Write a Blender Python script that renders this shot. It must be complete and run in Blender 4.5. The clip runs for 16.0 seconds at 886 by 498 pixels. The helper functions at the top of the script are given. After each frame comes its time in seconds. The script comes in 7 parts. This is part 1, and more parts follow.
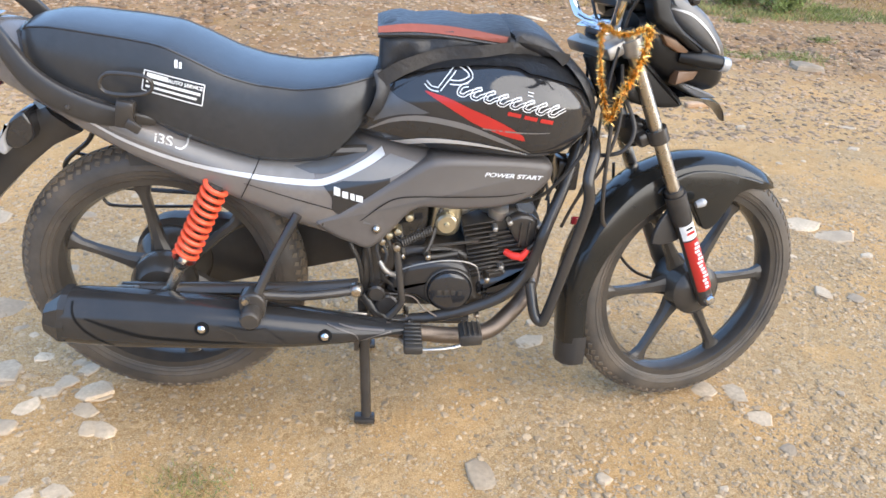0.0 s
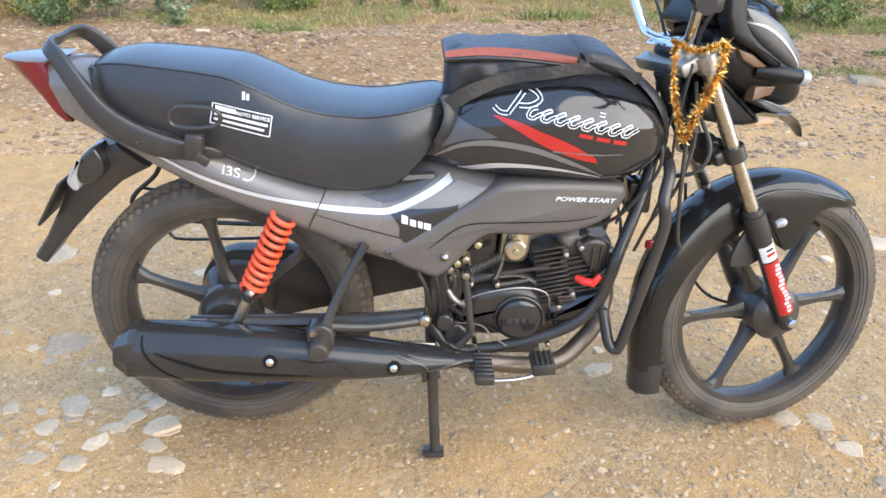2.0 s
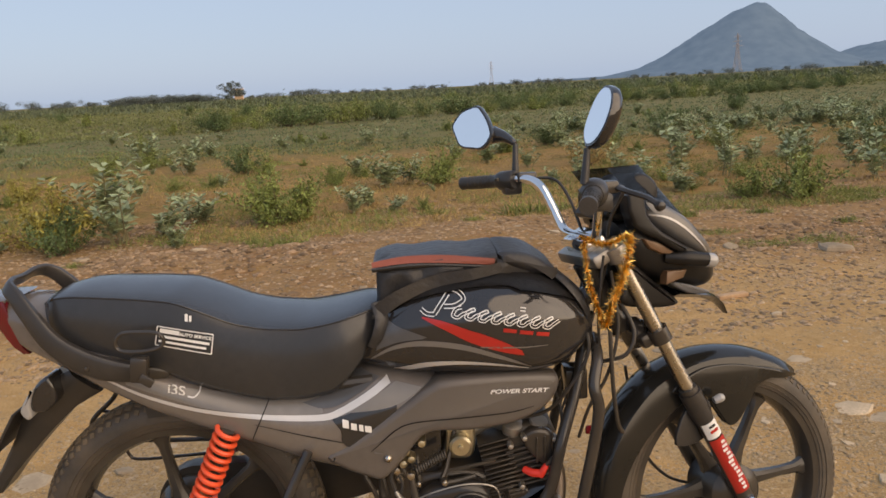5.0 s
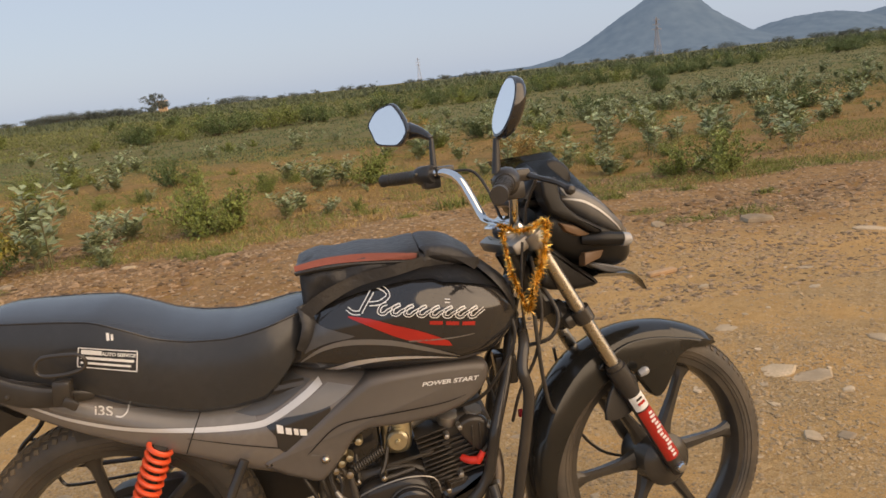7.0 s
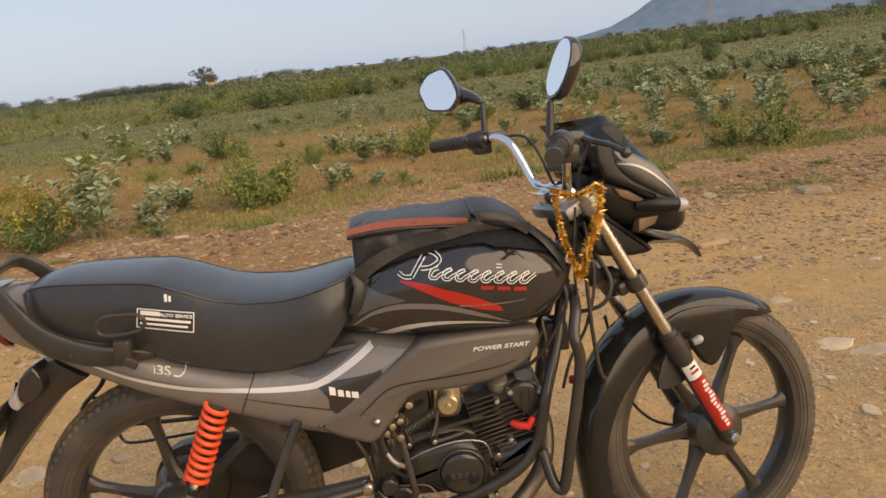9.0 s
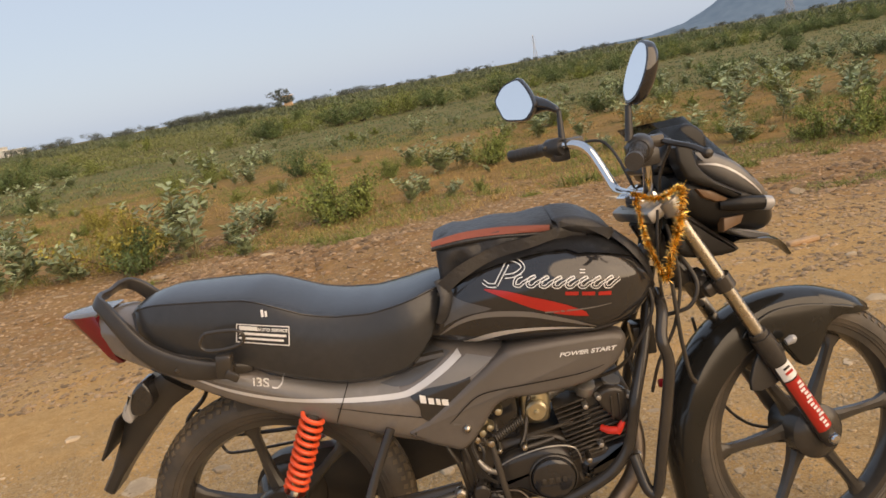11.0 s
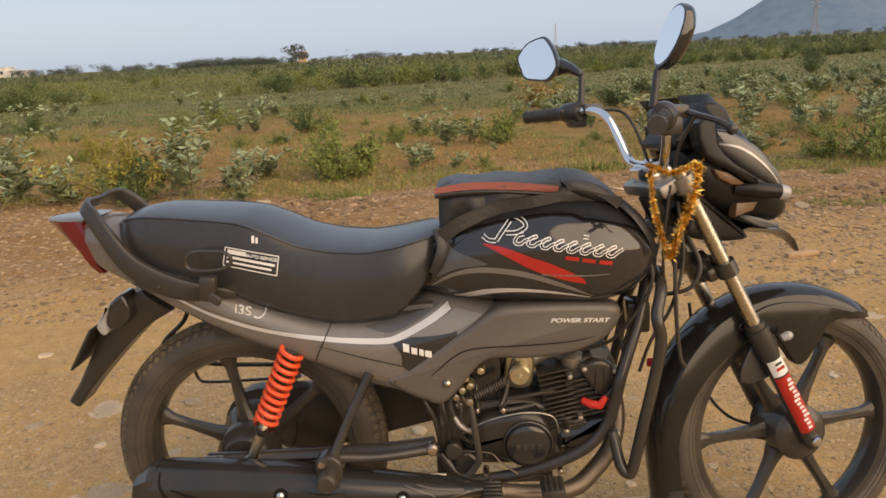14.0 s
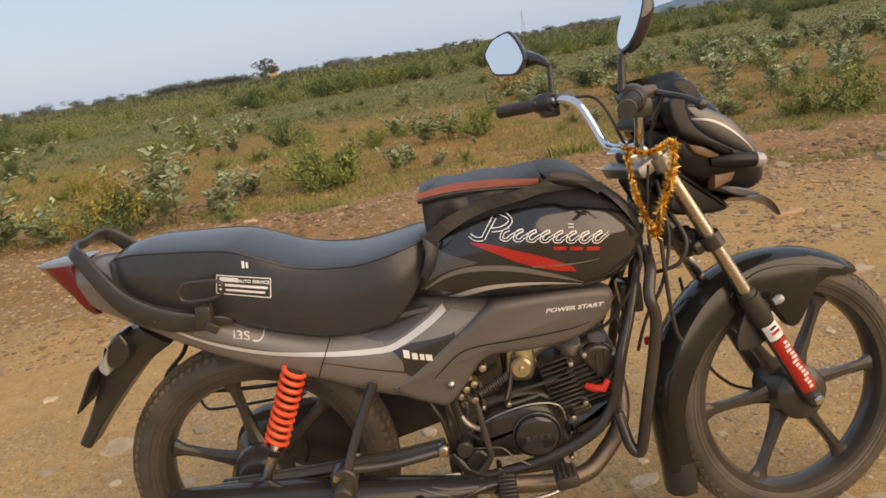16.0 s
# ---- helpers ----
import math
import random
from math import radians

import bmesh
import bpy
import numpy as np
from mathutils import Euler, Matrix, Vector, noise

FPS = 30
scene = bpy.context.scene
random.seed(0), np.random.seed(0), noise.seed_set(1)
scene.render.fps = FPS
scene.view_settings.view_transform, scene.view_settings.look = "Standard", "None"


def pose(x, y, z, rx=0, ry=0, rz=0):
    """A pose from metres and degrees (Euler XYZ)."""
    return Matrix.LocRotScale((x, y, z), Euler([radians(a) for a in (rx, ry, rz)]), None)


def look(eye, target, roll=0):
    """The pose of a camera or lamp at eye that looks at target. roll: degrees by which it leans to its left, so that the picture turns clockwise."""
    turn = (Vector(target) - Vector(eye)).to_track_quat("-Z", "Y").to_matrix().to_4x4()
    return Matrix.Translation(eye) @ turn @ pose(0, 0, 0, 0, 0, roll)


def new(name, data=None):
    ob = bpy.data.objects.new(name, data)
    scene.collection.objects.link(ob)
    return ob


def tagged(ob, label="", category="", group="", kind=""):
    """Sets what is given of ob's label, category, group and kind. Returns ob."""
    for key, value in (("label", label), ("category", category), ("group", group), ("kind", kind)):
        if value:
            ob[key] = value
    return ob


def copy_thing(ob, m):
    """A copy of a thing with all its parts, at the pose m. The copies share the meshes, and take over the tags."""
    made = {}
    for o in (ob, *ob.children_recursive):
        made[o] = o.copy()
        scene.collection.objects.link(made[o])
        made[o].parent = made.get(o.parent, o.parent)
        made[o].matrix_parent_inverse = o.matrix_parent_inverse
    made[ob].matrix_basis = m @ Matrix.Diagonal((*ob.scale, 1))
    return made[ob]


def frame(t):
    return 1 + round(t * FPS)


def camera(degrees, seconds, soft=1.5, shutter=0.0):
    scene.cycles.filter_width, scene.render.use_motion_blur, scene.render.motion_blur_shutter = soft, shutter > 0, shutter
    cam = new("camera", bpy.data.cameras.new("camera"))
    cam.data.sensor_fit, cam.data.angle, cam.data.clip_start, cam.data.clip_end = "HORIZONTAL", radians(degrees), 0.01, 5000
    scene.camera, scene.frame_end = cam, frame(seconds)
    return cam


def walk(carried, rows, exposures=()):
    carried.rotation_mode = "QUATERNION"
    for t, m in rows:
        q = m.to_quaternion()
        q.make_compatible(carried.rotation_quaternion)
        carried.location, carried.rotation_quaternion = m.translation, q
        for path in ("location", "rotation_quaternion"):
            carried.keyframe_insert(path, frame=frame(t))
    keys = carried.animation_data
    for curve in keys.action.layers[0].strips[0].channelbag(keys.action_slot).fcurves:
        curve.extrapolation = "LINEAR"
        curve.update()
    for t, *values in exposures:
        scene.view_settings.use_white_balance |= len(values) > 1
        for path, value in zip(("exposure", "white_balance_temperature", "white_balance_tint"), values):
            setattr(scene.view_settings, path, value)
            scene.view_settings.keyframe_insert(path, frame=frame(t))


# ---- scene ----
cam = camera(59.5, 16.0, soft=1.6)
PATH = [
    (0, (0.453, -1.643, 1.247), (0.652, 0.115, 0.315), 4.6),
    (0.5, (0.44, -1.642, 1.241), (0.603, 0.129, 0.328), 3.9),
    (1, (0.433, -1.648, 1.239), (0.532, 0.135, 0.339), 3.3),
    (1.5, (0.425, -1.636, 1.231), (0.5, 0.157, 0.348), 2.9),
    (2, (0.404, -1.603, 1.227), (0.487, 0.193, 0.351), 1.7),
    (2.5, (0.399, -1.61, 1.237), (0.552, 0.199, 0.397), 0.7),
    (3, (0.417, -1.625, 1.258), (0.597, 0.243, 0.566), 1.0),
    (3.5, (0.513, -1.648, 1.261), (0.657, 0.281, 0.752), 1.1),
    (3.7, (0.537, -1.658, 1.26), (0.638, 0.283, 0.79), 0.5),
    (5.8, (0.591, -1.679, 1.269), (0.731, 0.276, 0.872), -5.5),
    (6, (0.606, -1.676, 1.267), (0.791, 0.277, 0.875), -5.7),
    (6.5, (0.587, -1.688, 1.273), (0.808, 0.262, 0.883), -6.0),
    (7, (0.604, -1.701, 1.263), (0.818, 0.242, 0.835), -6.4),
    (7.5, (0.578, -1.702, 1.254), (0.758, 0.233, 0.782), -6.3),
    (8, (0.567, -1.706, 1.259), (0.694, 0.23, 0.775), -6.5),
    (8.5, (0.569, -1.706, 1.262), (0.67, 0.233, 0.781), -6.8),
    (9, (0.588, -1.696, 1.246), (0.679, 0.243, 0.764), -6.9),
    (11.3, (0.575, -1.729, 1.256), (0.45, 0.223, 0.835), -10.7),
    (11.5, (0.576, -1.73, 1.244), (0.439, 0.222, 0.827), -10.8),
    (12, (0.574, -1.737, 1.236), (0.385, 0.202, 0.785), -11.1),
    (12.5, (0.553, -1.73, 1.228), (0.309, 0.199, 0.757), -10.6),
    (13, (0.535, -1.703, 1.205), (0.202, 0.206, 0.712), -8.2),
    (13.5, (0.534, -1.69, 1.205), (0.297, 0.235, 0.714), -3.2),
    (14, (0.554, -1.693, 1.188), (0.461, 0.244, 0.699), -3.0),
    (14.5, (0.565, -1.704, 1.201), (0.526, 0.24, 0.733), -7.0),
    (15, (0.568, -1.701, 1.2), (0.518, 0.242, 0.727), -8.7),
    (15.5, (0.569, -1.699, 1.194), (0.509, 0.239, 0.703), -9.1),
    (16, (0.563, -1.705, 1.204), (0.49, 0.23, 0.705), -9.3),
]
EXPOSURES = [(0, 1.9, 5300, 5), (2.4, 1.95, 5250, 4), (3.0, 1.95, 5300, 5), (3.5, 1.06, 5500, 5), (3.7, 0.93, 5800, 7), (5.8, 0.82, 7400, 12), (9, 0.99, 7800, 12), (11.3, 0.98, 7750, 12), (16, 0.97, 7700, 11)]
walk(cam, [(t, look(eye, target, roll)) for t, eye, target, roll in PATH], EXPOSURES)

# ---- light ----
SUN_AZ, SUN_EL = 131.0, 27.0          # degrees clockwise from +y, and above the horizon
world = bpy.data.worlds.new("sky")
scene.world = world
world.use_nodes = True
wn = world.node_tree.nodes
sky = wn.new("ShaderNodeTexSky")
sky.sky_type, sky.sun_disc = "NISHITA", False
sky.sun_elevation, sky.sun_rotation = radians(SUN_EL), radians(SUN_AZ)
sky.air_density, sky.dust_density, sky.ozone_density = 1.0, 1.4, 1.0
wn["Background"].inputs["Strength"].default_value = 0.122
haze = wn.new("ShaderNodeMix")                 # an even veil of haze over the whole sky
haze.data_type = "RGBA"
haze.inputs[0].default_value = 0.88
haze.inputs[7].default_value = (1.9, 2.46, 3.5, 1)
world.node_tree.links.new(sky.outputs[0], haze.inputs[6])
world.node_tree.links.new(haze.outputs[2], wn["Background"].inputs["Color"])
sun_data = bpy.data.lights.new("sun", "SUN")
sun_data.energy, sun_data.angle, sun_data.color = 1.9, radians(85), (1.0, 0.74, 0.47)
sun = new("sun", sun_data)
to_sun = Vector((math.sin(radians(SUN_AZ)) * math.cos(radians(SUN_EL)), math.cos(radians(SUN_AZ)) * math.cos(radians(SUN_EL)), math.sin(radians(SUN_EL))))
sun.matrix_world = look(to_sun * 30, (0, 0, 0))


# ---- materials ----
def material(name, base, rough=0.5, metal=0.0, vary=0.12, scale=60.0, bump=0.0, bump_scale=300.0, coat=0.0, dust=None, dust_amount=0.0, spec=0.5, island=0.0):
    m = bpy.data.materials.new(name)
    m.use_nodes = True
    n, l = m.node_tree.nodes, m.node_tree.links
    b = n["Principled BSDF"]
    b.inputs["Roughness"].default_value = rough
    b.inputs["Metallic"].default_value = metal
    b.inputs["Coat Weight"].default_value = coat
    b.inputs["Coat Roughness"].default_value = 0.06
    b.inputs["Specular IOR Level"].default_value = spec
    co = n.new("ShaderNodeNewGeometry")

    def noise_node(s, detail=4.0):
        t = n.new("ShaderNodeTexNoise")
        t.inputs["Scale"].default_value, t.inputs["Detail"].default_value = s, detail
        l.new(co.outputs["Position"], t.inputs["Vector"])
        return t

    def mix(fac, a, c):
        x = n.new("ShaderNodeMix")
        x.data_type = "RGBA"
        for sock, v in ((x.inputs[0], fac), (x.inputs[6], a), (x.inputs[7], c)):
            if isinstance(v, (float, int)):
                sock.default_value = v
            elif isinstance(v, tuple):
                sock.default_value = (*v[:3], 1)
            else:
                l.new(v, sock)
        return x.outputs[2]

    def ramp(v, lo, hi):
        r = n.new("ShaderNodeMapRange")
        r.inputs["From Min"].default_value, r.inputs["From Max"].default_value = lo, hi
        l.new(v, r.inputs["Value"])
        return r.outputs["Result"]

    big, small = noise_node(scale * 0.12), noise_node(scale)
    dark, light = tuple(c * (1 - vary) for c in base), tuple(min(1, c * (1 + vary)) for c in base)
    colour = mix(ramp(big.outputs["Fac"], 0.3, 0.7), dark, light)
    colour = mix(ramp(small.outputs["Fac"], 0.35, 0.75), colour, tuple(c * (1 - vary * 0.7) for c in base))
    if island:
        hue = n.new("ShaderNodeHueSaturation")
        l.new(colour, hue.inputs["Color"])
        r = n.new("ShaderNodeMapRange")
        r.inputs["To Min"].default_value, r.inputs["To Max"].default_value = 1 - island, 1 + island
        l.new(co.outputs["Random Per Island"], r.inputs["Value"])
        l.new(r.outputs["Result"], hue.inputs["Value"])
        colour = hue.outputs["Color"]
    if dust:
        d = noise_node(9.0, 6.0)
        fac = n.new("ShaderNodeMath")
        fac.operation = "MULTIPLY"
        l.new(ramp(d.outputs["Fac"], 0.32, 0.72), fac.inputs[0])
        fac.inputs[1].default_value = dust_amount
        colour = mix(fac.outputs[0], colour, dust)
    l.new(colour, b.inputs["Base Color"])
    rr = n.new("ShaderNodeMapRange")
    rr.inputs["To Min"].default_value, rr.inputs["To Max"].default_value = max(0.02, rough * 0.8), min(1, rough * 1.2)
    l.new(small.outputs["Fac"], rr.inputs["Value"])
    l.new(rr.outputs["Result"], b.inputs["Roughness"])
    if bump:
        bt = noise_node(bump_scale, 3.0)
        bn = n.new("ShaderNodeBump")
        bn.inputs["Strength"].default_value, bn.inputs["Distance"].default_value = bump, 0.002
        l.new(bt.outputs["Fac"], bn.inputs["Height"])
        l.new(bn.outputs["Normal"], b.inputs["Normal"])
    return m


DUST = (0.36, 0.27, 0.17)
M = dict(
    tyre=material("tyre_rubber", (0.0455, 0.0413, 0.0371), 0.5, vary=0.25, bump=0.3, dust=DUST, dust_amount=0.2),
    tread=material("dusty_tread", (0.0975, 0.0813, 0.0617), 0.85, vary=0.3, bump=0.4, dust=DUST, dust_amount=0.4),
    rim=material("black_alloy", (0.0324, 0.0306, 0.0287), 0.22, dust=DUST, dust_amount=0.1),
    gloss=material("black_gloss_paint", (0.0222, 0.0222, 0.0241), 0.1, coat=0.6, dust=DUST, dust_amount=0.015),
    satin=material("black_satin", (0.0240, 0.0234, 0.0240), 0.18, dust=DUST, dust_amount=0.03),
    matte=material("black_plastic", (0.0308, 0.0299, 0.0298), 0.32, vary=0.2, bump=0.15, dust=DUST, dust_amount=0.045),
    frame=material("black_frame_paint", (0.0313, 0.0300, 0.0294), 0.17, dust=DUST, dust_amount=0.08),
    nose=material("cowl_black", (0.013, 0.013, 0.0135), 0.3, spec=0.28, dust=DUST, dust_amount=0.01),
    # for dark joints, and for the shade of creases drawn as lines
    groove=material("dark_joint", (0.0060, 0.0060, 0.0060), 0.7, spec=0.2),
    slate=material("slate_decal", (0.0840, 0.0876, 0.0960), 0.3, coat=0.3),
    grey=material("graphite_grey_paint", (0.1866, 0.1684, 0.1562), 0.22, metal=0.2, coat=0.35, dust=DUST, dust_amount=0.015),
    shroud=material("dark_grey_plastic", (0.1120, 0.0999, 0.0908), 0.36, vary=0.1, bump=0.1, bump_scale=900, dust=DUST, dust_amount=0.024),
    silver=material("silver_grey_paint", (0.15, 0.147, 0.142), 0.36, metal=0.2, coat=0.15),
    fender=material("front_fender_paint", (0.0140, 0.0146, 0.0142), 0.16, coat=0.0, spec=0.5, dust=DUST, dust_amount=0.02),
    chrome=material("chrome", (0.72, 0.72, 0.73), 0.1, metal=1.0, vary=0.05),
    steel=material("brushed_steel", (0.5, 0.46, 0.4), 0.28, metal=1.0, vary=0.12),
    alloy=material("cast_aluminium", (0.42, 0.4, 0.37), 0.45, metal=0.8, vary=0.15, dust=DUST, dust_amount=0.06),
    brass=material("zinc_gold", (0.58, 0.52, 0.37), 0.35, metal=0.9, vary=0.12),
    engine=material("engine_black", (0.0331, 0.0302, 0.0283), 0.2, vary=0.2, dust=DUST, dust_amount=0.1),
    fins=material("fin_black", (0.0312, 0.0281, 0.0250), 0.42, vary=0.2, dust=DUST, dust_amount=0.12),
    exhaust=material("heat_pipe", (0.16, 0.13, 0.105), 0.42, metal=0.7, vary=0.25),
    muffler=material("muffler_black", (0.0245, 0.0245, 0.0251), 0.16, dust=DUST, dust_amount=0.03),
    seat=material("seat_vinyl", (0.0336, 0.0354, 0.0386), 0.23, vary=0.15, bump=0.1, bump_scale=45, dust=DUST, dust_amount=0.018),
    bag=material("bag_nylon", (0.0304, 0.0304, 0.0321), 0.42, vary=0.25, bump=1.0, bump_scale=75, dust=DUST, dust_amount=0.036),
    rust=material("faded_orange_trim", (0.26, 0.07, 0.042), 0.6, vary=0.15, bump=0.3),
    red=material("red_spring", (0.8, 0.1, 0.035), 0.35, vary=0.08, coat=0.2),
    redgraphic=material("red_graphic", (0.42, 0.02, 0.015), 0.3, vary=0.1, coat=0.3),
    redplug=material("red_rubber", (0.7, 0.04, 0.025), 0.45),
    lampred=material("tail_lamp_red", (0.1540, 0.0084, 0.0140), 0.15, coat=0.5),
    white=material("white_vinyl", (0.75, 0.75, 0.74), 0.4, vary=0.06),
    silverline=material("silver_decal", (0.6, 0.6, 0.6), 0.35, metal=0.3, vary=0.06),
    greyline=material("grey_decal", (0.2, 0.19, 0.18), 0.35, metal=0.3, vary=0.1),
    rubber=material("black_rubber", (0.0263, 0.0252, 0.0241), 0.42, vary=0.2, bump=0.3, dust=DUST, dust_amount=0.1),
    lens=material("indicator_lens", (0.33, 0.33, 0.33), 0.12, vary=0.05, coat=0.8),
    gold=material("gold_tinsel", (0.8526, 0.5742, 0.1914), 0.2, metal=1.0, vary=0.2, island=0.35),
    orange=material("copper_brown_panel", (0.15, 0.085, 0.045), 0.4, vary=0.15, coat=0.2),
    mirror=material("mirror_glass", (0.93, 0.94, 0.95), 0.03, metal=1.0, vary=0.01),
    concrete=material("white_wall", (0.75, 0.74, 0.7), 0.8),
    ochre=material("ochre_wall", (0.62, 0.42, 0.26), 0.8),
    # the farther pylon's haze is put into a paler steel colour
    pale=material("hazed_steel", (0.5, 0.5, 0.53), 0.7),
    galv=material("pylon_steel", (0.42, 0.36, 0.34), 0.6, metal=0.2),
)
glass = bpy.data.materials.new("smoked_visor")
glass.use_nodes = True
gb = glass.node_tree.nodes["Principled BSDF"]
gb.inputs["Base Color"].default_value = (0.014, 0.016, 0.018, 1)
gb.inputs["Roughness"].default_value = 0.08
gb.inputs["Alpha"].default_value = 0.86
M["visor"] = glass


# ---- mesh helpers ----
def part(name, bm, mat, parent=None, label="", xf=None, origin=None, kind="", sharp=38):
    """One mesh object from a bmesh, under its thing or part."""
    if xf is not None:
        bm.transform(xf)
    root = parent
    while root is not None and root.parent is not None:
        root = root.parent
    base = root.location if root is not None else Vector(origin or (0, 0, 0))
    bmesh.ops.translate(bm, verts=bm.verts, vec=-Vector(base))
    bmesh.ops.recalc_face_normals(bm, faces=bm.faces)
    for f in bm.faces:
        f.smooth = True
    for e in bm.edges:
        e.smooth = len(e.link_faces) == 2 and e.calc_face_angle(0) < radians(sharp)
    me = bpy.data.meshes.new(name)
    bm.to_mesh(me)
    bm.free()
    me.materials.append(M[mat] if isinstance(mat, str) else mat)
    ob = new(name, me)
    if parent is not None:
        ob.parent = parent
    else:
        ob.location = base
    return tagged(ob, label=label, kind=kind)


def empty(name, place, label, category, group="", kind=""):
    ob = new(name)
    ob.location = place
    ob.empty_display_size = 0.1
    return tagged(ob, label, category, group, kind)


def curve_pts(pts, n=6, closed=False):
    """Catmull-Rom through pts."""
    p = [Vector(q) for q in pts]
    out = []
    m = len(p)
    for i in range(m if closed else m - 1):
        if closed:
            a, b, c, d = p[i - 1], p[i], p[(i + 1) % m], p[(i + 2) % m]
        else:
            a, b, c, d = p[max(i - 1, 0)], p[i], p[i + 1], p[min(i + 2, m - 1)]
        for k in range(n):
            t = k / n
            out.append(0.5 * (2 * b + (c - a) * t + (2 * a - 5 * b + 4 * c - d) * t * t + (3 * b - a - 3 * c + d) * t ** 3))
    if not closed:
        out.append(p[-1])
    return out


def lerp_table(table, x):
    """Smooth interpolation in rows of (x, a, b, ...)."""
    if x <= table[0][0]:
        return table[0][1:]
    for r0, r1 in zip(table, table[1:]):
        if x <= r1[0]:
            t = (x - r0[0]) / (r1[0] - r0[0])
            return tuple(u + (v - u) * t for u, v in zip(r0[1:], r1[1:]))
    return table[-1][1:]


def soft_table(table, x, w=0.02):
    rows = [lerp_table(table, x + k * w) for k in (-1, -0.5, 0, 0.5, 1)]
    return tuple(sum(c) / 5 for c in zip(*rows))


def loft(rings, cap=True, closed=False, bm=None):
    bm = bm or bmesh.new()
    vs = [[bm.verts.new(p) for p in r] for r in rings]
    n = len(rings[0])
    for a, b in zip(vs, vs[1:] + ([vs[0]] if closed else [])):
        for i in range(n):
            bm.faces.new((a[i], a[(i + 1) % n], b[(i + 1) % n], b[i]))
    if cap and not closed:
        bm.faces.new(vs[0])
        bm.faces.new(vs[-1][::-1])
    return bm


def sweep(pts, r, seg=10, n=6, closed=False, flat=1.0, up=(0, 0, 1), bm=None, straight=False, sq=2.0):
    """A tube along pts. r: one radius, or one at each point. flat: the section's second radius as a share of the first."""
    line = [Vector(p) for p in pts] if straight else curve_pts(pts, n, closed)
    m = len(line)
    rad = [r] * m if isinstance(r, (int, float)) else [lerp_table([(i, v) for i, v in enumerate(r)], (len(r) - 1) * k / (m - 1))[0] for k in range(m)]
    rings, side = [], None
    for k in range(m):
        d = (line[(k + 1) % m] - line[k - 1]) if closed else (line[min(k + 1, m - 1)] - line[max(k - 1, 0)])
        d.normalize()
        if side is None:
            ref = Vector(up) if abs(d.dot(Vector(up))) < 0.95 else Vector((1, 0.1, 0))
            side = d.cross(ref).normalized()
        else:
            side = (side - d * side.dot(d)).normalized()
        other = d.cross(side)
        rings.append([line[k] + rad[k] * (math.copysign(abs(math.cos(a)) ** (2 / sq), math.cos(a)) * side + flat * math.copysign(abs(math.sin(a)) ** (2 / sq), math.sin(a)) * other) for a in (2 * math.pi * i / seg for i in range(seg))])
    return loft(rings, closed=closed, bm=bm)


def lathe(profile, centre, axis=(0, 1, 0), seg=40, closed=False, bm=None):
    """profile: rows of (radius, along the axis)."""
    rot = Vector((0, 0, 1)).rotation_difference(Vector(axis)).to_matrix()
    c = Vector(centre)
    rings = [[c + rot @ Vector((max(r, 1e-4) * math.cos(a), max(r, 1e-4) * math.sin(a), h)) for a in (2 * math.pi * i / seg for i in range(seg))] for r, h in profile]
    return loft(rings, closed=closed, cap=not closed, bm=bm)


def box(centre, size, bevel=0.004, rot=None, bm=None, seg=2):
    own = bmesh.new()
    bmesh.ops.create_cube(own, size=1.0)
    bmesh.ops.scale(own, vec=size, verts=own.verts)
    if bevel:
        bmesh.ops.bevel(own, geom=own.edges[:], offset=bevel, segments=seg, affect="EDGES", profile=0.5)
    m = Matrix.Translation(centre) @ (Euler([radians(a) for a in rot]).to_matrix().to_4x4() if rot else Matrix())
    own.transform(m)
    return join(bm, own)


def join(bm, own):
    if bm is None:
        return own
    me = bpy.data.meshes.new("tmp")
    own.to_mesh(me)
    own.free()
    bm.from_mesh(me)
    bpy.data.meshes.remove(me)
    return bm


def inset_ring(poly, d):
    """A closed 2D outline moved inwards by d."""
    m = len(poly)
    area = sum(poly[i][0] * poly[(i + 1) % m][1] - poly[(i + 1) % m][0] * poly[i][1] for i in range(m))
    s = 1 if area > 0 else -1
    out = []
    for i in range(m):
        a, b = Vector(poly[i - 1][:2]), Vector(poly[(i + 1) % m][:2])
        t = (b - a).normalized()
        out.append((poly[i][0] - s * t.y * d, poly[i][1] + s * t.x * d))
    return out


def puff(outline, y_in, y_out, inset=0.012, smooth=4, surface=None, steps=4, bm=None):
    """A plate of a closed xz outline from y_in to y_out, its outer edge rounded off; surface(x, z) bends it outwards."""
    pts = [(p.x, p.y) for p in curve_pts([(x, z, 0) for x, z in outline], smooth, True)] if smooth else list(outline)
    rings = [[(x, y_in, z) for x, z in pts]]
    for k in range(steps + 1):
        a = math.pi / 2 * k / steps
        ring = inset_ring(pts, inset * (1 - math.cos(a)))
        y = y_out + (y_in - y_out) * 0.0 - math.copysign(inset, y_out - y_in) * (1 - math.sin(a))
        rings.append([(x, y + (surface(x, z) if surface else 0), z) for x, z in ring])
    return loft(rings, bm=bm)


def mirror_y(p):
    return tuple((x, -y, *z) for x, y, *z in p)


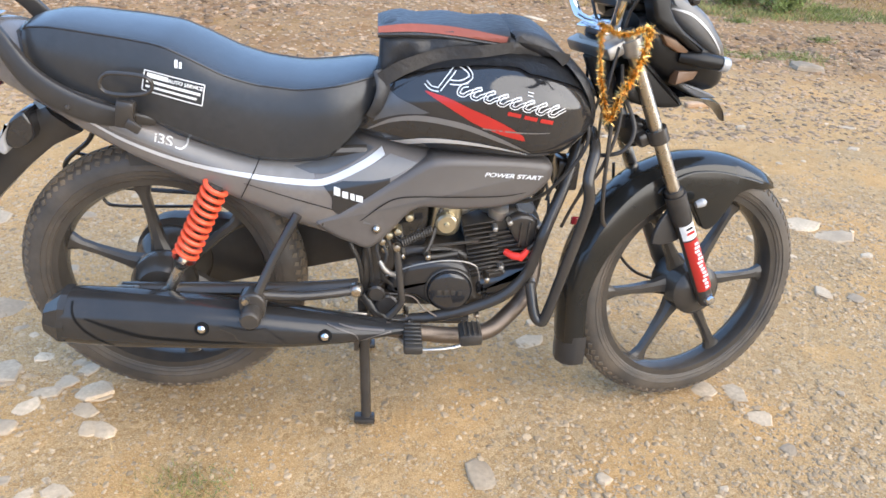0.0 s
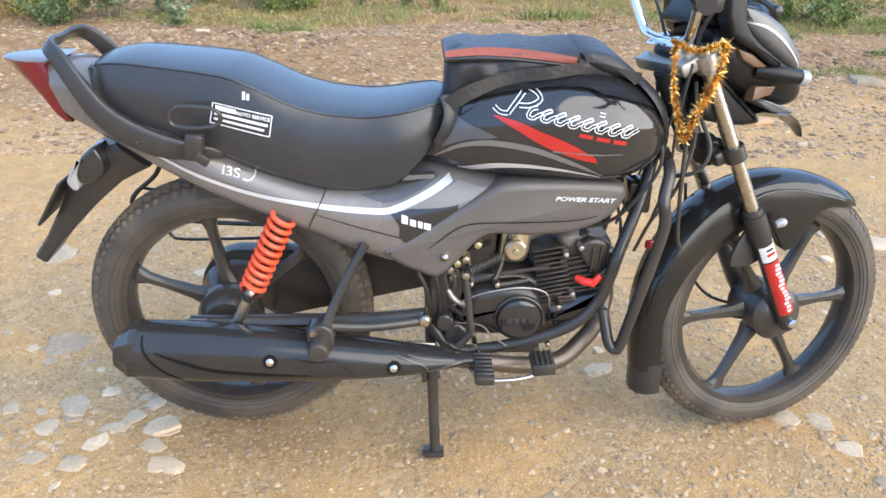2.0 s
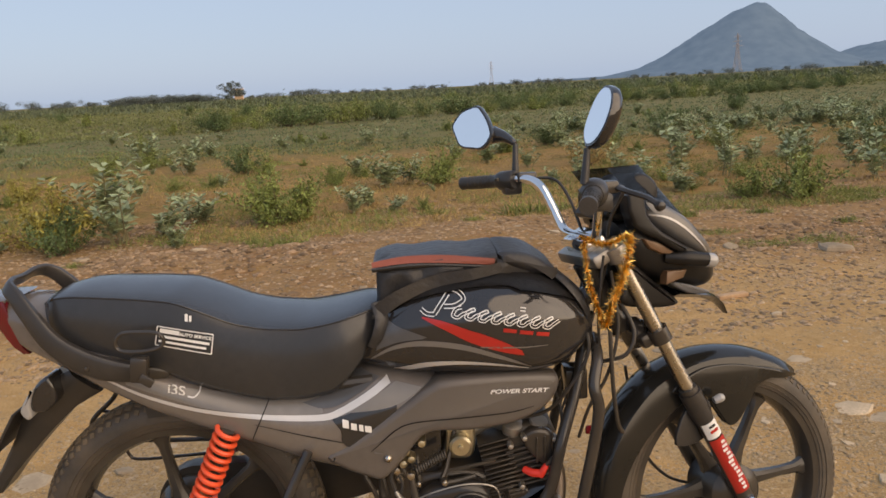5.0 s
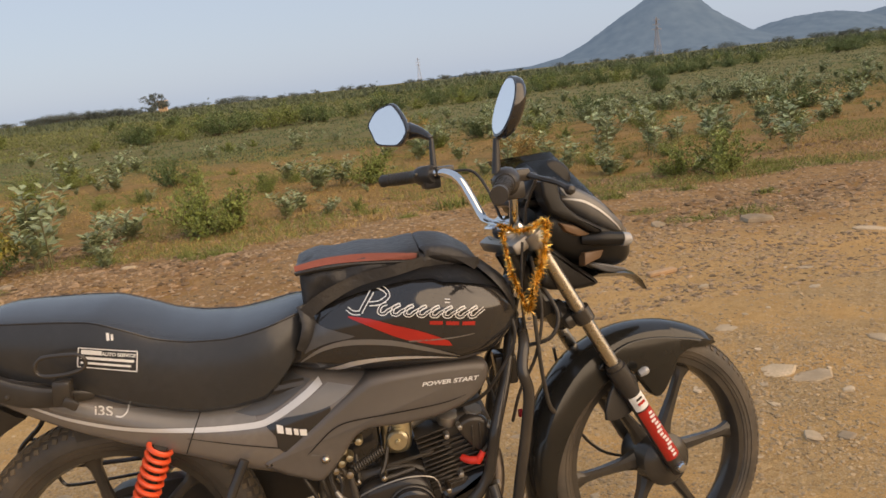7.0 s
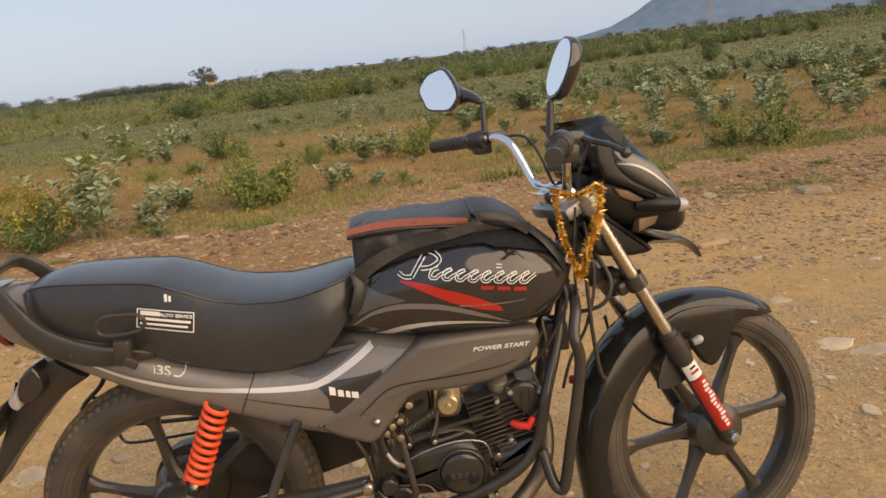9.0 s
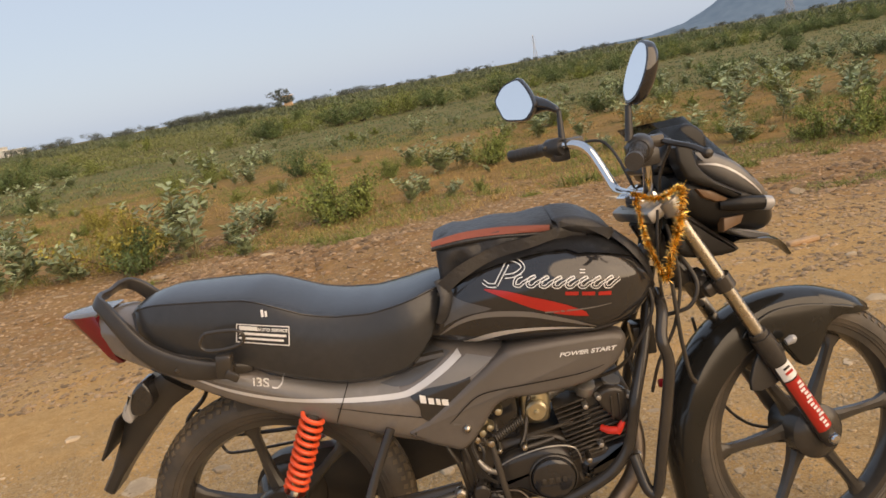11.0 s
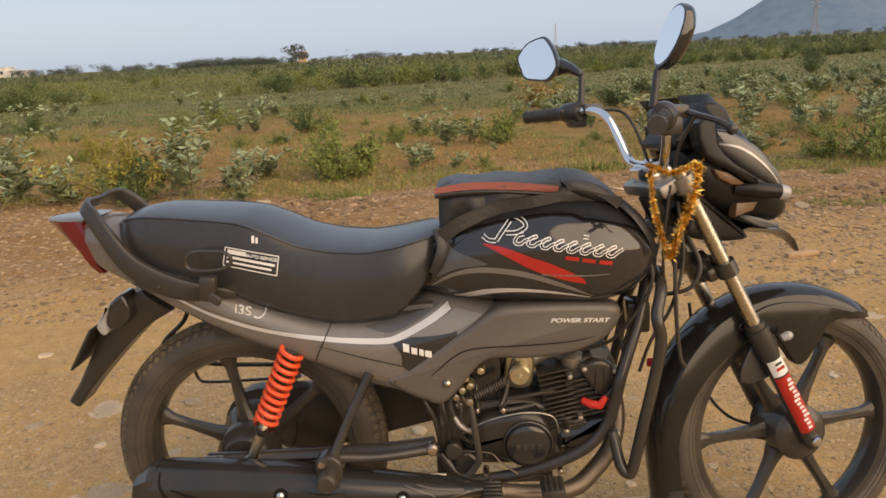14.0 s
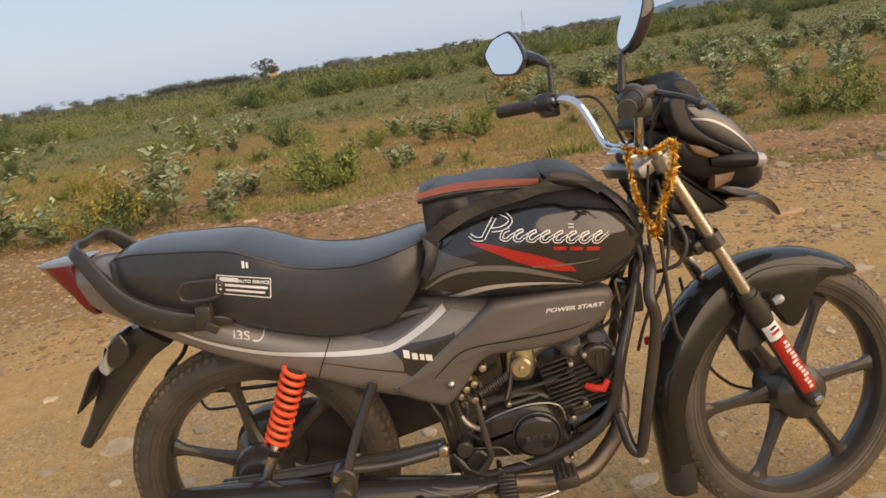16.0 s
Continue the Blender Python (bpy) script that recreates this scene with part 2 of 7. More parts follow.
def superring(x, w, z0, z1, n=2.6, seg=36, y0=0.0):
    """A rounded section; n: how square it is, or a pair for the lower and the upper half."""
    low, high = n if isinstance(n, tuple) else (n, n)
    zc, h = (z0 + z1) / 2, (z1 - z0) / 2
    out = []
    for i in range(seg):
        a = 2 * math.pi * i / seg
        c, s = math.cos(a), math.sin(a)
        n = low if s < 0 else high
        out.append((x, y0 + w * math.copysign(abs(c) ** (2 / n), c), zc + h * math.copysign(abs(s) ** (2 / n), s)))
    return out


def side_of(table, n, y0=0.0):
    """The near side of a lofted body: y at (x, z)."""
    def f(x, z):
        w, z0, z1 = soft_table(table, x)
        u = min(0.999, abs((z - (z0 + z1) / 2) / max((z1 - z0) / 2, 1e-4)))
        k = n if not isinstance(n, tuple) else n[0] if z < (z0 + z1) / 2 else n[1]
        return y0 - w * (1 - u ** k) ** (1 / k)
    return f


def body_loft(table, n, step=0.02, seg=36, ends=True):
    x0, x1 = table[0][0], table[-1][0]
    k = max(2, round((x1 - x0) / step))
    rings = []
    for i in range(k + 1):
        x = x0 + (x1 - x0) * i / k
        rings.append(superring(x, *soft_table(table, x), n=n, seg=seg))
    return loft(rings)


def decal(line, widths, side, lift=0.0015, n=8, bm=None, thick=0.0008):
    """A band along an xz line that lies on a body's near side."""
    pts = curve_pts([(x, z, 0) for x, z in line], n)
    m = len(pts)
    bm = bm or bmesh.new()
    rows = []
    for k, p in enumerate(pts):
        w = lerp_table([(i, v) for i, v in enumerate(widths)], (len(widths) - 1) * k / (m - 1))[0] / 2
        d = (pts[min(k + 1, m - 1)] - pts[max(k - 1, 0)]).normalized()
        nx, nz = -d.y, d.x
        row = []
        for s in (-1, -0.33, 0.33, 1):
            x, z = p.x + nx * w * s, p.y + nz * w * s
            row.append(bm.verts.new((x, side(x, z) - lift, z)))
        rows.append(row)
    for a, b in zip(rows, rows[1:]):
        for i in range(3):
            bm.faces.new((a[i], a[i + 1], b[i + 1], b[i]))
    return bm


def band(upper, lower, side, lift=0.0015, n=6, m=5):
    """A flat graphic between two xz lines that lies on a body's near side."""
    a, b = (curve_pts([(x, z, 0) for x, z in e], n) for e in (upper, lower))
    k = max(len(a), len(b))
    pick = lambda e, i: e[round(i * (len(e) - 1) / (k - 1))]
    bm = bmesh.new()
    rows = []
    for i in range(k):
        p, q = pick(a, i), pick(b, i)
        pts = [p.lerp(q, j / m) for j in range(m + 1)]
        rows.append([bm.verts.new((v.x, side(v.x, v.y) - lift, v.y)) for v in pts])
    for r0, r1 in zip(rows, rows[1:]):
        for j in range(m):
            bm.faces.new((r0[j], r0[j + 1], r1[j + 1], r1[j]))
    return bm


def lettering(name, text, size, m, mat, parent, shear=0.0, bold=0.0, label=""):
    c = bpy.data.curves.new(name, "FONT")
    c.body, c.size, c.shear, c.offset, c.align_x, c.align_y = text, size, shear, bold, "CENTER", "CENTER"
    tmp = new("tmp_text", c)
    bpy.context.view_layer.update()
    me = bpy.data.meshes.new_from_object(tmp.evaluated_get(bpy.context.evaluated_depsgraph_get()))
    bpy.data.objects.remove(tmp)
    me.transform(m)
    bm = bmesh.new()
    bm.from_mesh(me)
    return part(name, bm, mat, parent, label)


# ---- ground ----
def axis(lo, hi, fine_lo, fine_hi, step, grow=1.16):
    mid = list(np.arange(fine_lo, fine_hi + 1e-6, step))
    out, s, x = [], step, fine_hi
    while x < hi:
        s *= grow
        x += s
        out.append(x)
    back, s, x = [], step, fine_lo
    while x > lo:
        s *= grow
        x -= s
        back.append(x)
    return np.array(back[::-1] + mid + out)


def smooth01(v, a, b):
    t = np.clip((v - a) / (b - a), 0, 1)
    return t * t * (3 - 2 * t)


rng = np.random.default_rng(7)
WAVES = [(rng.uniform(-1, 1) * f, rng.uniform(-1, 1) * f, rng.uniform(0, 6.28), a) for f, a in ((1.2, 0.010), (1.9, 0.008), (3.1, 0.006), (5.2, 0.004), (9.0, 0.0025), (14.0, 0.0018), (22.0, 0.0014), (31.0, 0.001)) for _ in range(3)]


def ground_z(x, y):
    x, y = np.asarray(x, float), np.asarray(y, float)
    z = np.zeros_like(x)
    for fx, fy, ph, a in WAVES:
        z = z + a * np.sin(fx * x + fy * y + ph)
    v = y - 0.16 * x
    near = np.exp(-((x - 0.6) ** 2 / 1.6 + y ** 2 / 0.25))
    z = z * (1 - 0.9 * near)
    z = z - 0.03 * np.exp(-((v - 2.2) / 0.5) ** 2) + 0.04 * np.exp(-((v - 4.6) / 0.7) ** 2)
    far = smooth01(np.hypot(x, y), 40, 400)
    return z * (1 - far) - 0.02 - 0.004 * near - 0.009 * np.exp(-((x + 0.02) ** 2 / 0.03 + y ** 2 / 0.03))


gx, gy = axis(-3200, 3200, -2.6, 4.2, 0.045), axis(-600, 4200, -0.9, 5.4, 0.045)
GX, GY = np.meshgrid(gx, gy)
GZ = ground_z(GX, GY)
nx_, ny_ = len(gx), len(gy)
idx = np.arange(nx_ * ny_).reshape(ny_, nx_)
quads = np.stack([idx[:-1, :-1], idx[:-1, 1:], idx[1:, 1:], idx[1:, :-1]], -1).reshape(-1, 4)
gme = bpy.data.meshes.new("ground")
gme.from_pydata(np.stack([GX, GY, GZ], -1).reshape(-1, 3).tolist(), [], quads.tolist())
gme.polygons.foreach_set("use_smooth", [True] * len(gme.polygons))
ground = tagged(new("ground", gme), "dry sandy gravel track edged by reddish scrub soil", "ground", kind="structure")


def ground_material():
    m = bpy.data.materials.new("sandy_ground")
    m.use_nodes = True
    n, l = m.node_tree.nodes, m.node_tree.links
    b = n["Principled BSDF"]
    b.inputs["Roughness"].default_value = 0.92
    b.inputs["Specular IOR Level"].default_value = 0.2
    geo = n.new("ShaderNodeNewGeometry")
    pos = geo.outputs["Position"]

    def tex(scale, detail=5.0, kind="ShaderNodeTexNoise"):
        t = n.new(kind)
        t.inputs["Scale"].default_value = scale
        if kind == "ShaderNodeTexNoise":
            t.inputs["Detail"].default_value = detail
        l.new(pos, t.inputs["Vector"])
        return t

    def mathn(op, a, c=0.0):
        x = n.new("ShaderNodeMath")
        x.operation = op
        for i, v in enumerate((a, c)):
            if isinstance(v, (int, float)):
                x.inputs[i].default_value = v
            else:
                l.new(v, x.inputs[i])
        return x.outputs[0]

    def step(v, lo, hi):
        r = n.new("ShaderNodeMapRange")
        r.interpolation_type = "SMOOTHSTEP"
        r.inputs["From Min"].default_value, r.inputs["From Max"].default_value = lo, hi
        l.new(v, r.inputs["Value"])
        return r.outputs["Result"]

    def mix(fac, a, c):
        x = n.new("ShaderNodeMix")
        x.data_type = "RGBA"
        for sock, v in ((x.inputs[0], fac), (x.inputs[6], a), (x.inputs[7], c)):
            if isinstance(v, (float, int)):
                sock.default_value = v
            elif isinstance(v, tuple):
                sock.default_value = (*v, 1)
            else:
                l.new(v, sock)
        return x.outputs[2]

    sep = n.new("ShaderNodeSeparateXYZ")
    l.new(pos, sep.inputs[0])
    wob = tex(0.9)
    v = mathn("SUBTRACT", sep.outputs["Y"], mathn("MULTIPLY", sep.outputs["X"], 0.16))
    v = mathn("ADD", v, mathn("MULTIPLY", mathn("SUBTRACT", wob.outputs["Fac"], 0.5), 1.6))
    fine, mid, patch, coarse = tex(90), tex(16), tex(3.2), tex(0.35)
    sand = mix(step(mid.outputs["Fac"], 0.3, 0.7), (0.5, 0.34, 0.17), (0.62, 0.45, 0.255))
    sand = mix(step(fine.outputs["Fac"], 0.45, 0.75), sand, (0.4, 0.27, 0.13))
    # grit: small cells of stone colours
    cell = tex(120, kind="ShaderNodeTexVoronoi")
    cell2 = tex(46, kind="ShaderNodeTexVoronoi")
    hsv = n.new("ShaderNodeSeparateColor")
    l.new(cell.outputs["Color"], hsv.inputs[0])
    grit = mix(hsv.outputs[0], (0.28, 0.2, 0.112), (0.54, 0.435, 0.3))
    hs2 = n.new("ShaderNodeSeparateColor")
    l.new(cell2.outputs["Color"], hs2.inputs[0])
    grit2 = mix(hs2.outputs[0], (0.32, 0.245, 0.155), (0.53, 0.44, 0.32))
    grit = mix(step(hs2.outputs[1], 0.55, 0.6), grit, grit2)
    track = mathn("MULTIPLY", step(v, 1.3, 1.65), mathn("SUBTRACT", 1.0, step(v, 2.1, 2.6)))
    gritty = mathn("MULTIPLY", step(patch.outputs["Fac"], 0.38, 0.58), mathn("SUBTRACT", 1.0, mathn("MULTIPLY", track, 0.85)))
    col = mix(mathn("MULTIPLY", gritty, 0.8), sand, grit)
    grain = tex(300, 3.0)
    col = mix(mathn("MULTIPLY", step(grain.outputs["Fac"], 0.5, 0.64), 0.55), col, (0.27, 0.185, 0.1))
    col = mix(mathn("MULTIPLY", step(grain.outputs["Fac"], 0.46, 0.34), 0.5), col, (0.74, 0.62, 0.45))
    red = mix(step(mid.outputs["Fac"], 0.35, 0.65), (0.25, 0.158, 0.088), (0.35, 0.232, 0.135))
    redsoil = mix(mathn("MULTIPLY", gritty, 0.35), red, grit)
    straw = tex(7.0)
    redsoil = mix(mathn("MULTIPLY", step(straw.outputs["Fac"], 0.52, 0.66), 0.6), redsoil, (0.3, 0.2, 0.085))
    col = mix(step(v, 2.3, 3.6), col, redsoil)
    # scrub soil with dry and green grass
    dry = mix(step(mid.outputs["Fac"], 0.35, 0.65), (0.255, 0.18, 0.085), (0.345, 0.245, 0.12))
    green = mix(step(mid.outputs["Fac"], 0.35, 0.65), (0.13, 0.14, 0.045), (0.2, 0.18, 0.065))
    scrub = mix(mathn("MULTIPLY", step(patch.outputs["Fac"], 0.48, 0.66), 0.75), dry, green)
    col = mix(step(v, 5.0, 6.4), col, mix(step(coarse.outputs["Fac"], 0.3, 0.6), redsoil, scrub))
    col = mix(step(v, 7.0, 10.0), col, scrub)
    field = mix(step(patch.outputs["Fac"], 0.35, 0.65), (0.15, 0.16, 0.08), (0.2, 0.2, 0.1))
    col = mix(step(v, 13.0, 18.0), col, field)
    v = mathn("SUBTRACT", sep.outputs["Y"], mathn("MULTIPLY", sep.outputs["X"], 0.5))
    far = mix(step(coarse.outputs["Fac"], 0.35, 0.65), (0.125, 0.138, 0.06), (0.19, 0.185, 0.085))
    col = mix(step(v, 32.0, 33.2), col, far)
    warm = n.new("ShaderNodeMix")             # one warm tint multiplied over the whole ground colour
    warm.data_type, warm.blend_type = "RGBA", "MULTIPLY"
    warm.inputs[0].default_value, warm.inputs[7].default_value = 1.0, (0.88, 0.775, 0.58, 1)
    l.new(col, warm.inputs[6])
    l.new(warm.outputs[2], b.inputs["Base Color"])
    h = mathn("ADD", mathn("MULTIPLY", fine.outputs["Fac"], 0.35), mathn("MULTIPLY", mid.outputs["Fac"], 0.6))
    h = mathn("SUBTRACT", h, mathn("MULTIPLY", cell2.outputs["Distance"], mathn("MULTIPLY", gritty, 0.7)))
    h = mathn("SUBTRACT", h, mathn("MULTIPLY", cell.outputs["Distance"], 0.15))
    bn = n.new("ShaderNodeBump")
    h = mathn("ADD", h, mathn("MULTIPLY", grain.outputs["Fac"], 0.4))
    # the print of a ribbed tyre in the soft sand beside the wheel
    lane = mathn("ADD", sep.outputs["Y"], mathn("SUBTRACT", 0.2, mathn("MULTIPLY", sep.outputs["X"], 0.12)))
    lane = mathn("MULTIPLY", mathn("SUBTRACT", 1.0, step(mathn("ABSOLUTE", lane), 0.035, 0.06)), mathn("MULTIPLY", step(sep.outputs["X"], -0.1, 0.1), mathn("SUBTRACT", 1.0, step(sep.outputs["X"], 0.5, 0.7))))
    rib = mathn("SINE", mathn("ADD", mathn("MULTIPLY", sep.outputs["X"], 330.0), mathn("MULTIPLY", mid.outputs["Fac"], 6.0)))
    h = mathn("ADD", h, mathn("MULTIPLY", mathn("MULTIPLY", rib, lane), 0.11))
    bn.inputs["Strength"].default_value, bn.inputs["Distance"].default_value = 0.55, 0.009
    l.new(h, bn.inputs["Height"])
    l.new(bn.outputs["Normal"], b.inputs["Normal"])
    return m


gme.materials.append(ground_material())


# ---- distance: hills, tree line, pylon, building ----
# distance haze is put into the hills' colour and emission; no air is modelled
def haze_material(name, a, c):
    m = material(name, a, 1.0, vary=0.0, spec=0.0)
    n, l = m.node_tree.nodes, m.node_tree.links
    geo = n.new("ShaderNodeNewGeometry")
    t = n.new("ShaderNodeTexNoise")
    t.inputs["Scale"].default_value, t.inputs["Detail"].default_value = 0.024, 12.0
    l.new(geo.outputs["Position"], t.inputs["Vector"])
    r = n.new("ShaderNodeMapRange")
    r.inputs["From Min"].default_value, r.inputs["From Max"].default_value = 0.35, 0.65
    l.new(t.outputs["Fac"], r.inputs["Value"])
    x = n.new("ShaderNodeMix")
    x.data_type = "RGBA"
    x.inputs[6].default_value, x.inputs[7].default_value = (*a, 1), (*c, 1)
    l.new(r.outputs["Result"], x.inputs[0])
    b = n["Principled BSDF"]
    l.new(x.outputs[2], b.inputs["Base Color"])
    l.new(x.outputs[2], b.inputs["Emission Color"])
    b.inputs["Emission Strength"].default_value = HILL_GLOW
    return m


# the hills glow a little in place of light scattered by the air
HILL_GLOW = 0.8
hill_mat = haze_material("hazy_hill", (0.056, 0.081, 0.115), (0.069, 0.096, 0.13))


def polar(az, dist, z=0.0):
    return Vector((0.55 + dist * math.sin(radians(az)), -1.77 + dist * math.cos(radians(az)), z))


def hill(name, az, dist, left, right, depth, label, seed):
    """A hill over az; left and right: rows of (degrees from the middle, degrees above the horizon) for its two flanks."""
    n, k = 120, 30
    spread = max(left[-1][0], right[-1][0])
    half = dist * math.tan(radians(spread))
    bm = bmesh.new()
    rows = []
    for j in range(k + 1):
        w = 2 * j / k - 1
        row = []
        for i in range(n + 1):
            u = 2 * i / n - 1
            rr = math.hypot(u, w)
            side_ = 0.5 + 0.5 * u / max(rr, 1e-3)
            a = lerp_table(left, rr * spread)[0]
            b = lerp_table(right, rr * spread)[0]
            el = a + (b - a) * side_ * side_ * (3 - 2 * side_)
            q = Vector((u * 4 + seed, w * 4, seed))
            rough = noise.fractal(q * 3, 0.7, 2.0, 5)
            z = dist * math.tan(radians(el)) * (1 + 0.012 * rough) + (2 * rough + 1.2 * noise.noise(q * 30)) * min(1.0, el) - 4
            row.append(bm.verts.new((u * half, w * depth, z)))
        rows.append(row)
    for a, b in zip(rows, rows[1:]):
        for i in range(n):
            bm.faces.new((a[i], a[i + 1], b[i + 1], b[i]))
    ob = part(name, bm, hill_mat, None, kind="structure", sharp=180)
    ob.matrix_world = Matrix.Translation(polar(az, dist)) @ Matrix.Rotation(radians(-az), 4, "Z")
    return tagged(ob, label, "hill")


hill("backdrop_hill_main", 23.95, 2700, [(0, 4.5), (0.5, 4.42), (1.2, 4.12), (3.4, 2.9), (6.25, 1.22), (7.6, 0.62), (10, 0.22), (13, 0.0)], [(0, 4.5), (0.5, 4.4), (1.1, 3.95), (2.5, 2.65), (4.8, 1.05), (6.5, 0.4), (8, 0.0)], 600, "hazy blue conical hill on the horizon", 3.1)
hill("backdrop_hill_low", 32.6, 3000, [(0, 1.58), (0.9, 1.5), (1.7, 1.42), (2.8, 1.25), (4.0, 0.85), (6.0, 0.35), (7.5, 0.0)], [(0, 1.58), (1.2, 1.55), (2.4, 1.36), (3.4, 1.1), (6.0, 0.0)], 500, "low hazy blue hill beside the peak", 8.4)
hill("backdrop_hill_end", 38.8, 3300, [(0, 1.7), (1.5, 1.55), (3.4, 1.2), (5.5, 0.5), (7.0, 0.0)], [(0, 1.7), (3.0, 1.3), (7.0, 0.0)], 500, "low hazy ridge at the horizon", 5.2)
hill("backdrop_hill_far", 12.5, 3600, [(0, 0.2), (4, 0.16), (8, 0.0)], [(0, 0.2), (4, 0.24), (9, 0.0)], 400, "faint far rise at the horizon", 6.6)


def leaf_mesh(name, spots, mat, shape="oval"):
    """Many small leaves in one mesh: rows of (place, direction, normal, length, width)."""
    verts, faces = [], []
    for p, d, nrm, ln, wd in spots:
        s = d.cross(nrm).normalized()
        k = len(verts)
        if shape == "oval":
            mid = p + d * ln * 0.55
            verts += [p, mid + s * wd * 0.5 + nrm * ln * 0.08, mid - s * wd * 0.5 + nrm * ln * 0.08, p + d * ln, mid - nrm * ln * 0.02]
            faces += [(k, k + 1, k + 4), (k, k + 4, k + 2), (k + 1, k + 3, k + 4), (k + 4, k + 3, k + 2)]
        else:
            verts += [p - s * wd * 0.5, p + s * wd * 0.5, p + d * ln]
            faces += [(k, k + 1, k + 2)]
    me = bpy.data.meshes.new(name)
    me.from_pydata([tuple(v) for v in verts], [], faces)
    me.materials.append(mat)
    return me


def leaf_material(name, a, vary, rough=0.55, scale=40):
    m = material(name, a, rough, vary=0.3, scale=scale, island=vary, spec=0.35)
    return m


LEAF = dict(
    milkweed=leaf_material("grey_green_leaf", (0.31, 0.37, 0.205), 0.35),
    bush=leaf_material("olive_leaf", (0.2, 0.245, 0.065), 0.45),
    dry=leaf_material("straw", (0.42, 0.3, 0.12), 0.35, 0.8),
    grass=leaf_material("grass_blade", (0.22, 0.25, 0.07), 0.4, 0.7),
    hedge=leaf_material("hedge_leaf", (0.115, 0.165, 0.06), 0.45, 0.6),
    yellow=leaf_material("yellowing_leaf", (0.3, 0.27, 0.06), 0.4, 0.6),
    far=leaf_material("far_leaf", (0.11, 0.135, 0.075), 0.3, 0.7, 1.0),
    field=leaf_material("field_leaf", (0.17, 0.19, 0.07), 0.35, 0.7, 1.0),
    crop=leaf_material("crop_leaf", (0.15, 0.19, 0.09), 0.3, 0.7, 1.5),
    # bluish grey distance haze is mixed into this leaf colour
    tree=leaf_material("hazed_tree_leaf", (0.12, 0.147, 0.135), 0.35, 0.8),
    stem=material("pale_stem", (0.26, 0.24, 0.13), 0.7, vary=0.2),
    twig=material("brown_twig", (0.13, 0.085, 0.05), 0.8, vary=0.25),
)


def rand_dir(r, up=0.0):
    v = Vector((r.gauss(0, 1), r.gauss(0, 1), r.gauss(0, 1) + up))
    return v.normalized()


def milkweed(seed, height, stems_=0, spread=1.1):
    """An upright shrub with opposite pairs of broad grey-green leaves."""
    r = random.Random(seed)
    thing = new("milkweed_shrub")
    tagged(thing, "grey-green broad-leaved wild shrub in dry soil", "shrub", "wild shrubs")
    stems, leaves = bmesh.new(), []
    for _ in range(stems_ or r.randint(7, 10)):
        a, lean, h = r.uniform(0, 6.28), r.uniform(0.1, 1.0) * spread, height * r.uniform(0.3, 1.0)
        base = Vector((r.gauss(0, 0.05), r.gauss(0, 0.05), -0.02))
        top = base + Vector((math.cos(a) * lean * h, math.sin(a) * lean * h, h))
        midp = (base + top) / 2 + Vector((math.cos(a), math.sin(a), 0)) * -0.08 * h
        sweep([base, midp, top], [0.012, 0.009, 0.005], seg=5, n=4, bm=stems)
        line = curve_pts([base, midp, top], 9)
        spin = r.uniform(0, 3.14)
        for k in range(6, len(line)):
            ax = (line[k] - line[k - 1]).normalized()
            spin += 1.57 + r.gauss(0, 0.2)
            for s in (0, math.pi):
                side = Vector((math.cos(spin + s), math.sin(spin + s), 0.35 + r.gauss(0, 0.3))).normalized()
                nrm = (Vector((0, 0, 1)) * 0.9 - side * 0.4 + rand_dir(r) * 0.35).normalized()
                nrm = (nrm - side * nrm.dot(side)).normalized()
                ln = r.uniform(0.09, 0.15) * (0.75 + 0.4 * height)
                leaves.append((line[k] + side * 0.01, side, nrm, ln, ln * r.uniform(0.5, 0.68)))
    for name, me in (("stem", None), ("foliage", leaf_mesh("foliage", leaves, LEAF["milkweed"]))):
        if me is None:
            part("stem", stems, LEAF["stem"], thing)
        else:
            new(name, me).parent = thing
    return thing


def bush(seed, size, mat="bush", label="small olive-green bush with fine leaves"):
    """A twiggy bush of many small leaves."""
    r = random.Random(seed)
    thing = new("wild_bush")
    tagged(thing, label, "bush", "wild bushes")
    twigs, leaves = bmesh.new(), []
    for _ in range(r.randint(14, 18)):
        a, lean, h = r.uniform(0, 6.28), r.uniform(0.05, 1.3), size * r.uniform(0.4, 1.0)
        base = Vector((r.gauss(0, 0.04), r.gauss(0, 0.04), -0.02))
        top = base + Vector((math.cos(a) * lean * h, math.sin(a) * lean * h, h * (1.05 - 0.38 * lean)))
        mid = (base + top) / 2 + rand_dir(r) * 0.06 * h
        sweep([base, mid, top], [0.007, 0.005, 0.002], seg=4, n=3, bm=twigs)
        line = curve_pts([base, mid, top], 7)
        for k in range(4, len(line)):
            for _ in range(13):
                p = line[k] + rand_dir(r) * r.uniform(0.0, 0.2) * size
                if p.z < 0.03:
                    continue
                d = rand_dir(r, 0.4)
                nr = rand_dir(r, 0.8)
                nr = (nr - d * nr.dot(d)).normalized()
                ln = r.uniform(0.028, 0.06) * (0.6 + size * 0.6)
                leaves.append((p, d, nr, ln, ln * 0.5))
    part("twig", twigs, LEAF["twig"], thing)
    new("foliage", leaf_mesh("foliage", leaves, LEAF[mat])).parent = thing
    return thing


def copy_thing_scaled(thing, x, y, scale, turn):
    c = copy_thing(thing, Matrix.Translation((x, y, float(ground_z(x, y)) - 0.005)) @ Matrix.Rotation(turn, 4, "Z"))
    c.scale = (scale, scale, scale)
    return c


rp = random.Random(21)
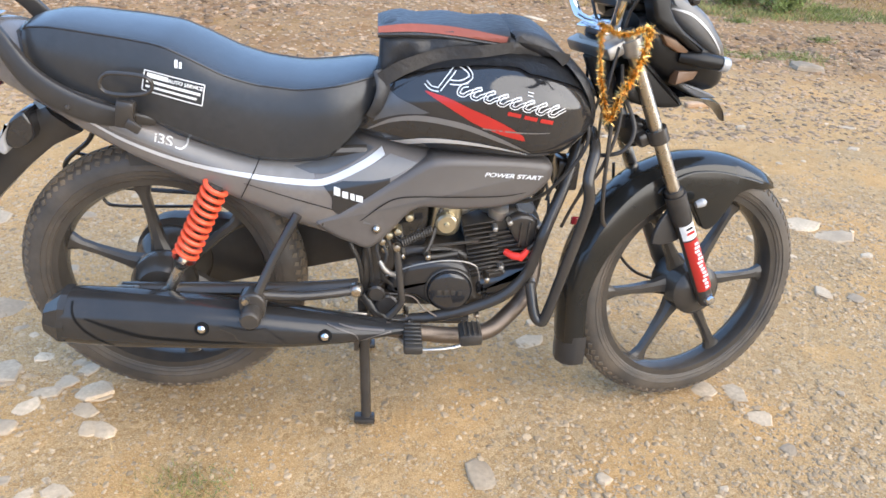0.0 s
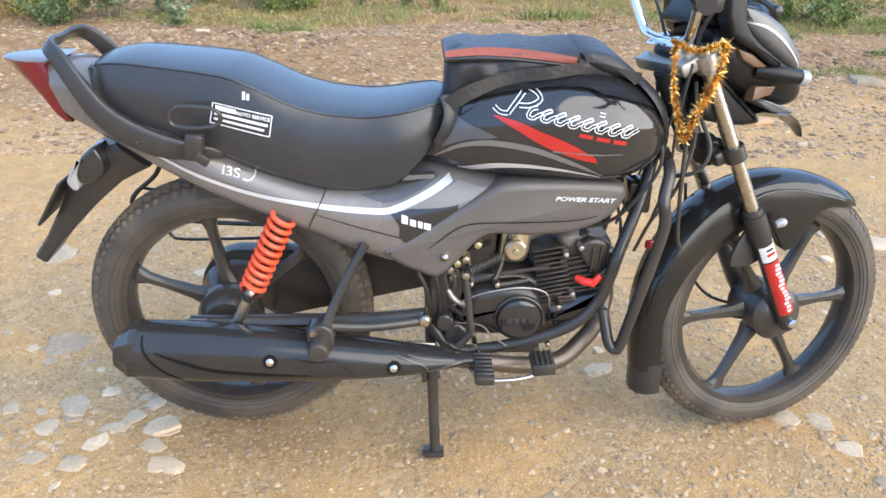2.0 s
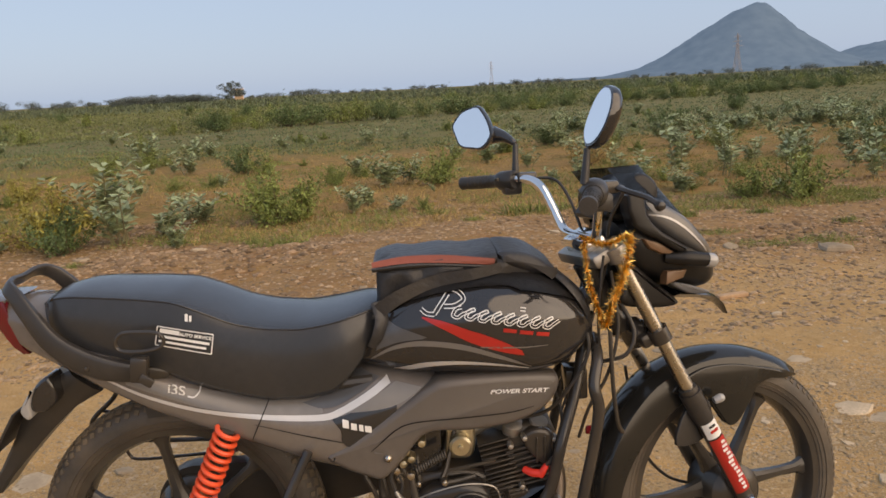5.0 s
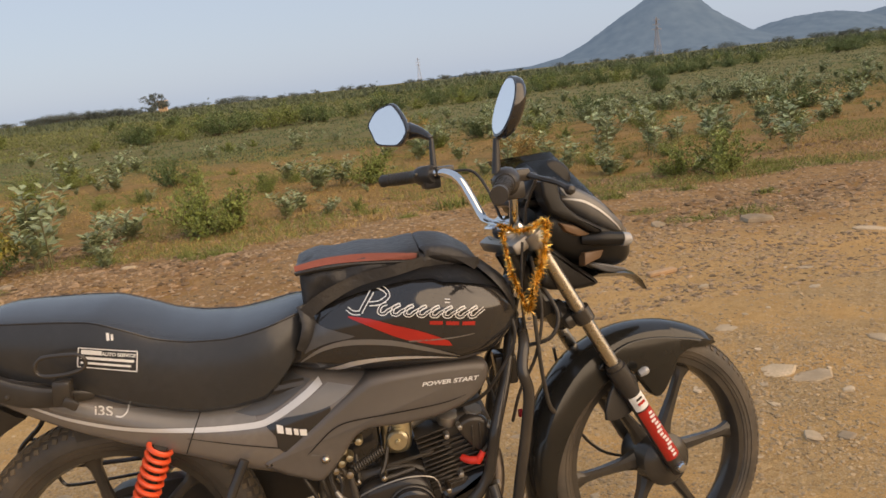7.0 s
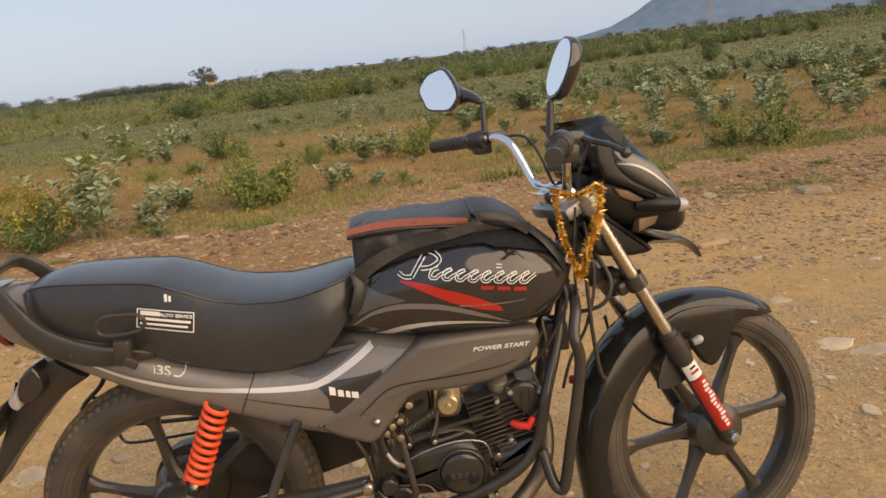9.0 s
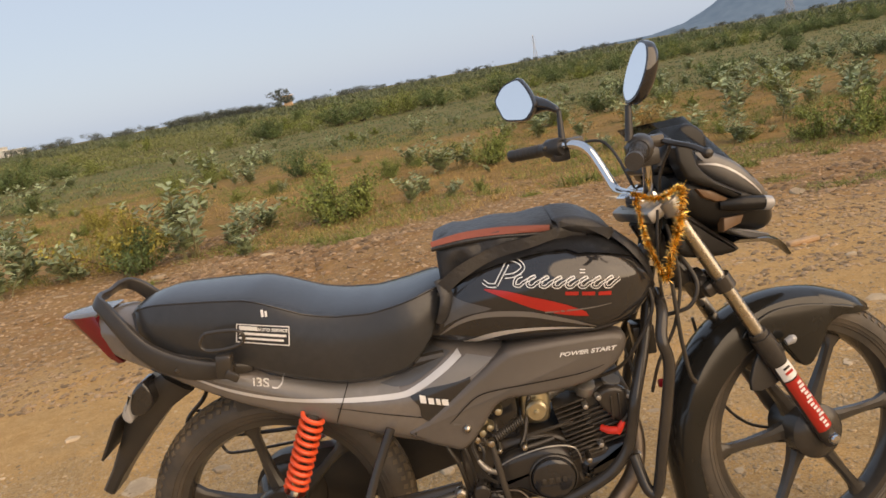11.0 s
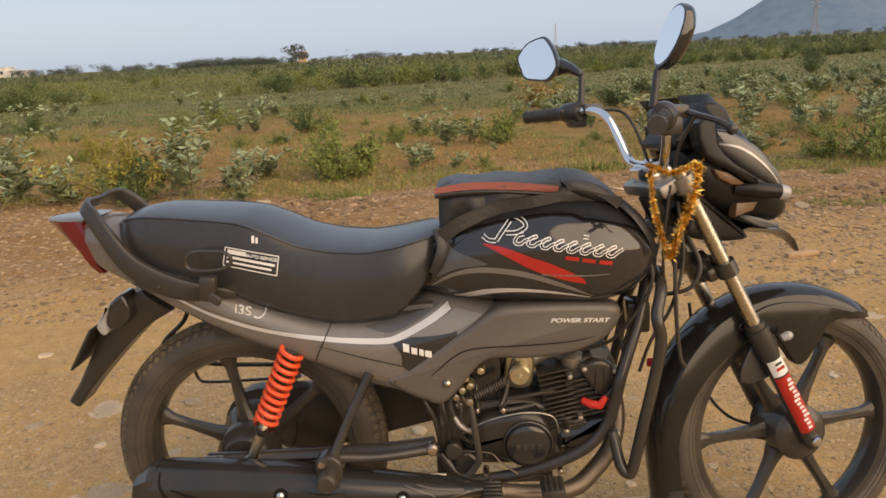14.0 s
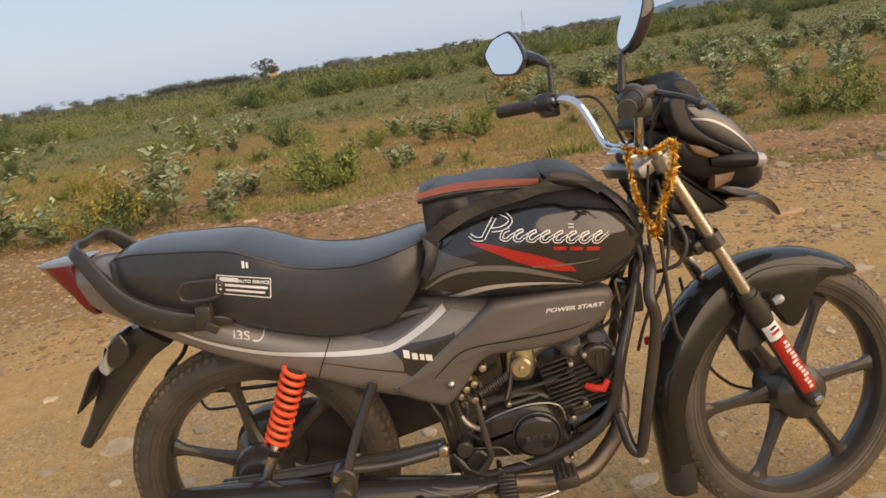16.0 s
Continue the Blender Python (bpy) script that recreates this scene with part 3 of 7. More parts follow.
weeds = [milkweed(11, 0.62), milkweed(12, 0.75), milkweed(13, 0.5), milkweed(14, 0.85), milkweed(15, 0.85, 3, 0.4), milkweed(16, 0.7, 4, 0.6)]
bushes = [bush(31, 0.62), bush(32, 0.5), bush(33, 0.75)]
drybush = bush(34, 0.6, "dry", "half-dry yellowish bush on scrub soil")
used = set()


def stand(pool, k, x, y, s, turn):
    """The first use of a kind moves the built one itself; later uses are copies."""
    ob = pool[k]
    if ob in used:
        copy_thing_scaled(ob, x, y, s, turn)
    else:
        used.add(ob)
        ob.location, ob.rotation_euler, ob.scale = (x, y, float(ground_z(x, y)) - 0.005), (0, 0, turn), (s, s, s)


# shrubs that stand out one by one: kind, x, y, scale
hedges = [bush(35, 0.8, "hedge", "dark green rounded scrub bush"), bush(36, 0.6, "hedge", "dark green rounded scrub bush")]
yellows = [bush(37, 0.7, "yellow", "yellowing bushy weed beside the track")]
POOLS = {"w": weeds, "b": bushes, "d": [drybush], "h": hedges, "y": yellows}
for kind, k, x, y, s in (
    # beside the track, behind the tail
    ("h", 1, -2.62, 5.35, 0.8), ("y", 0, -2.9, 5.75, 0.95), ("w", 3, -2.3, 5.75, 0.85), ("w", 1, -1.95, 6.0, 0.6), ("w", 0, -1.62, 5.3, 0.42), ("w", 2, -1.75, 6.6, 0.7),
    ("w", 1, -3.84, 5.0, 0.72), ("w", 0, -3.95, 5.66, 0.9), ("w", 2, -3.35, 5.5, 0.8), ("w", 3, -4.5, 5.3, 0.6), ("y", 0, -4.75, 5.2, 0.5), ("w", 1, -3.1, 7.6, 1.0), ("d", 0, -3.6, 7.7, 0.8),
    ("y", 0, -5.0, 9.5, 0.6), ("w", 3, -5.7, 8.4, 0.8), ("d", 0, -8.3, 10.4, 1.1), ("w", 2, -7.7, 11.0, 0.9), ("h", 1, -8.6, 14.2, 0.75), ("w", 1, -9.6, 14.5, 1.2), ("w", 0, -8.9, 14.9, 1.1), ("h", 0, -10.4, 15.4, 0.7),
    # in the middle
    ("b", 0, -0.89, 6.3, 1.0), ("b", 1, -0.62, 6.45, 0.9), ("b", 2, -1.15, 7.4, 0.62), ("w", 0, -0.1, 6.7, 0.5), ("w", 2, 0.35, 6.5, 0.36), ("w", 1, 0.05, 7.2, 0.42), ("h", 1, -2.3, 11.6, 0.85), ("b", 0, -1.9, 11.2, 0.6),
    ("w", 1, 0.22, 8.5, 0.75), ("b", 2, 0.9, 8.6, 0.75), ("w", 3, 0.5, 8.9, 0.55), ("b", 1, -0.6, 9.4, 0.55), ("w", 0, -0.3, 10.2, 0.55), ("w", 2, -2.35, 8.1, 0.38), ("b", 0, -2.9, 9.6, 0.35),
    ("w", 1, -4.95, 15.0, 1.05), ("w", 3, -4.2, 15.4, 0.8), ("w", 0, 2.3, 13.4, 0.9), ("w", 2, 1.4, 12.6, 0.7), ("h", 1, 3.3, 14.2, 0.7), ("d", 0, 1.9, 15.2, 1.3),
    # before the hill
    ("b", 0, 4.5, 6.05, 0.85), ("b", 1, 4.15, 6.35, 0.7), ("w", 1, 3.6, 6.9, 0.5), ("w", 5, 3.15, 7.2, 0.7), ("w", 4, 4.5, 7.95, 0.85), ("w", 4, 3.9, 8.2, 0.8), ("w", 4, 5.2, 7.6, 0.8), ("w", 5, 4.8, 8.6, 0.7), ("b", 2, 5.0, 7.1, 0.5), ("w", 5, 5.8, 6.9, 0.75), ("w", 4, 2.6, 7.9, 0.7), ("w", 5, 6.3, 7.5, 0.6), ("w", 5, 3.4, 9.0, 0.6),
    ("h", 0, 9.3, 12.2, 0.8), ("h", 1, 8.7, 12.0, 0.7), ("w", 0, 7.4, 9.6, 0.8), ("w", 1, 8.4, 9.9, 0.7), ("d", 0, 3.2, 10.2, 0.8), ("h", 0, 6.9, 17.6, 1.0), ("h", 1, 11.9, 25.2, 1.4),
):
    stand(POOLS[kind], k, x, y, s, rp.uniform(0, 6.28))
# thick stands of the broad-leaved shrub
for x0, y0, rx_, ry_, n in ((9.6, 16.6, 1.6, 1.0, 26), (6.4, 13.6, 1.8, 1.2, 16), (4.3, 17.5, 2.2, 1.4, 16), (12.6, 17.5, 1.6, 1.4, 12), (-0.2, 17.5, 2.5, 1.2, 7), (5.2, 10.4, 1.8, 1.0, 9), (14.5, 22, 3, 2, 16)):
    for i in range(n):
        stand(weeds, rp.randrange(4), x0 + rp.gauss(0, rx_), y0 + rp.gauss(0, ry_), rp.uniform(0.4, 0.8), rp.uniform(0, 6.28))
for i in range(64):
    y = rp.uniform(8.5, 24)
    x = rp.uniform(-0.8, 1.0) * (y + 3)
    stand(weeds if rp.random() < 0.75 else bushes, rp.randrange(3), x, y, rp.uniform(0.4, 0.75), rp.uniform(0, 6.28))
for i in range(80):
    y = rp.uniform(6.2, 13)
    x = rp.uniform(-0.75, 0.95) * (y + 3)
    stand(weeds if rp.random() < 0.5 else bushes, rp.randrange(3), x, y, rp.uniform(0.15, 0.36), rp.uniform(0, 6.28))


def belt(x, y):
    """How far a place lies beyond the slanting near edge of the green belt."""
    return y - 0.5 * x - 32.5


# darker bushes along the belt's near edge, and in broken rows behind it
for gap, step_x, big in ((1.0, 1.1, 1.3), (10, 2.2, 1.2), (24, 3.2, 1.3), (44, 5, 1.5)):
    x = -34.0 - gap
    while x < 52 + gap * 1.3:
        if noise.noise(Vector((x * 0.11, gap, 5.0))) > -0.08:
            y = 32.5 + gap + 0.5 * x + rp.gauss(0, 0.7)
            if y > 14:
                stand(hedges if rp.random() < 0.75 else bushes, rp.randrange(2), x, y, big * rp.uniform(0.7, 1.4), rp.uniform(0, 6.28))
        x += step_x * rp.uniform(0.5, 1.5)


def scatter_leaves(name, label, mat, count, area, size, height, shape="tri", clump=1.0, thresh=-1.0, keep=None):
    """Uncounted low growth as one mesh: grass, field crop, far scrub."""
    r = random.Random(hash(len(name)) + count)
    spots = []
    while len(spots) < count:
        y = math.exp(r.uniform(math.log(area[2]), math.log(area[3]))) if area[2] > 1 else r.uniform(area[2], area[3])
        x = r.uniform(area[0], area[1]) * (y + 3)
        if thresh > -1 and noise.noise(Vector((x * clump, y * clump, 2.0))) < thresh or keep and not keep(x, y):
            continue
        g = float(ground_z(x, y))
        for _ in range(r.randint(3, 7)):
            d = rand_dir(r, 1.2)
            nr = rand_dir(r)
            nr = (nr - d * nr.dot(d)).normalized()
            sz = size * (0.6 + 0.8 * r.random()) * (1 + y * 0.012)
            tall = height * max(0.15, 0.5 + 1.6 * noise.fractal(Vector((x * 0.2, y * 0.2, 1.0)), 0.9, 2.0, 4))
            spots.append((Vector((x + r.gauss(0, sz), y + r.gauss(0, sz), g + r.random() * tall)), d, nr, sz, sz * (0.12 if shape == "blade" else 0.55)))
    ob = new(name, leaf_mesh(name, spots, LEAF[mat], "tri"))
    return tagged(ob, label, "vegetation", kind="stuff")


scatter_leaves("dry_grass", "short dry straw grass on scrub soil", "dry", 80000, (-0.8, 1.0, 5.4, 19), 0.05, 0.0, "blade", 0.7, -0.15)
scatter_leaves("low_grass", "low green weeds on scrub soil", "grass", 100000, (-0.8, 1.0, 5.4, 20), 0.045, 0.03, "blade", 0.6, 0.0)
scatter_leaves("field_crop", "grey-green low field growth", "crop", 60000, (-0.85, 1.1, 15, 62), 0.045, 0.06, "tri", 0.5, -0.6, lambda x, y: belt(x, y) < 0)
scatter_leaves("green_belt", "dense green scrub belt before the horizon", "field", 110000, (-0.85, 1.1, 19, 120), 0.07, 0.34, "tri", 0.15, -0.7, lambda x, y: belt(x, y) > 0)
scatter_leaves("far_scrub", "far green scrub reaching the horizon", "far", 36000, (-0.85, 1.1, 90, 330), 0.2, 0.3, "tri", 0.05, -0.6)


def tree(seed, x, y, h, spread, label):
    r = random.Random(seed)
    thing = empty("tree", (x, y, 0), label, "tree", "far trees")
    tr = sweep([(x, y, -0.1), (x + 0.1, y, h * 0.3), (x, y, h * 0.55)], [h * 0.035, h * 0.025, h * 0.012], seg=7)
    for a in range(5):
        q = a * 1.26
        sweep([(x, y, h * 0.35), (x + math.cos(q) * spread * 0.3, y + math.sin(q) * spread * 0.3, h * 0.6), (x + math.cos(q) * spread * 0.42, y + math.sin(q) * spread * 0.42, h * 0.8)], [h * 0.016, h * 0.01, h * 0.004], seg=5, n=3, bm=tr)
    part("trunk", tr, LEAF["twig"], thing)
    spots = []
    lobes = [(Vector((r.gauss(0, 0.26) * spread, r.gauss(0, 0.26) * spread, h * r.uniform(0.2, 0.82))), r.uniform(0.12, 0.22) * spread) for _ in range(20)]
    for c, rad in lobes:
        for _ in range(90):
            d = rand_dir(r)
            p = c + Vector((d.x, d.y, d.z * 0.7)) * rad * r.uniform(0.5, 1.05)
            n2 = rand_dir(r, 0.5)
            e = rand_dir(r)
            n2 = (n2 - e * n2.dot(e)).normalized()
            spots.append((p, e, n2, h * 0.07, h * 0.045))
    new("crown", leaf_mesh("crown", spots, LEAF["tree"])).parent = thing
    return thing


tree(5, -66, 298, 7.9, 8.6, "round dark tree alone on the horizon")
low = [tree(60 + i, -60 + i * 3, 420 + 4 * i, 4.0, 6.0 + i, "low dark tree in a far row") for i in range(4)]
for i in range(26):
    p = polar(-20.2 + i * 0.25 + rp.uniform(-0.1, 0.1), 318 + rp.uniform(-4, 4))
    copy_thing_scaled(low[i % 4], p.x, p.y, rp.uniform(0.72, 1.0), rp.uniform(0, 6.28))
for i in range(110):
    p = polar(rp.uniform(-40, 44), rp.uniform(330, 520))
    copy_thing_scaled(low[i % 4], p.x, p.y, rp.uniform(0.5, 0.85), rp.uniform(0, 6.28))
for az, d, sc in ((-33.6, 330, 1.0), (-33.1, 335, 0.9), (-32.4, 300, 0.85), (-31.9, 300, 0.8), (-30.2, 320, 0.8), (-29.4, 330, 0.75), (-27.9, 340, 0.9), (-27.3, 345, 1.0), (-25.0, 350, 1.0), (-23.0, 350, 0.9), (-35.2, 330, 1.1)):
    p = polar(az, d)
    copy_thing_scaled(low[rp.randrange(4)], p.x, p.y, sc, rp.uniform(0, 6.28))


def bars(pairs, r, bm):
    for a, b in pairs:
        sweep([a, b], r, seg=4, n=1, bm=bm, straight=True)
    return bm


def pylon(az, dist, h, mat):
    base = polar(az, dist)
    thing = empty("pylon", base, "far steel lattice power pylon", "pylon", "pylons")
    levels = [(0, 4.2), (h * 0.3, 2.6), (h * 0.55, 1.5), (h * 0.75, 0.9), (h, 0.3)]
    bm = bmesh.new()
    corner = lambda z, w: [base + Vector((sx * w, sy * w, z)) for sx, sy in ((-1, -1), (1, -1), (1, 1), (-1, 1))]
    for (z0, w0), (z1, w1) in zip(levels, levels[1:]):
        a, b = corner(z0, w0), corner(z1, w1)
        bars([(a[i], b[i]) for i in range(4)] + [(a[i], b[(i + 1) % 4]) for i in range(4)] + [(a[(i + 1) % 4], b[i]) for i in range(4)] + [(b[i], b[(i + 1) % 4]) for i in range(4)], 0.14, bm)
    part("lattice", bm, mat, thing)
    for z, w in ((h * 0.68, 6), (h * 0.8, 5), (h * 0.92, 4)):
        part("cross_arm", bars([(base + Vector((-w, 0, z)), base + Vector((0, 0, z + 1))), (base + Vector((0, 0, z + 1)), base + Vector((w, 0, z))), (base + Vector((-w, 0, z)), base + Vector((w, 0, z)))], 0.14, bmesh.new()), mat, thing)


pylon(22.8, 960, 43, "galv")
pylon(6.0, 1500, 44, "pale")


def far_building(az, dist, w, h, mat, label):
    p = polar(az, dist)
    house = empty("farm_building", p, label, "building", "far buildings")
    part("wall", box((p.x, p.y, h / 2), (w, w * 0.6, h), 0.1), mat, house)
    part("roof", box((p.x, p.y, h + 0.15), (w + 1, w * 0.6 + 1, 0.3), 0.08), mat, house)
    for k in (-0.3, 0, 0.3):
        part("window", box((p.x + k * w, p.y - w * 0.3, h * 0.55), (w * 0.1, 0.2, h * 0.3), 0.03), "frame", house)


far_building(-31.25, 420, 12.0, 4.9, "concrete", "far white low building with a flat roof")
far_building(-30.0, 410, 9.0, 3.2, "concrete", "far white shed beside a larger building")
far_building(-12.0, 322, 3.2, 4.4, "ochre", "small far ochre house behind a tree")


# ---- the motorcycle ----
bike = empty("motorcycle", (0.6, 0, 0), "black and graphite commuter motorcycle parked on its centre stand", "motorcycle")
REAR, AXLE, RAKE, STEER = Vector((-0.009, 0, 0.295)), Vector((1.264, 0, 0.295)), radians(26.5), radians(15)
FWD = Vector((math.cos(RAKE), 0, math.sin(RAKE)))
UP = Vector((-math.sin(RAKE), 0, math.cos(RAKE)))
PIVOT = AXLE - 0.04 * FWD
TURN = Matrix.Translation(PIVOT) @ Matrix.Rotation(STEER, 4, UP) @ Matrix.Translation(-PIVOT)


def wheel(name, c, r_out, tw, spokes, phase, xf, drum_r):
    rim_r = r_out - tw * 0.86
    # rim with its spokes
    w = tw * 0.42
    rim = lathe([(rim_r - 0.022, -w * 0.4), (rim_r - 0.012, -w), (rim_r + 0.012, -w * 1.02), (rim_r + 0.012, w * 1.02), (rim_r - 0.012, w), (rim_r - 0.022, w * 0.4)], c, seg=64, closed=True)
    whl = part(name, rim, "rim", bike, "black cast alloy wheel", xf)
    prof = []
    for k in range(15):
        a = math.pi * (k / 14) - math.pi / 2
        prof.append((r_out - tw * 0.5 + tw * 0.5 * math.cos(a) * 1.0, tw * 0.52 * math.sin(a)))
    wall = [(0.56, 0.526), (0.565, 0.54), (0.585, 0.54), (0.59, 0.515), (0.69, 0.495), (0.695, 0.508), (0.715, 0.505), (0.72, 0.48), (0.78, 0.462), (0.785, 0.472), (0.8, 0.468), (0.805, 0.445), (0.86, 0.4)]
    prof = [(r_out - tw * u, -tw * v) for u, v in wall[::-1]] + prof + [(r_out - tw * u, tw * v) for u, v in wall]
    part("tyre", lathe(prof, c, seg=72, closed=True), "tyre", whl, "dusty black rubber tyre", xf)
    blocks = bmesh.new()
    n = 84
    for i in range(n):
        for u, off, wide, length in ((-0.42, 0.2, 0.13, 0.011), (-0.24, 0.0, 0.17, 0.017), (0.0, 0.5, 0.2, 0.018), (0.24, 0.0, 0.17, 0.017), (0.42, 0.2, 0.13, 0.011)):
            a = 2 * math.pi * (i + off) / n
            lean = math.asin(u / 0.52)
            rr = r_out - tw * 0.5 * (1 - math.cos(lean))
            m = Matrix.Translation(c) @ Matrix.Rotation(-a, 4, "Y") @ Matrix.Translation((rr, u * tw, 0)) @ Matrix.Rotation(lean, 4, "Z") @ Matrix.Rotation(radians(22) * (1 if u > 0 else -1 if u < 0 else 0), 4, "X")
            bmesh.ops.create_cube(blocks, size=1.0, matrix=m @ Matrix.Diagonal((0.0034, tw * wide, length, 1)))
    part("tread", blocks, "tread", whl, "dusty moulded tyre tread", xf, kind="stuff")
    for i in range(spokes):
        a = radians(phase) + 2 * math.pi * i / spokes
        d, t = Vector((math.cos(a), 0, math.sin(a))), Vector((-math.sin(a), 0, math.cos(a)))
        rings = []
        for f, hw, hd in ((0.0, 0.024, 0.02), (0.2, 0.0145, 0.017), (0.55, 0.0105, 0.014), (0.8, 0.012, 0.013), (0.93, 0.021, 0.013), (1.0, 0.036, 0.013)):
            rr = drum_r * 0.8 + (rim_r - 0.012 - drum_r * 0.8) * f
            o = c + d * rr
            rings.append([o + t * u * hw + Vector((0, v * hd, 0)) for u, v in ((-1, -0.5), (-0.5, -1), (0.5, -1), (1, -0.5), (1, 0.5), (0.5, 1), (-0.5, 1), (-1, 0.5))])
        part("spoke", loft(rings), "rim", whl, "", xf)
    return whl


rear = wheel("rear_wheel", REAR, 0.324, 0.086, 6, 40, None, 0.075)
part("hub", lathe([(0.02, -0.09), (0.05, -0.085), (0.072, -0.06), (0.075, -0.03), (0.06, 0.0), (0.075, 0.03), (0.09, 0.05), (0.09, 0.075), (0.03, 0.09)], REAR), "rim", rear)
part("axle_nut", lathe([(0.012, -0.165), (0.014, -0.155), (0.014, -0.12), (0.008, -0.1)], REAR, seg=6), "steel", rear, "plated axle nut")
front = wheel("front_wheel", AXLE, 0.313, 0.074, 6, 62, TURN, 0.07)
part("hub", lathe([(0.02, -0.07), (0.05, -0.064), (0.064, -0.052), (0.066, -0.01), (0.055, 0.0), (0.05, 0.03), (0.06, 0.055), (0.02, 0.07)], AXLE), "rim", front, "", TURN)

# chain case on the far side
def capsule_plate(a, b, ra, rb, y0, y1):
    d = math.atan2(b[1] - a[1], b[0] - a[0])
    pts = [(a[0] + ra * math.cos(d + math.pi / 2 + math.pi * k / 12), a[1] + ra * math.sin(d + math.pi / 2 + math.pi * k / 12)) for k in range(13)]
    pts += [(b[0] + rb * math.cos(d - math.pi / 2 + math.pi * k / 12), b[1] + rb * math.sin(d - math.pi / 2 + math.pi * k / 12)) for k in range(13)]
    return puff(pts, y0, y1, 0.012, smooth=0)


part("chain_case", capsule_plate((0.0, 0.305), (0.42, 0.355), 0.1, 0.05, 0.07, 0.12), "matte", bike, "black full chain case")
# swingarm, both sides
for s in (-1, 1):
    part("swingarm_leg", sweep([(-0.075, s * 0.13, 0.325), (0.1, s * 0.135, 0.333), (0.3, s * 0.15, 0.347), (0.44, s * 0.15, 0.36)], 0.0185, seg=10, flat=0.8), "frame", bike)
    part("chain_adjuster", box((-0.06, s * 0.145, 0.325), (0.05, 0.012, 0.032), 0.004), "steel", bike)
part("pivot_bolt", lathe([(0.001, -0.186), (0.01, -0.184), (0.015, -0.178), (0.016, -0.165), (0.011, -0.15)], (0.435, 0, 0.358), seg=12), "steel", bike, "plated swingarm pivot bolt")
part("brake_rod", sweep([(-0.03, -0.13, 0.27), (0.2, -0.135, 0.285), (0.46, -0.13, 0.27)], 0.004, seg=6), "steel", bike)
part("brake_arm", box((-0.035, -0.115, 0.285), (0.018, 0.01, 0.07), 0.004, rot=(0, 15, 0)), "steel", bike)

# shock absorbers
def shock(s):
    y = s * 0.145
    a, b = Vector((0.024, y, 0.322)), Vector((0.144, y, 0.585))
    d = (b - a).normalized()
    body = part("shock_absorber", sweep([a + d * 0.02, a + d * 0.15], 0.0125, seg=14, straight=True), "steel", bike, "steel damper with a red-orange spring")
    bush_ = lathe([(0.016, -0.02), (0.019, -0.016), (0.019, 0.016), (0.016, 0.02)], a, seg=16)
    part("eye", bush_, "steel", body)
    part("upper_cover", sweep([a + d * 0.2, b], 0.014, seg=14, straight=True), "frame", body)
    e1 = d.cross(Vector((0, 1, 0))).normalized()
    e2 = Vector((0, 1, 0))
    turns, start, end = 10.0, 0.105, 0.29
    pts = []
    for k in range(int(turns * 14) + 1):
        t = k / (turns * 14)
        q = 2 * math.pi * turns * t
        pts.append(a + d * (start + (end - start) * t) + 0.0235 * (math.cos(q) * e1 + math.sin(q) * e2))
    part("coil_spring", sweep(pts, 0.0056, seg=8, straight=True), "red", body, "red-orange coil spring")
    part("spring_seat", sweep([a + d * 0.076, a + d * 0.094, a + d * 0.1], [0.013, 0.02, 0.026], seg=18, straight=True), "steel", body)


shock(-1)
shock(1)

# rear mudguard over the tyre, then the lower flap
arc = [(REAR.x + 0.345 * math.cos(radians(a)), REAR.z + 0.345 * math.sin(radians(a))) for a in range(50, 104, 6)]
rings = []
for x, z in arc:
    dx, dz = x - REAR.x, z - REAR.z
    ln = math.hypot(dx, dz)
    ux, uz = dx / ln, dz / ln
    rings.append([(x + ux * o, yy, z + uz * o) for yy, o in ((-0.06, -0.05), (-0.055, 0.0), (0, 0.012), (0.055, 0.0), (0.06, -0.05), (0.055, -0.05), (0.05, -0.004), (0, 0.006), (-0.05, -0.004), (-0.055, -0.05))])
part("rear_mudguard", loft(rings), "matte", bike)
flap_t = [((-0.17, 0.685), 0.075, 0.045), ((-0.235, 0.655), 0.07, 0.05), ((-0.285, 0.60), 0.06, 0.04), ((-0.33, 0.54), 0.052, 0.027), ((-0.38, 0.475), 0.046, 0.017), ((-0.415, 0.43), 0.042, 0.016)]
rings = []
for (x, z), w, t in flap_t:
    nx, nz = -0.78, 0.62
    o = []
    for u, v in ((-1, -0.6), (-0.85, -1), (0.85, -1), (1, -0.6), (1, 0.6), (0.85, 1), (-0.85, 1), (-1, 0.6)):
        o.append((x + nx * v * t * 0.9, u * w, z + nz * v * t * 0.9))
    rings.append(o)
part("rear_flap", loft(rings), "matte", bike, "black plastic rear mudflap")
plate = box((-0.345, 0, 0.585), (0.006, 0.2, 0.11), 0.002, rot=(0, 32, 0))
part("number_plate", plate, "matte", bike, "dark plate seen edge on")
for s in (-1, 1):
    ind = part("rear_indicator", puff([(-0.226, 0.712), (-0.215, 0.665), (-0.24, 0.638), (-0.266, 0.636), (-0.28, 0.655), (-0.256, 0.696)], s * 0.05, s * 0.108, 0.008, 3), "gloss", bike, "black indicator housing")
    part("lens", puff([(-0.258, 0.69), (-0.268, 0.682), (-0.289, 0.65), (-0.288, 0.634), (-0.277, 0.624), (-0.268, 0.632), (-0.27, 0.656)], s * 0.06, s * 0.117, 0.005, 3), "lens", ind, "clear indicator lens")

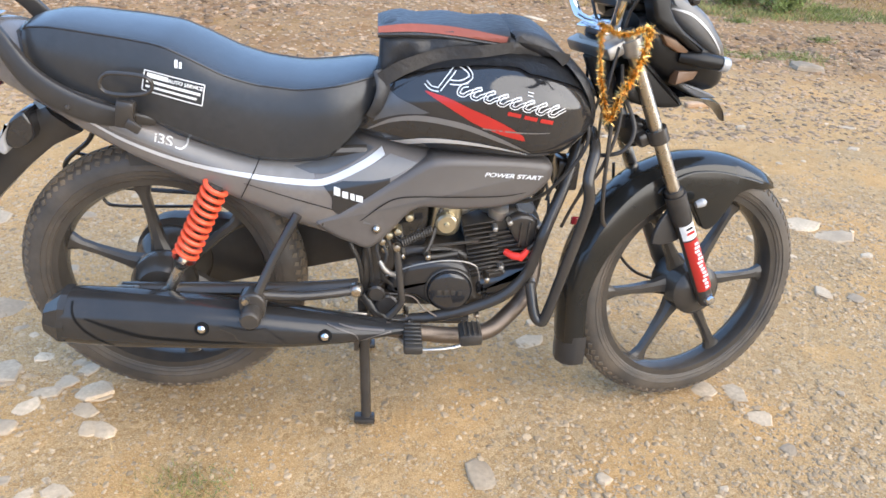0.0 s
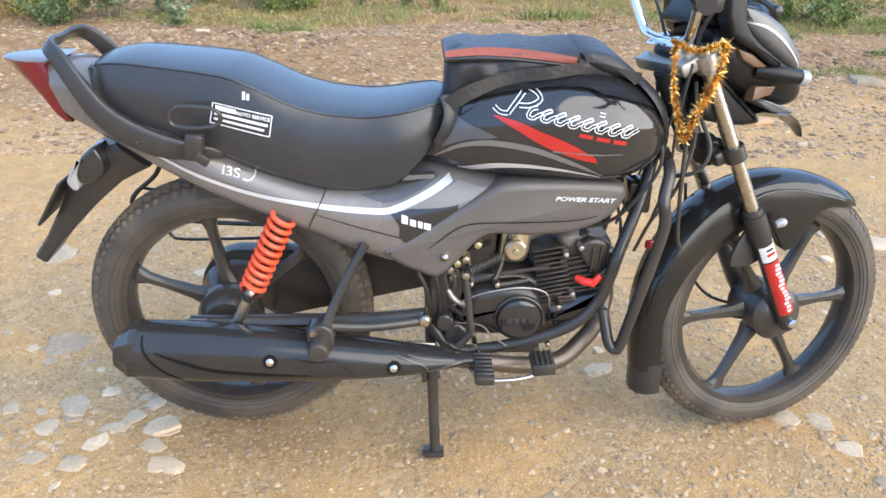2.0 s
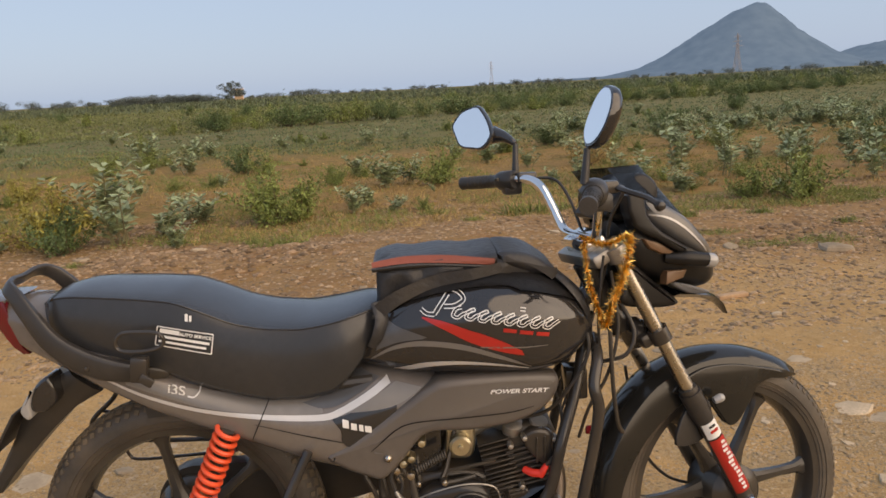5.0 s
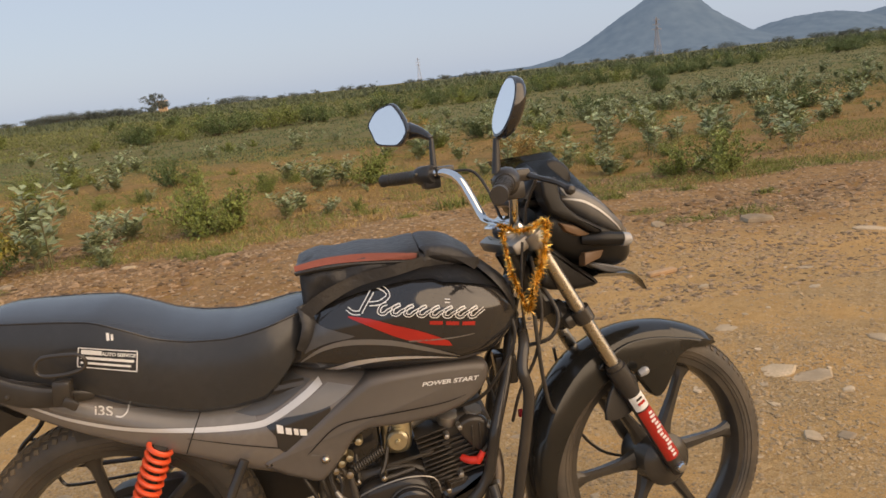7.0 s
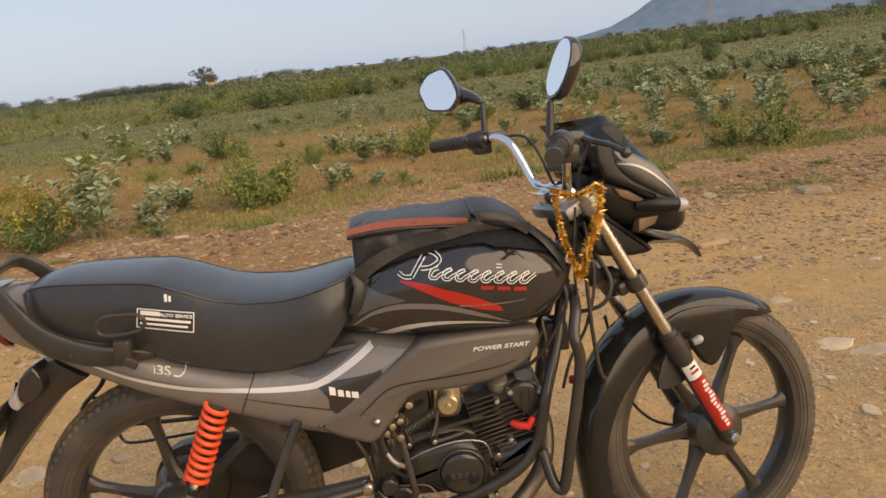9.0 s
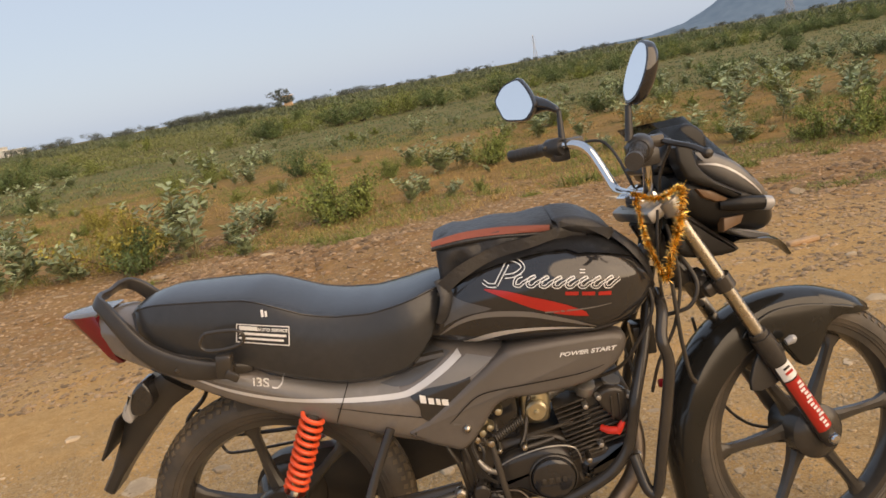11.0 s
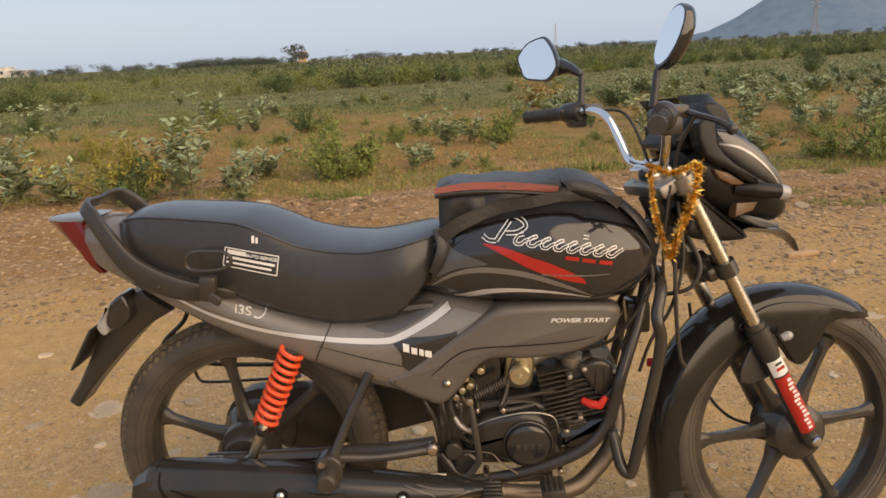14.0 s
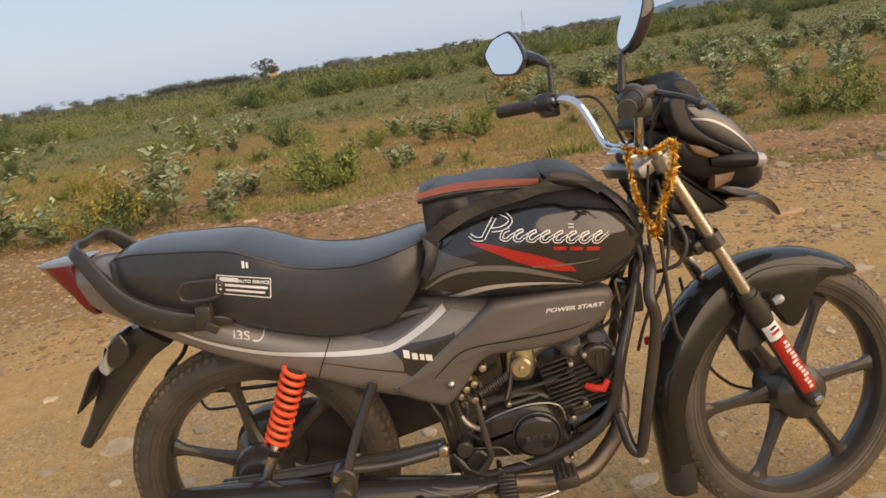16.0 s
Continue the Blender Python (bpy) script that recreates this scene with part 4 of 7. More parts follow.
# tail and side cowl, one long shell: x, half-width, bottom, top
COWL = [(-0.338, 0.06, 0.815, 0.868), (-0.312, 0.068, 0.775, 0.872), (-0.27, 0.08, 0.75, 0.876), (-0.2, 0.1, 0.715, 0.858), (-0.12, 0.118, 0.672, 0.80), (-0.02, 0.132, 0.622, 0.738), (0.1, 0.14, 0.571, 0.69), (0.2, 0.146, 0.533, 0.66),
        (0.3, 0.152, 0.488, 0.655), (0.38, 0.154, 0.462, 0.665), (0.44, 0.152, 0.458, 0.69), (0.5, 0.148, 0.5, 0.688), (0.56, 0.142, 0.58, 0.675), (0.6, 0.12, 0.62, 0.665)]
COWL_N = (4.5, 2.3)
cowl = part("side_cowl", body_loft(COWL, COWL_N), "grey", bike, "graphite-grey tail and side cowl with silver line")
cside = side_of(COWL, COWL_N)
tail = []
for k in range(7):
    z = 0.75 + 0.121 * k / 6
    xf, xr = -0.297 - (z - 0.75) * 0.27, -0.296 - (z - 0.75) * 0.68
    wf = 0.074 - 0.012 * (k / 6) ** 2 - 0.02 * (1 - min(1, k / 2)) ** 2
    tail.append([(xf + 0.014, -wf, z), ((xf + xr) / 2, -wf * 0.97, z), (xr, -wf * 0.82, z), (xr - 0.01 - 0.02 * k / 6, -wf * 0.4, z), (xr - 0.014 - 0.026 * k / 6, 0, z), (xr - 0.01 - 0.02 * k / 6, wf * 0.4, z), (xr, wf * 0.82, z), ((xf + xr) / 2, wf * 0.97, z), (xf + 0.014, wf, z)])
part("tail_lamp", loft(tail), "lampred", bike, "dark red tail lamp lens")
part("tail_cover", loft([[(x + dx, y * k, z + dz) for x, y, z in tail[-1]] for k, dx, dz in ((0.99, 0.003, -0.003), (0.99, 0.003, 0.001), (0.93, 0.008, 0.004), (0.6, 0.03, 0.006))]), "grey", bike, "grey cover over the tail lamp")
# pale sheen on the up-facing cowl, painted as a lighter band
part("upper_grey", band([(-0.06, 0.716), (0.02, 0.688), (0.1, 0.668), (0.2, 0.645), (0.3, 0.636), (0.338, 0.637)], [(-0.06, 0.694), (0.02, 0.663), (0.105, 0.634), (0.22, 0.615), (0.31, 0.607), (0.345, 0.609)], cside, 0.001), "greyline", cowl, "lighter grey band painted as sheen on the upper cowl")
part("silver_line", decal([(-0.2, 0.765), (-0.1, 0.706), (-0.02, 0.667), (0.088, 0.632), (0.224, 0.609), (0.335, 0.601), (0.382, 0.61), (0.446, 0.641), (0.485, 0.664)], [0.002, 0.005, 0.007, 0.008, 0.01, 0.012, 0.013, 0.014, 0.014], cside, 0.002), "silverline", cowl, "silver swoosh line")
part("dark_stripe", band([(0.3, 0.628), (0.338, 0.636), (0.381, 0.657), (0.403, 0.682)], [(0.335, 0.618), (0.372, 0.62), (0.42, 0.642), (0.466, 0.668)], cside, 0.0018), "slate", cowl, "dark slate stripe")
part("black_wedge", band([(0.362, 0.597), (0.4, 0.606), (0.45, 0.628), (0.5, 0.655)], [(0.385, 0.566), (0.381, 0.546), (0.41, 0.536), (0.5, 0.6)], cside, 0.0012), "gloss", cowl, "black wedge graphic")
part("grey_stripe", band([(0.392, 0.611), (0.44, 0.63), (0.5, 0.66)], [(0.395, 0.607), (0.49, 0.615), (0.555, 0.648)], cside, 0.0016), "greyline", cowl, "grey stripe")
part("seam", decal([(0.234, 0.648), (0.222, 0.62), (0.2, 0.575), (0.193, 0.56)], [0.002] * 4, cside, 0.0026), "groove", cowl)
# shade of a moulded crease, drawn as a thin dark line
part("crease", decal([(0.201, 0.594), (0.3, 0.566), (0.411, 0.537)], [0.001, 0.002, 0.002], cside, 0.001), "groove", cowl)
for k, (x, z, w) in enumerate(((0.391, 0.5855, 0.013), (0.408, 0.58, 0.012), (0.423, 0.576, 0.009), (0.4375, 0.572, 0.014))):
    part("brand_block", band([(x - w / 2, z + (0.0115 if k == 0 else 0.008)), (x + w / 2, z + (0.0075 if k == 0 else 0.005))], [(x - w / 2, z - 0.006), (x + w / 2, z - 0.0095)], cside, 0.0035, n=2), "white", cowl, "white brand block")
lettering("model_letters", "i3S", 0.032, Matrix.Translation((0.045, cside(0.045, 0.677) - 0.007, 0.677)) @ Matrix.Rotation(radians(13), 4, "Y") @ Matrix.Rotation(radians(97), 4, "X"), "white", cowl, 0, 0.0004)
part("emblem_ring", decal([(0.075, 0.684), (0.087, 0.68), (0.089, 0.668), (0.079, 0.66), (0.067, 0.663)], [0.003] * 5, cside, 0.003), "silverline", cowl)
part("panel_bolt", lathe([(0.001, -0.006), (0.006, -0.004), (0.007, 0.0), (0.007, 0.01)], (-0.147, cside(-0.147, 0.735) - 0.001, 0.737), seg=10), "frame", cowl)

# dark side shrouds under the tank
SHROUD = [(0.345, 0.512), (0.38, 0.482), (0.42, 0.464), (0.462, 0.452), (0.505, 0.492), (0.56, 0.549), (0.65, 0.55), (0.74, 0.556), (0.80, 0.576), (0.835, 0.605), (0.848, 0.64), (0.825, 0.66), (0.727, 0.669), (0.61, 0.668), (0.57, 0.655), (0.52, 0.622), (0.46, 0.582), (0.39, 0.538)]
for s in (-1, 1):
    sh = part("side_shroud", puff(SHROUD, s * 0.09, s * 0.158, 0.016, 5, lambda x, z, s=s: -s * 0.02 * max(0, (x - 0.62) / 0.2) ** 1.5), "shroud", bike, "dark grey plastic side shroud")
    if s < 0:
        lettering("start_letters", "POWER START", 0.0128, Matrix.Translation((0.757, -0.1515, 0.633)) @ Matrix.Rotation(radians(-4), 4, "Z") @ Matrix.Rotation(radians(90), 4, "X") @ Matrix.Diagonal((1.4, 1, 1, 1)), "white", sh, 0.3, 0.0004)
        def shroud_side(x, z):
            return -0.158 + 0.02 * max(0, (x - 0.62) / 0.2) ** 1.5

        # the bend's shade is drawn as a dark line; the plate stays flat
        part("fold_line", decal([(0.44, 0.522), (0.454, 0.533), (0.49, 0.563), (0.518, 0.577), (0.56, 0.582), (0.64, 0.584), (0.74, 0.586), (0.79, 0.594)], [0.001, 0.0022, 0.0025, 0.0025, 0.0025, 0.0025, 0.002, 0.001], shroud_side, 0.0008), "groove", sh)
        part("screw", lathe([(0.001, -0.17), (0.006, -0.168), (0.009, -0.164), (0.009, -0.15)], (0.475, 0, 0.505), seg=12), "steel", sh, "plated screw")
        # silver fleck painted as the small highlight on the bent plate
        part("fold", decal([(0.447, 0.52), (0.464, 0.516)], [0.006, 0.001], lambda x, z: -0.158, 0.003), "silver", sh)

# fuel tank: x, half-width, bottom, top
TANK = [(0.43, 0.09, 0.69, 0.75), (0.46, 0.112, 0.68, 0.80), (0.52, 0.138, 0.672, 0.845), (0.6, 0.158, 0.664, 0.872), (0.7, 0.168, 0.66, 0.886), (0.8, 0.168, 0.657, 0.878), (0.86, 0.155, 0.668, 0.855), (0.9, 0.13, 0.695, 0.825), (0.925, 0.095, 0.725, 0.79)]
TANK_N = (4.0, 2.5)
tank = part("fuel_tank", body_loft(TANK, TANK_N, 0.015, 44), "gloss", bike, "gloss black fuel tank with grey and red graphics")
tside = side_of(TANK, TANK_N)
part("red_flash", band([(0.563, 0.806), (0.608, 0.797), (0.654, 0.779), (0.69, 0.766), (0.73, 0.748), (0.765, 0.728)], [(0.563, 0.803), (0.609, 0.779), (0.66, 0.751), (0.71, 0.732), (0.745, 0.722), (0.77, 0.717)], tside), "redgraphic", tank, "red flash graphic")
part("grey_arc", decal([(0.45, 0.708), (0.5, 0.738), (0.56, 0.75), (0.64, 0.742), (0.72, 0.716), (0.785, 0.688)], [0.002, 0.008, 0.012, 0.012, 0.009, 0.002], tside), "greyline", tank, "grey sweeping arc")
part("silver_arc", decal([(0.5, 0.68), (0.56, 0.7), (0.62, 0.706), (0.7, 0.7), (0.78, 0.684)], [0.016, 0.013, 0.009, 0.006, 0.002], tside), "silverline", tank, "silver sweeping arc")
part("side_tint", band([(0.485, 0.8), (0.509, 0.786), (0.54, 0.775), (0.572, 0.763)], [(0.462, 0.728), (0.48, 0.738), (0.515, 0.752), (0.56, 0.759)], tside, 0.001), "slate", tank)
part("hair_line", decal([(0.68, 0.74), (0.76, 0.735), (0.82, 0.736)], [0.003, 0.003, 0.001], tside), "greyline", tank)


def script_ribbon(pts, wide, bm):
    """A black-hearted ribbon with a white edge on both sides, lying on the tank."""
    line = curve_pts([(x, z, 0) for x, z in pts], 4)
    for side_ in (-1, 1):
        edge_ = []
        for k, p in enumerate(line):
            d = (line[min(k + 1, len(line) - 1)] - line[max(k - 1, 0)]).normalized()
            edge_.append((p.x - d.y * side_ * wide, p.y + d.x * side_ * wide))
        decal(edge_, [0.0019] * 4, tside, 0.002, n=1, bm=bm)


# an illegible slanted flourish in the place of the maker's script
word = bmesh.new()
script_ribbon([(0.574, 0.846), (0.59, 0.856), (0.615, 0.858), (0.641, 0.851), (0.651, 0.838), (0.632, 0.827), (0.61, 0.826)], 0.0036, word)
script_ribbon([(0.589, 0.811), (0.574, 0.812), (0.563, 0.82)], 0.0036, word)
script_ribbon([(0.62, 0.848), (0.604, 0.83), (0.589, 0.811)], 0.0036, word)
wave = []
for k in range(8):
    x = 0.63 + 0.0265 * k
    z = 0.8145 - 0.0046 * k
    wave += [(x + 0.016, z + 0.009), (x + 0.004, z + 0.006), (x - 0.003, z - 0.006), (x + 0.007, z - 0.01), (x + 0.017, z - 0.004)]
script_ribbon(wave + [(0.846, 0.785)], 0.0028, word)
script_ribbon([(0.765, 0.815), (0.776, 0.813)], 0.003, word)
part("script_emblem", word, "white", tank, "white outlined script-like flourish")
for k in range(3):
    x = 0.741 + 0.034 * k
    part("red_block", decal([(x - 0.013, 0.7745 - 0.006 * k), (x + 0.014, 0.77 - 0.006 * k)], [0.008, 0.008], tside, 0.0016, n=2), "redgraphic", tank, "red brand block")

# seat: x, half-width, bottom, seam height
SEAT = [(-0.245, 0.03, 0.828, 0.845), (-0.236, 0.066, 0.812, 0.86), (-0.21, 0.096, 0.79, 0.874), (-0.17, 0.11, 0.772, 0.881), (-0.13, 0.118, 0.756, 0.88), (-0.02, 0.13, 0.722, 0.871), (0.05, 0.135, 0.692, 0.862), (0.1, 0.139, 0.672, 0.842), (0.17, 0.142, 0.65, 0.81),
        (0.23, 0.142, 0.634, 0.795), (0.31, 0.14, 0.632, 0.788), (0.37, 0.137, 0.64, 0.795), (0.41, 0.13, 0.675, 0.803), (0.44, 0.117, 0.715, 0.81), (0.465, 0.097, 0.765, 0.814), (0.485, 0.068, 0.795, 0.808)]


def seat_ring(x):
    w, zb, zs = soft_table(SEAT, x, 0.012)
    h = zs - zb
    half = [(0.0, zb), (0.55 * w, zb), (0.86 * w, zb + 0.02 * h), (0.96 * w, zb + 0.1 * h), (1.0 * w, zb + 0.28 * h), (1.0 * w, zb + 0.5 * h), (0.965 * w, zb + 0.75 * h), (0.91 * w, zb + 0.93 * h), (0.875 * w, zs - 0.001), (0.85 * w, zs), (0.75 * w, zs + 0.003), (0.55 * w, zs + 0.006), (0.3 * w, zs + 0.008), (0.0, zs + 0.009)]
    return [(x, -y, z) for y, z in half] + [(x, y, z) for y, z in half[-2:0:-1]]


seat = part("seat", loft([seat_ring(-0.245 + 0.73 * k / 60) for k in range(61)]), "seat", bike, "long black vinyl dual seat", sharp=32)
for s in (-1, 1):
    edge = []
    for k in range(30):
        x = -0.232 + 0.712 * k / 29
        w, zb, zs = soft_table(SEAT, x, 0.012)
        edge.append((x, s * 0.87 * w, zs - 0.0005))
    part("piping", sweep(edge, 0.0022, seg=6, n=2), "satin", seat, "stitched seam piping")


def seat_side(x, z):
    w, zb, zs = soft_table(SEAT, x, 0.012)
    t = (z - zb) / (zs - zb)
    return -lerp_table([(0.0, 0.92 * w), (0.1, 0.96 * w), (0.28, w), (0.5, w), (0.75, 0.965 * w), (0.93, 0.91 * w), (1.0, 0.875 * w)], t)[0]


stick = bmesh.new()
C = [(0.014, 0.779), (0.022, 0.817), (0.134, 0.793), (0.127, 0.753)]
for a, b in zip(C, C[1:] + C[:1]):
    decal([a, b], [0.0022, 0.0022], seat_side, 0.002, n=4, bm=stick)
for f, x0, x1, wd in ((0.5, 0.05, 0.95, 0.0055), (0.76, 0.05, 0.9, 0.0045)):
    pts = []
    for u in (x0, (x0 + x1) / 2, x1):
        l0, r0 = Vector(C[1]).lerp(Vector(C[0]), f), Vector(C[2]).lerp(Vector(C[3]), f)
        pts.append(tuple(l0.lerp(r0, u)))
    decal(pts, [wd] * 3, seat_side, 0.002, n=3, bm=stick)
l0, r0 = Vector(C[1]).lerp(Vector(C[0]), 0.2), Vector(C[2]).lerp(Vector(C[3]), 0.2)
decal([tuple(l0.lerp(r0, 0.05)), tuple(l0.lerp(r0, 0.4))], [0.009, 0.009], seat_side, 0.002, n=3, bm=stick)
decal([(0.081, 0.823), (0.0815, 0.838)], [0.006, 0.006], seat_side, 0.002, n=2, bm=stick)
decal([(0.089, 0.822), (0.0895, 0.834)], [0.005, 0.005], seat_side, 0.002, n=2, bm=stick)
sticker = part("dealer_sticker", stick, "white", bike, "white framed dealer sticker on the seat")
p = l0.lerp(r0, 0.695)
lettering("service_letters", "AUTO SERVICE", 0.0098, Matrix.Translation((p.x, seat_side(p.x, p.y) - 0.005, p.y)) @ Matrix.Rotation(radians(12.2), 4, "Y") @ Matrix.Rotation(radians(86), 4, "X"), "white", sticker, 0, 0.0003)

# grab rail round the tail
rail = [(0.03, -0.122, 0.71), (0.0, -0.127, 0.716), (-0.05, -0.131, 0.722), (-0.1, -0.131, 0.734), (-0.155, -0.129, 0.76), (-0.2, -0.124, 0.796), (-0.24, -0.113, 0.85), (-0.268, -0.1, 0.888), (-0.288, -0.085, 0.905), (-0.298, -0.055, 0.909), (-0.3, -0.02, 0.907), (-0.3, 0.0, 0.906)]
line = rail + [(x, -y, z) for x, y, z in rail[-2::-1]]
rail_r = [0.006, 0.012, 0.021, 0.025, 0.025, 0.022, 0.019, 0.017, 0.015, 0.014, 0.013, 0.013]
grab = part("grab_rail", sweep(line, rail_r + rail_r[-2::-1], seg=16, n=5, flat=0.45, up=(0, 1, 0), sq=3.5), "matte", bike, "black pillion grab rail")
part("rail_bolt", lathe([(0.001, -0.004), (0.005, -0.003), (0.006, 0.0), (0.006, 0.008)], (-0.128, -0.143, 0.738), seg=12), "frame", grab)
hook = part("luggage_hook", sweep([(-0.045, -0.165, 0.78), (-0.054, -0.165, 0.797), (-0.04, -0.165, 0.815), (0.0, -0.167, 0.817), (0.035, -0.168, 0.812), (0.043, -0.168, 0.796), (0.03, -0.168, 0.782), (-0.01, -0.166, 0.776)], 0.0042, seg=8, closed=True), "frame", bike, "black wire hook loop")
part("clamp", box((-0.014, -0.16, 0.738), (0.035, 0.03, 0.055), 0.006, rot=(0, 8, 0)), "frame", hook)
part("thumb_nut", box((0.002, -0.178, 0.718), (0.03, 0.01, 0.02), 0.004, rot=(0, 35, 0)), "frame", hook)

# side carrier wires behind the wheel
part("wire_guard", sweep([(-0.17, 0.12, 0.62), (-0.2, 0.14, 0.565), (-0.252, 0.145, 0.518), (-0.268, 0.15, 0.488), (-0.25, 0.155, 0.468), (-0.19, 0.16, 0.445), (-0.1, 0.16, 0.435), (0.05, 0.16, 0.43), (0.2, 0.15, 0.43)], 0.006, seg=8), "frame", bike, "black wire guard on the far side")
for pts in ([(-0.238, 0.145, 0.53), (-0.196, 0.145, 0.524), (-0.1, 0.15, 0.52), (0.1, 0.15, 0.52)], [(-0.262, 0.15, 0.482), (-0.2, 0.155, 0.478), (-0.08, 0.16, 0.475), (0.12, 0.16, 0.47)], [(-0.2, 0.16, 0.446), (-0.19, 0.16, 0.4), (-0.16, 0.16, 0.388), (-0.05, 0.16, 0.39), (0.08, 0.15, 0.4)]):
    part("guard_rung", sweep(pts, 0.004, seg=6), "frame", bike)

# silencer and pipe: x, half-width, bottom, top
MUF = [(-0.18, 0.056, 0.234, 0.352), (-0.15, 0.0575, 0.23, 0.3535), (-0.05, 0.057, 0.222, 0.35), (0.1, 0.055, 0.222, 0.34), (0.22, 0.052, 0.225, 0.326), (0.32, 0.048, 0.23, 0.312), (0.42, 0.04, 0.24, 0.297), (0.5, 0.028, 0.256, 0.285), (0.545, 0.018, 0.262, 0.28)]
rings = [superring(MUF[0][0] + 0.725 * k / 40, *soft_table(MUF, MUF[0][0] + 0.725 * k / 40), n=2.4, seg=28, y0=-0.185) for k in range(41)]
muf = part("silencer", loft(rings), "muffler", bike, "satin black silencer with heat shield")
cap_rings = []
for x, w, z0, z1 in ((-0.17, 0.0588, 0.231, 0.356), (-0.184, 0.0588, 0.231, 0.356), (-0.187, 0.057, 0.233, 0.353), (-0.218, 0.04, 0.258, 0.326), (-0.214, 0.03, 0.268, 0.316), (-0.195, 0.028, 0.27, 0.314)):
    cap_rings.append([(px - 0.12 * (0.29 - pz), py, pz) for px, py, pz in superring(x, w, z0, z1, 2.4, 10, -0.185)])
part("end_cap", loft(cap_rings), "muffler", muf, "faceted end cap", sharp=20)
mside = side_of(MUF, 2.4, -0.185)
part("sleeve_seam", decal([(-0.15, 0.346), (-0.146, 0.32), (-0.128, 0.29), (-0.1, 0.262), (-0.075, 0.243)], [0.004, 0.005, 0.005, 0.005, 0.003], mside, 0.0012), "groove", muf)
# tapered dark line drawn for the shade along the shield's crease
part("shield_crease", decal([(-0.124, 0.316), (-0.064, 0.292), (0.0, 0.272), (0.1, 0.262), (0.2, 0.257)], [0.003, 0.008, 0.008, 0.006, 0.002], mside, 0.0012), "groove", muf)
part("shield_plate", band([(0.155, 0.304), (0.185, 0.296), (0.205, 0.293), (0.245, 0.296)], [(0.15, 0.297), (0.178, 0.284), (0.19, 0.268), (0.29, 0.256)], mside, 0.004), "muffler", muf)
part("plate_edge", decal([(0.15, 0.297), (0.178, 0.284), (0.19, 0.268), (0.24, 0.262), (0.29, 0.256)], [0.002, 0.003, 0.003, 0.003, 0.001], mside, 0.005), "rim", muf)
part("shield_tip", band([(0.375, 0.299), (0.41, 0.293), (0.45, 0.29), (0.52, 0.28)], [(0.38, 0.296), (0.436, 0.277), (0.445, 0.262), (0.515, 0.274)], mside, 0.003), "satin", muf, "pointed shield tip")
# lighter grey lines painted as highlights on the shield tip's edges
for line in ([(0.375, 0.299), (0.41, 0.287), (0.436, 0.277), (0.445, 0.26)], [(0.445, 0.26), (0.48, 0.271), (0.515, 0.278)], [(0.4, 0.297), (0.44, 0.288), (0.5, 0.281)]):
    part("tip_edge", decal(line, [0.001, 0.0028, 0.0028, 0.001][:len(line)], mside, 0.005), "shroud", muf)
for x, z in ((0.112, 0.295), (0.37, 0.274)):
    part("bolt_washer", lathe([(0.001, -0.003), (0.0145, -0.003), (0.016, 0.001), (0.0145, 0.006)], (x, mside(x, z) + 0.001, z), axis=(0, 1, -0.25), seg=20), "groove", muf, "dark washer")
    part("shield_bolt", lathe([(0.001, -0.009), (0.0055, -0.0085), (0.0085, -0.006), (0.0098, -0.002), (0.0098, 0.004)], (x, mside(x, z), z), axis=(0, 1, -0.25), seg=16), "chrome", muf, "chrome button bolt")
part("exhaust_pipe", sweep([(0.84, -0.02, 0.44), (0.855, -0.04, 0.37), (0.838, -0.07, 0.3), (0.79, -0.1, 0.25), (0.74, -0.13, 0.228), (0.66, -0.155, 0.232), (0.57, -0.175, 0.253), (0.5, -0.185, 0.268)], [0.019, 0.019, 0.02, 0.02, 0.02, 0.02, 0.019, 0.018], seg=14), "exhaust", bike, "heat-browned exhaust pipe")

# frame: backbone, down tubes, cradle, rear struts
part("backbone", sweep([(0.94, 0, 0.79), (0.8, 0, 0.72), (0.6, 0, 0.66), (0.4, 0, 0.6)], 0.022, seg=10), "frame", bike)
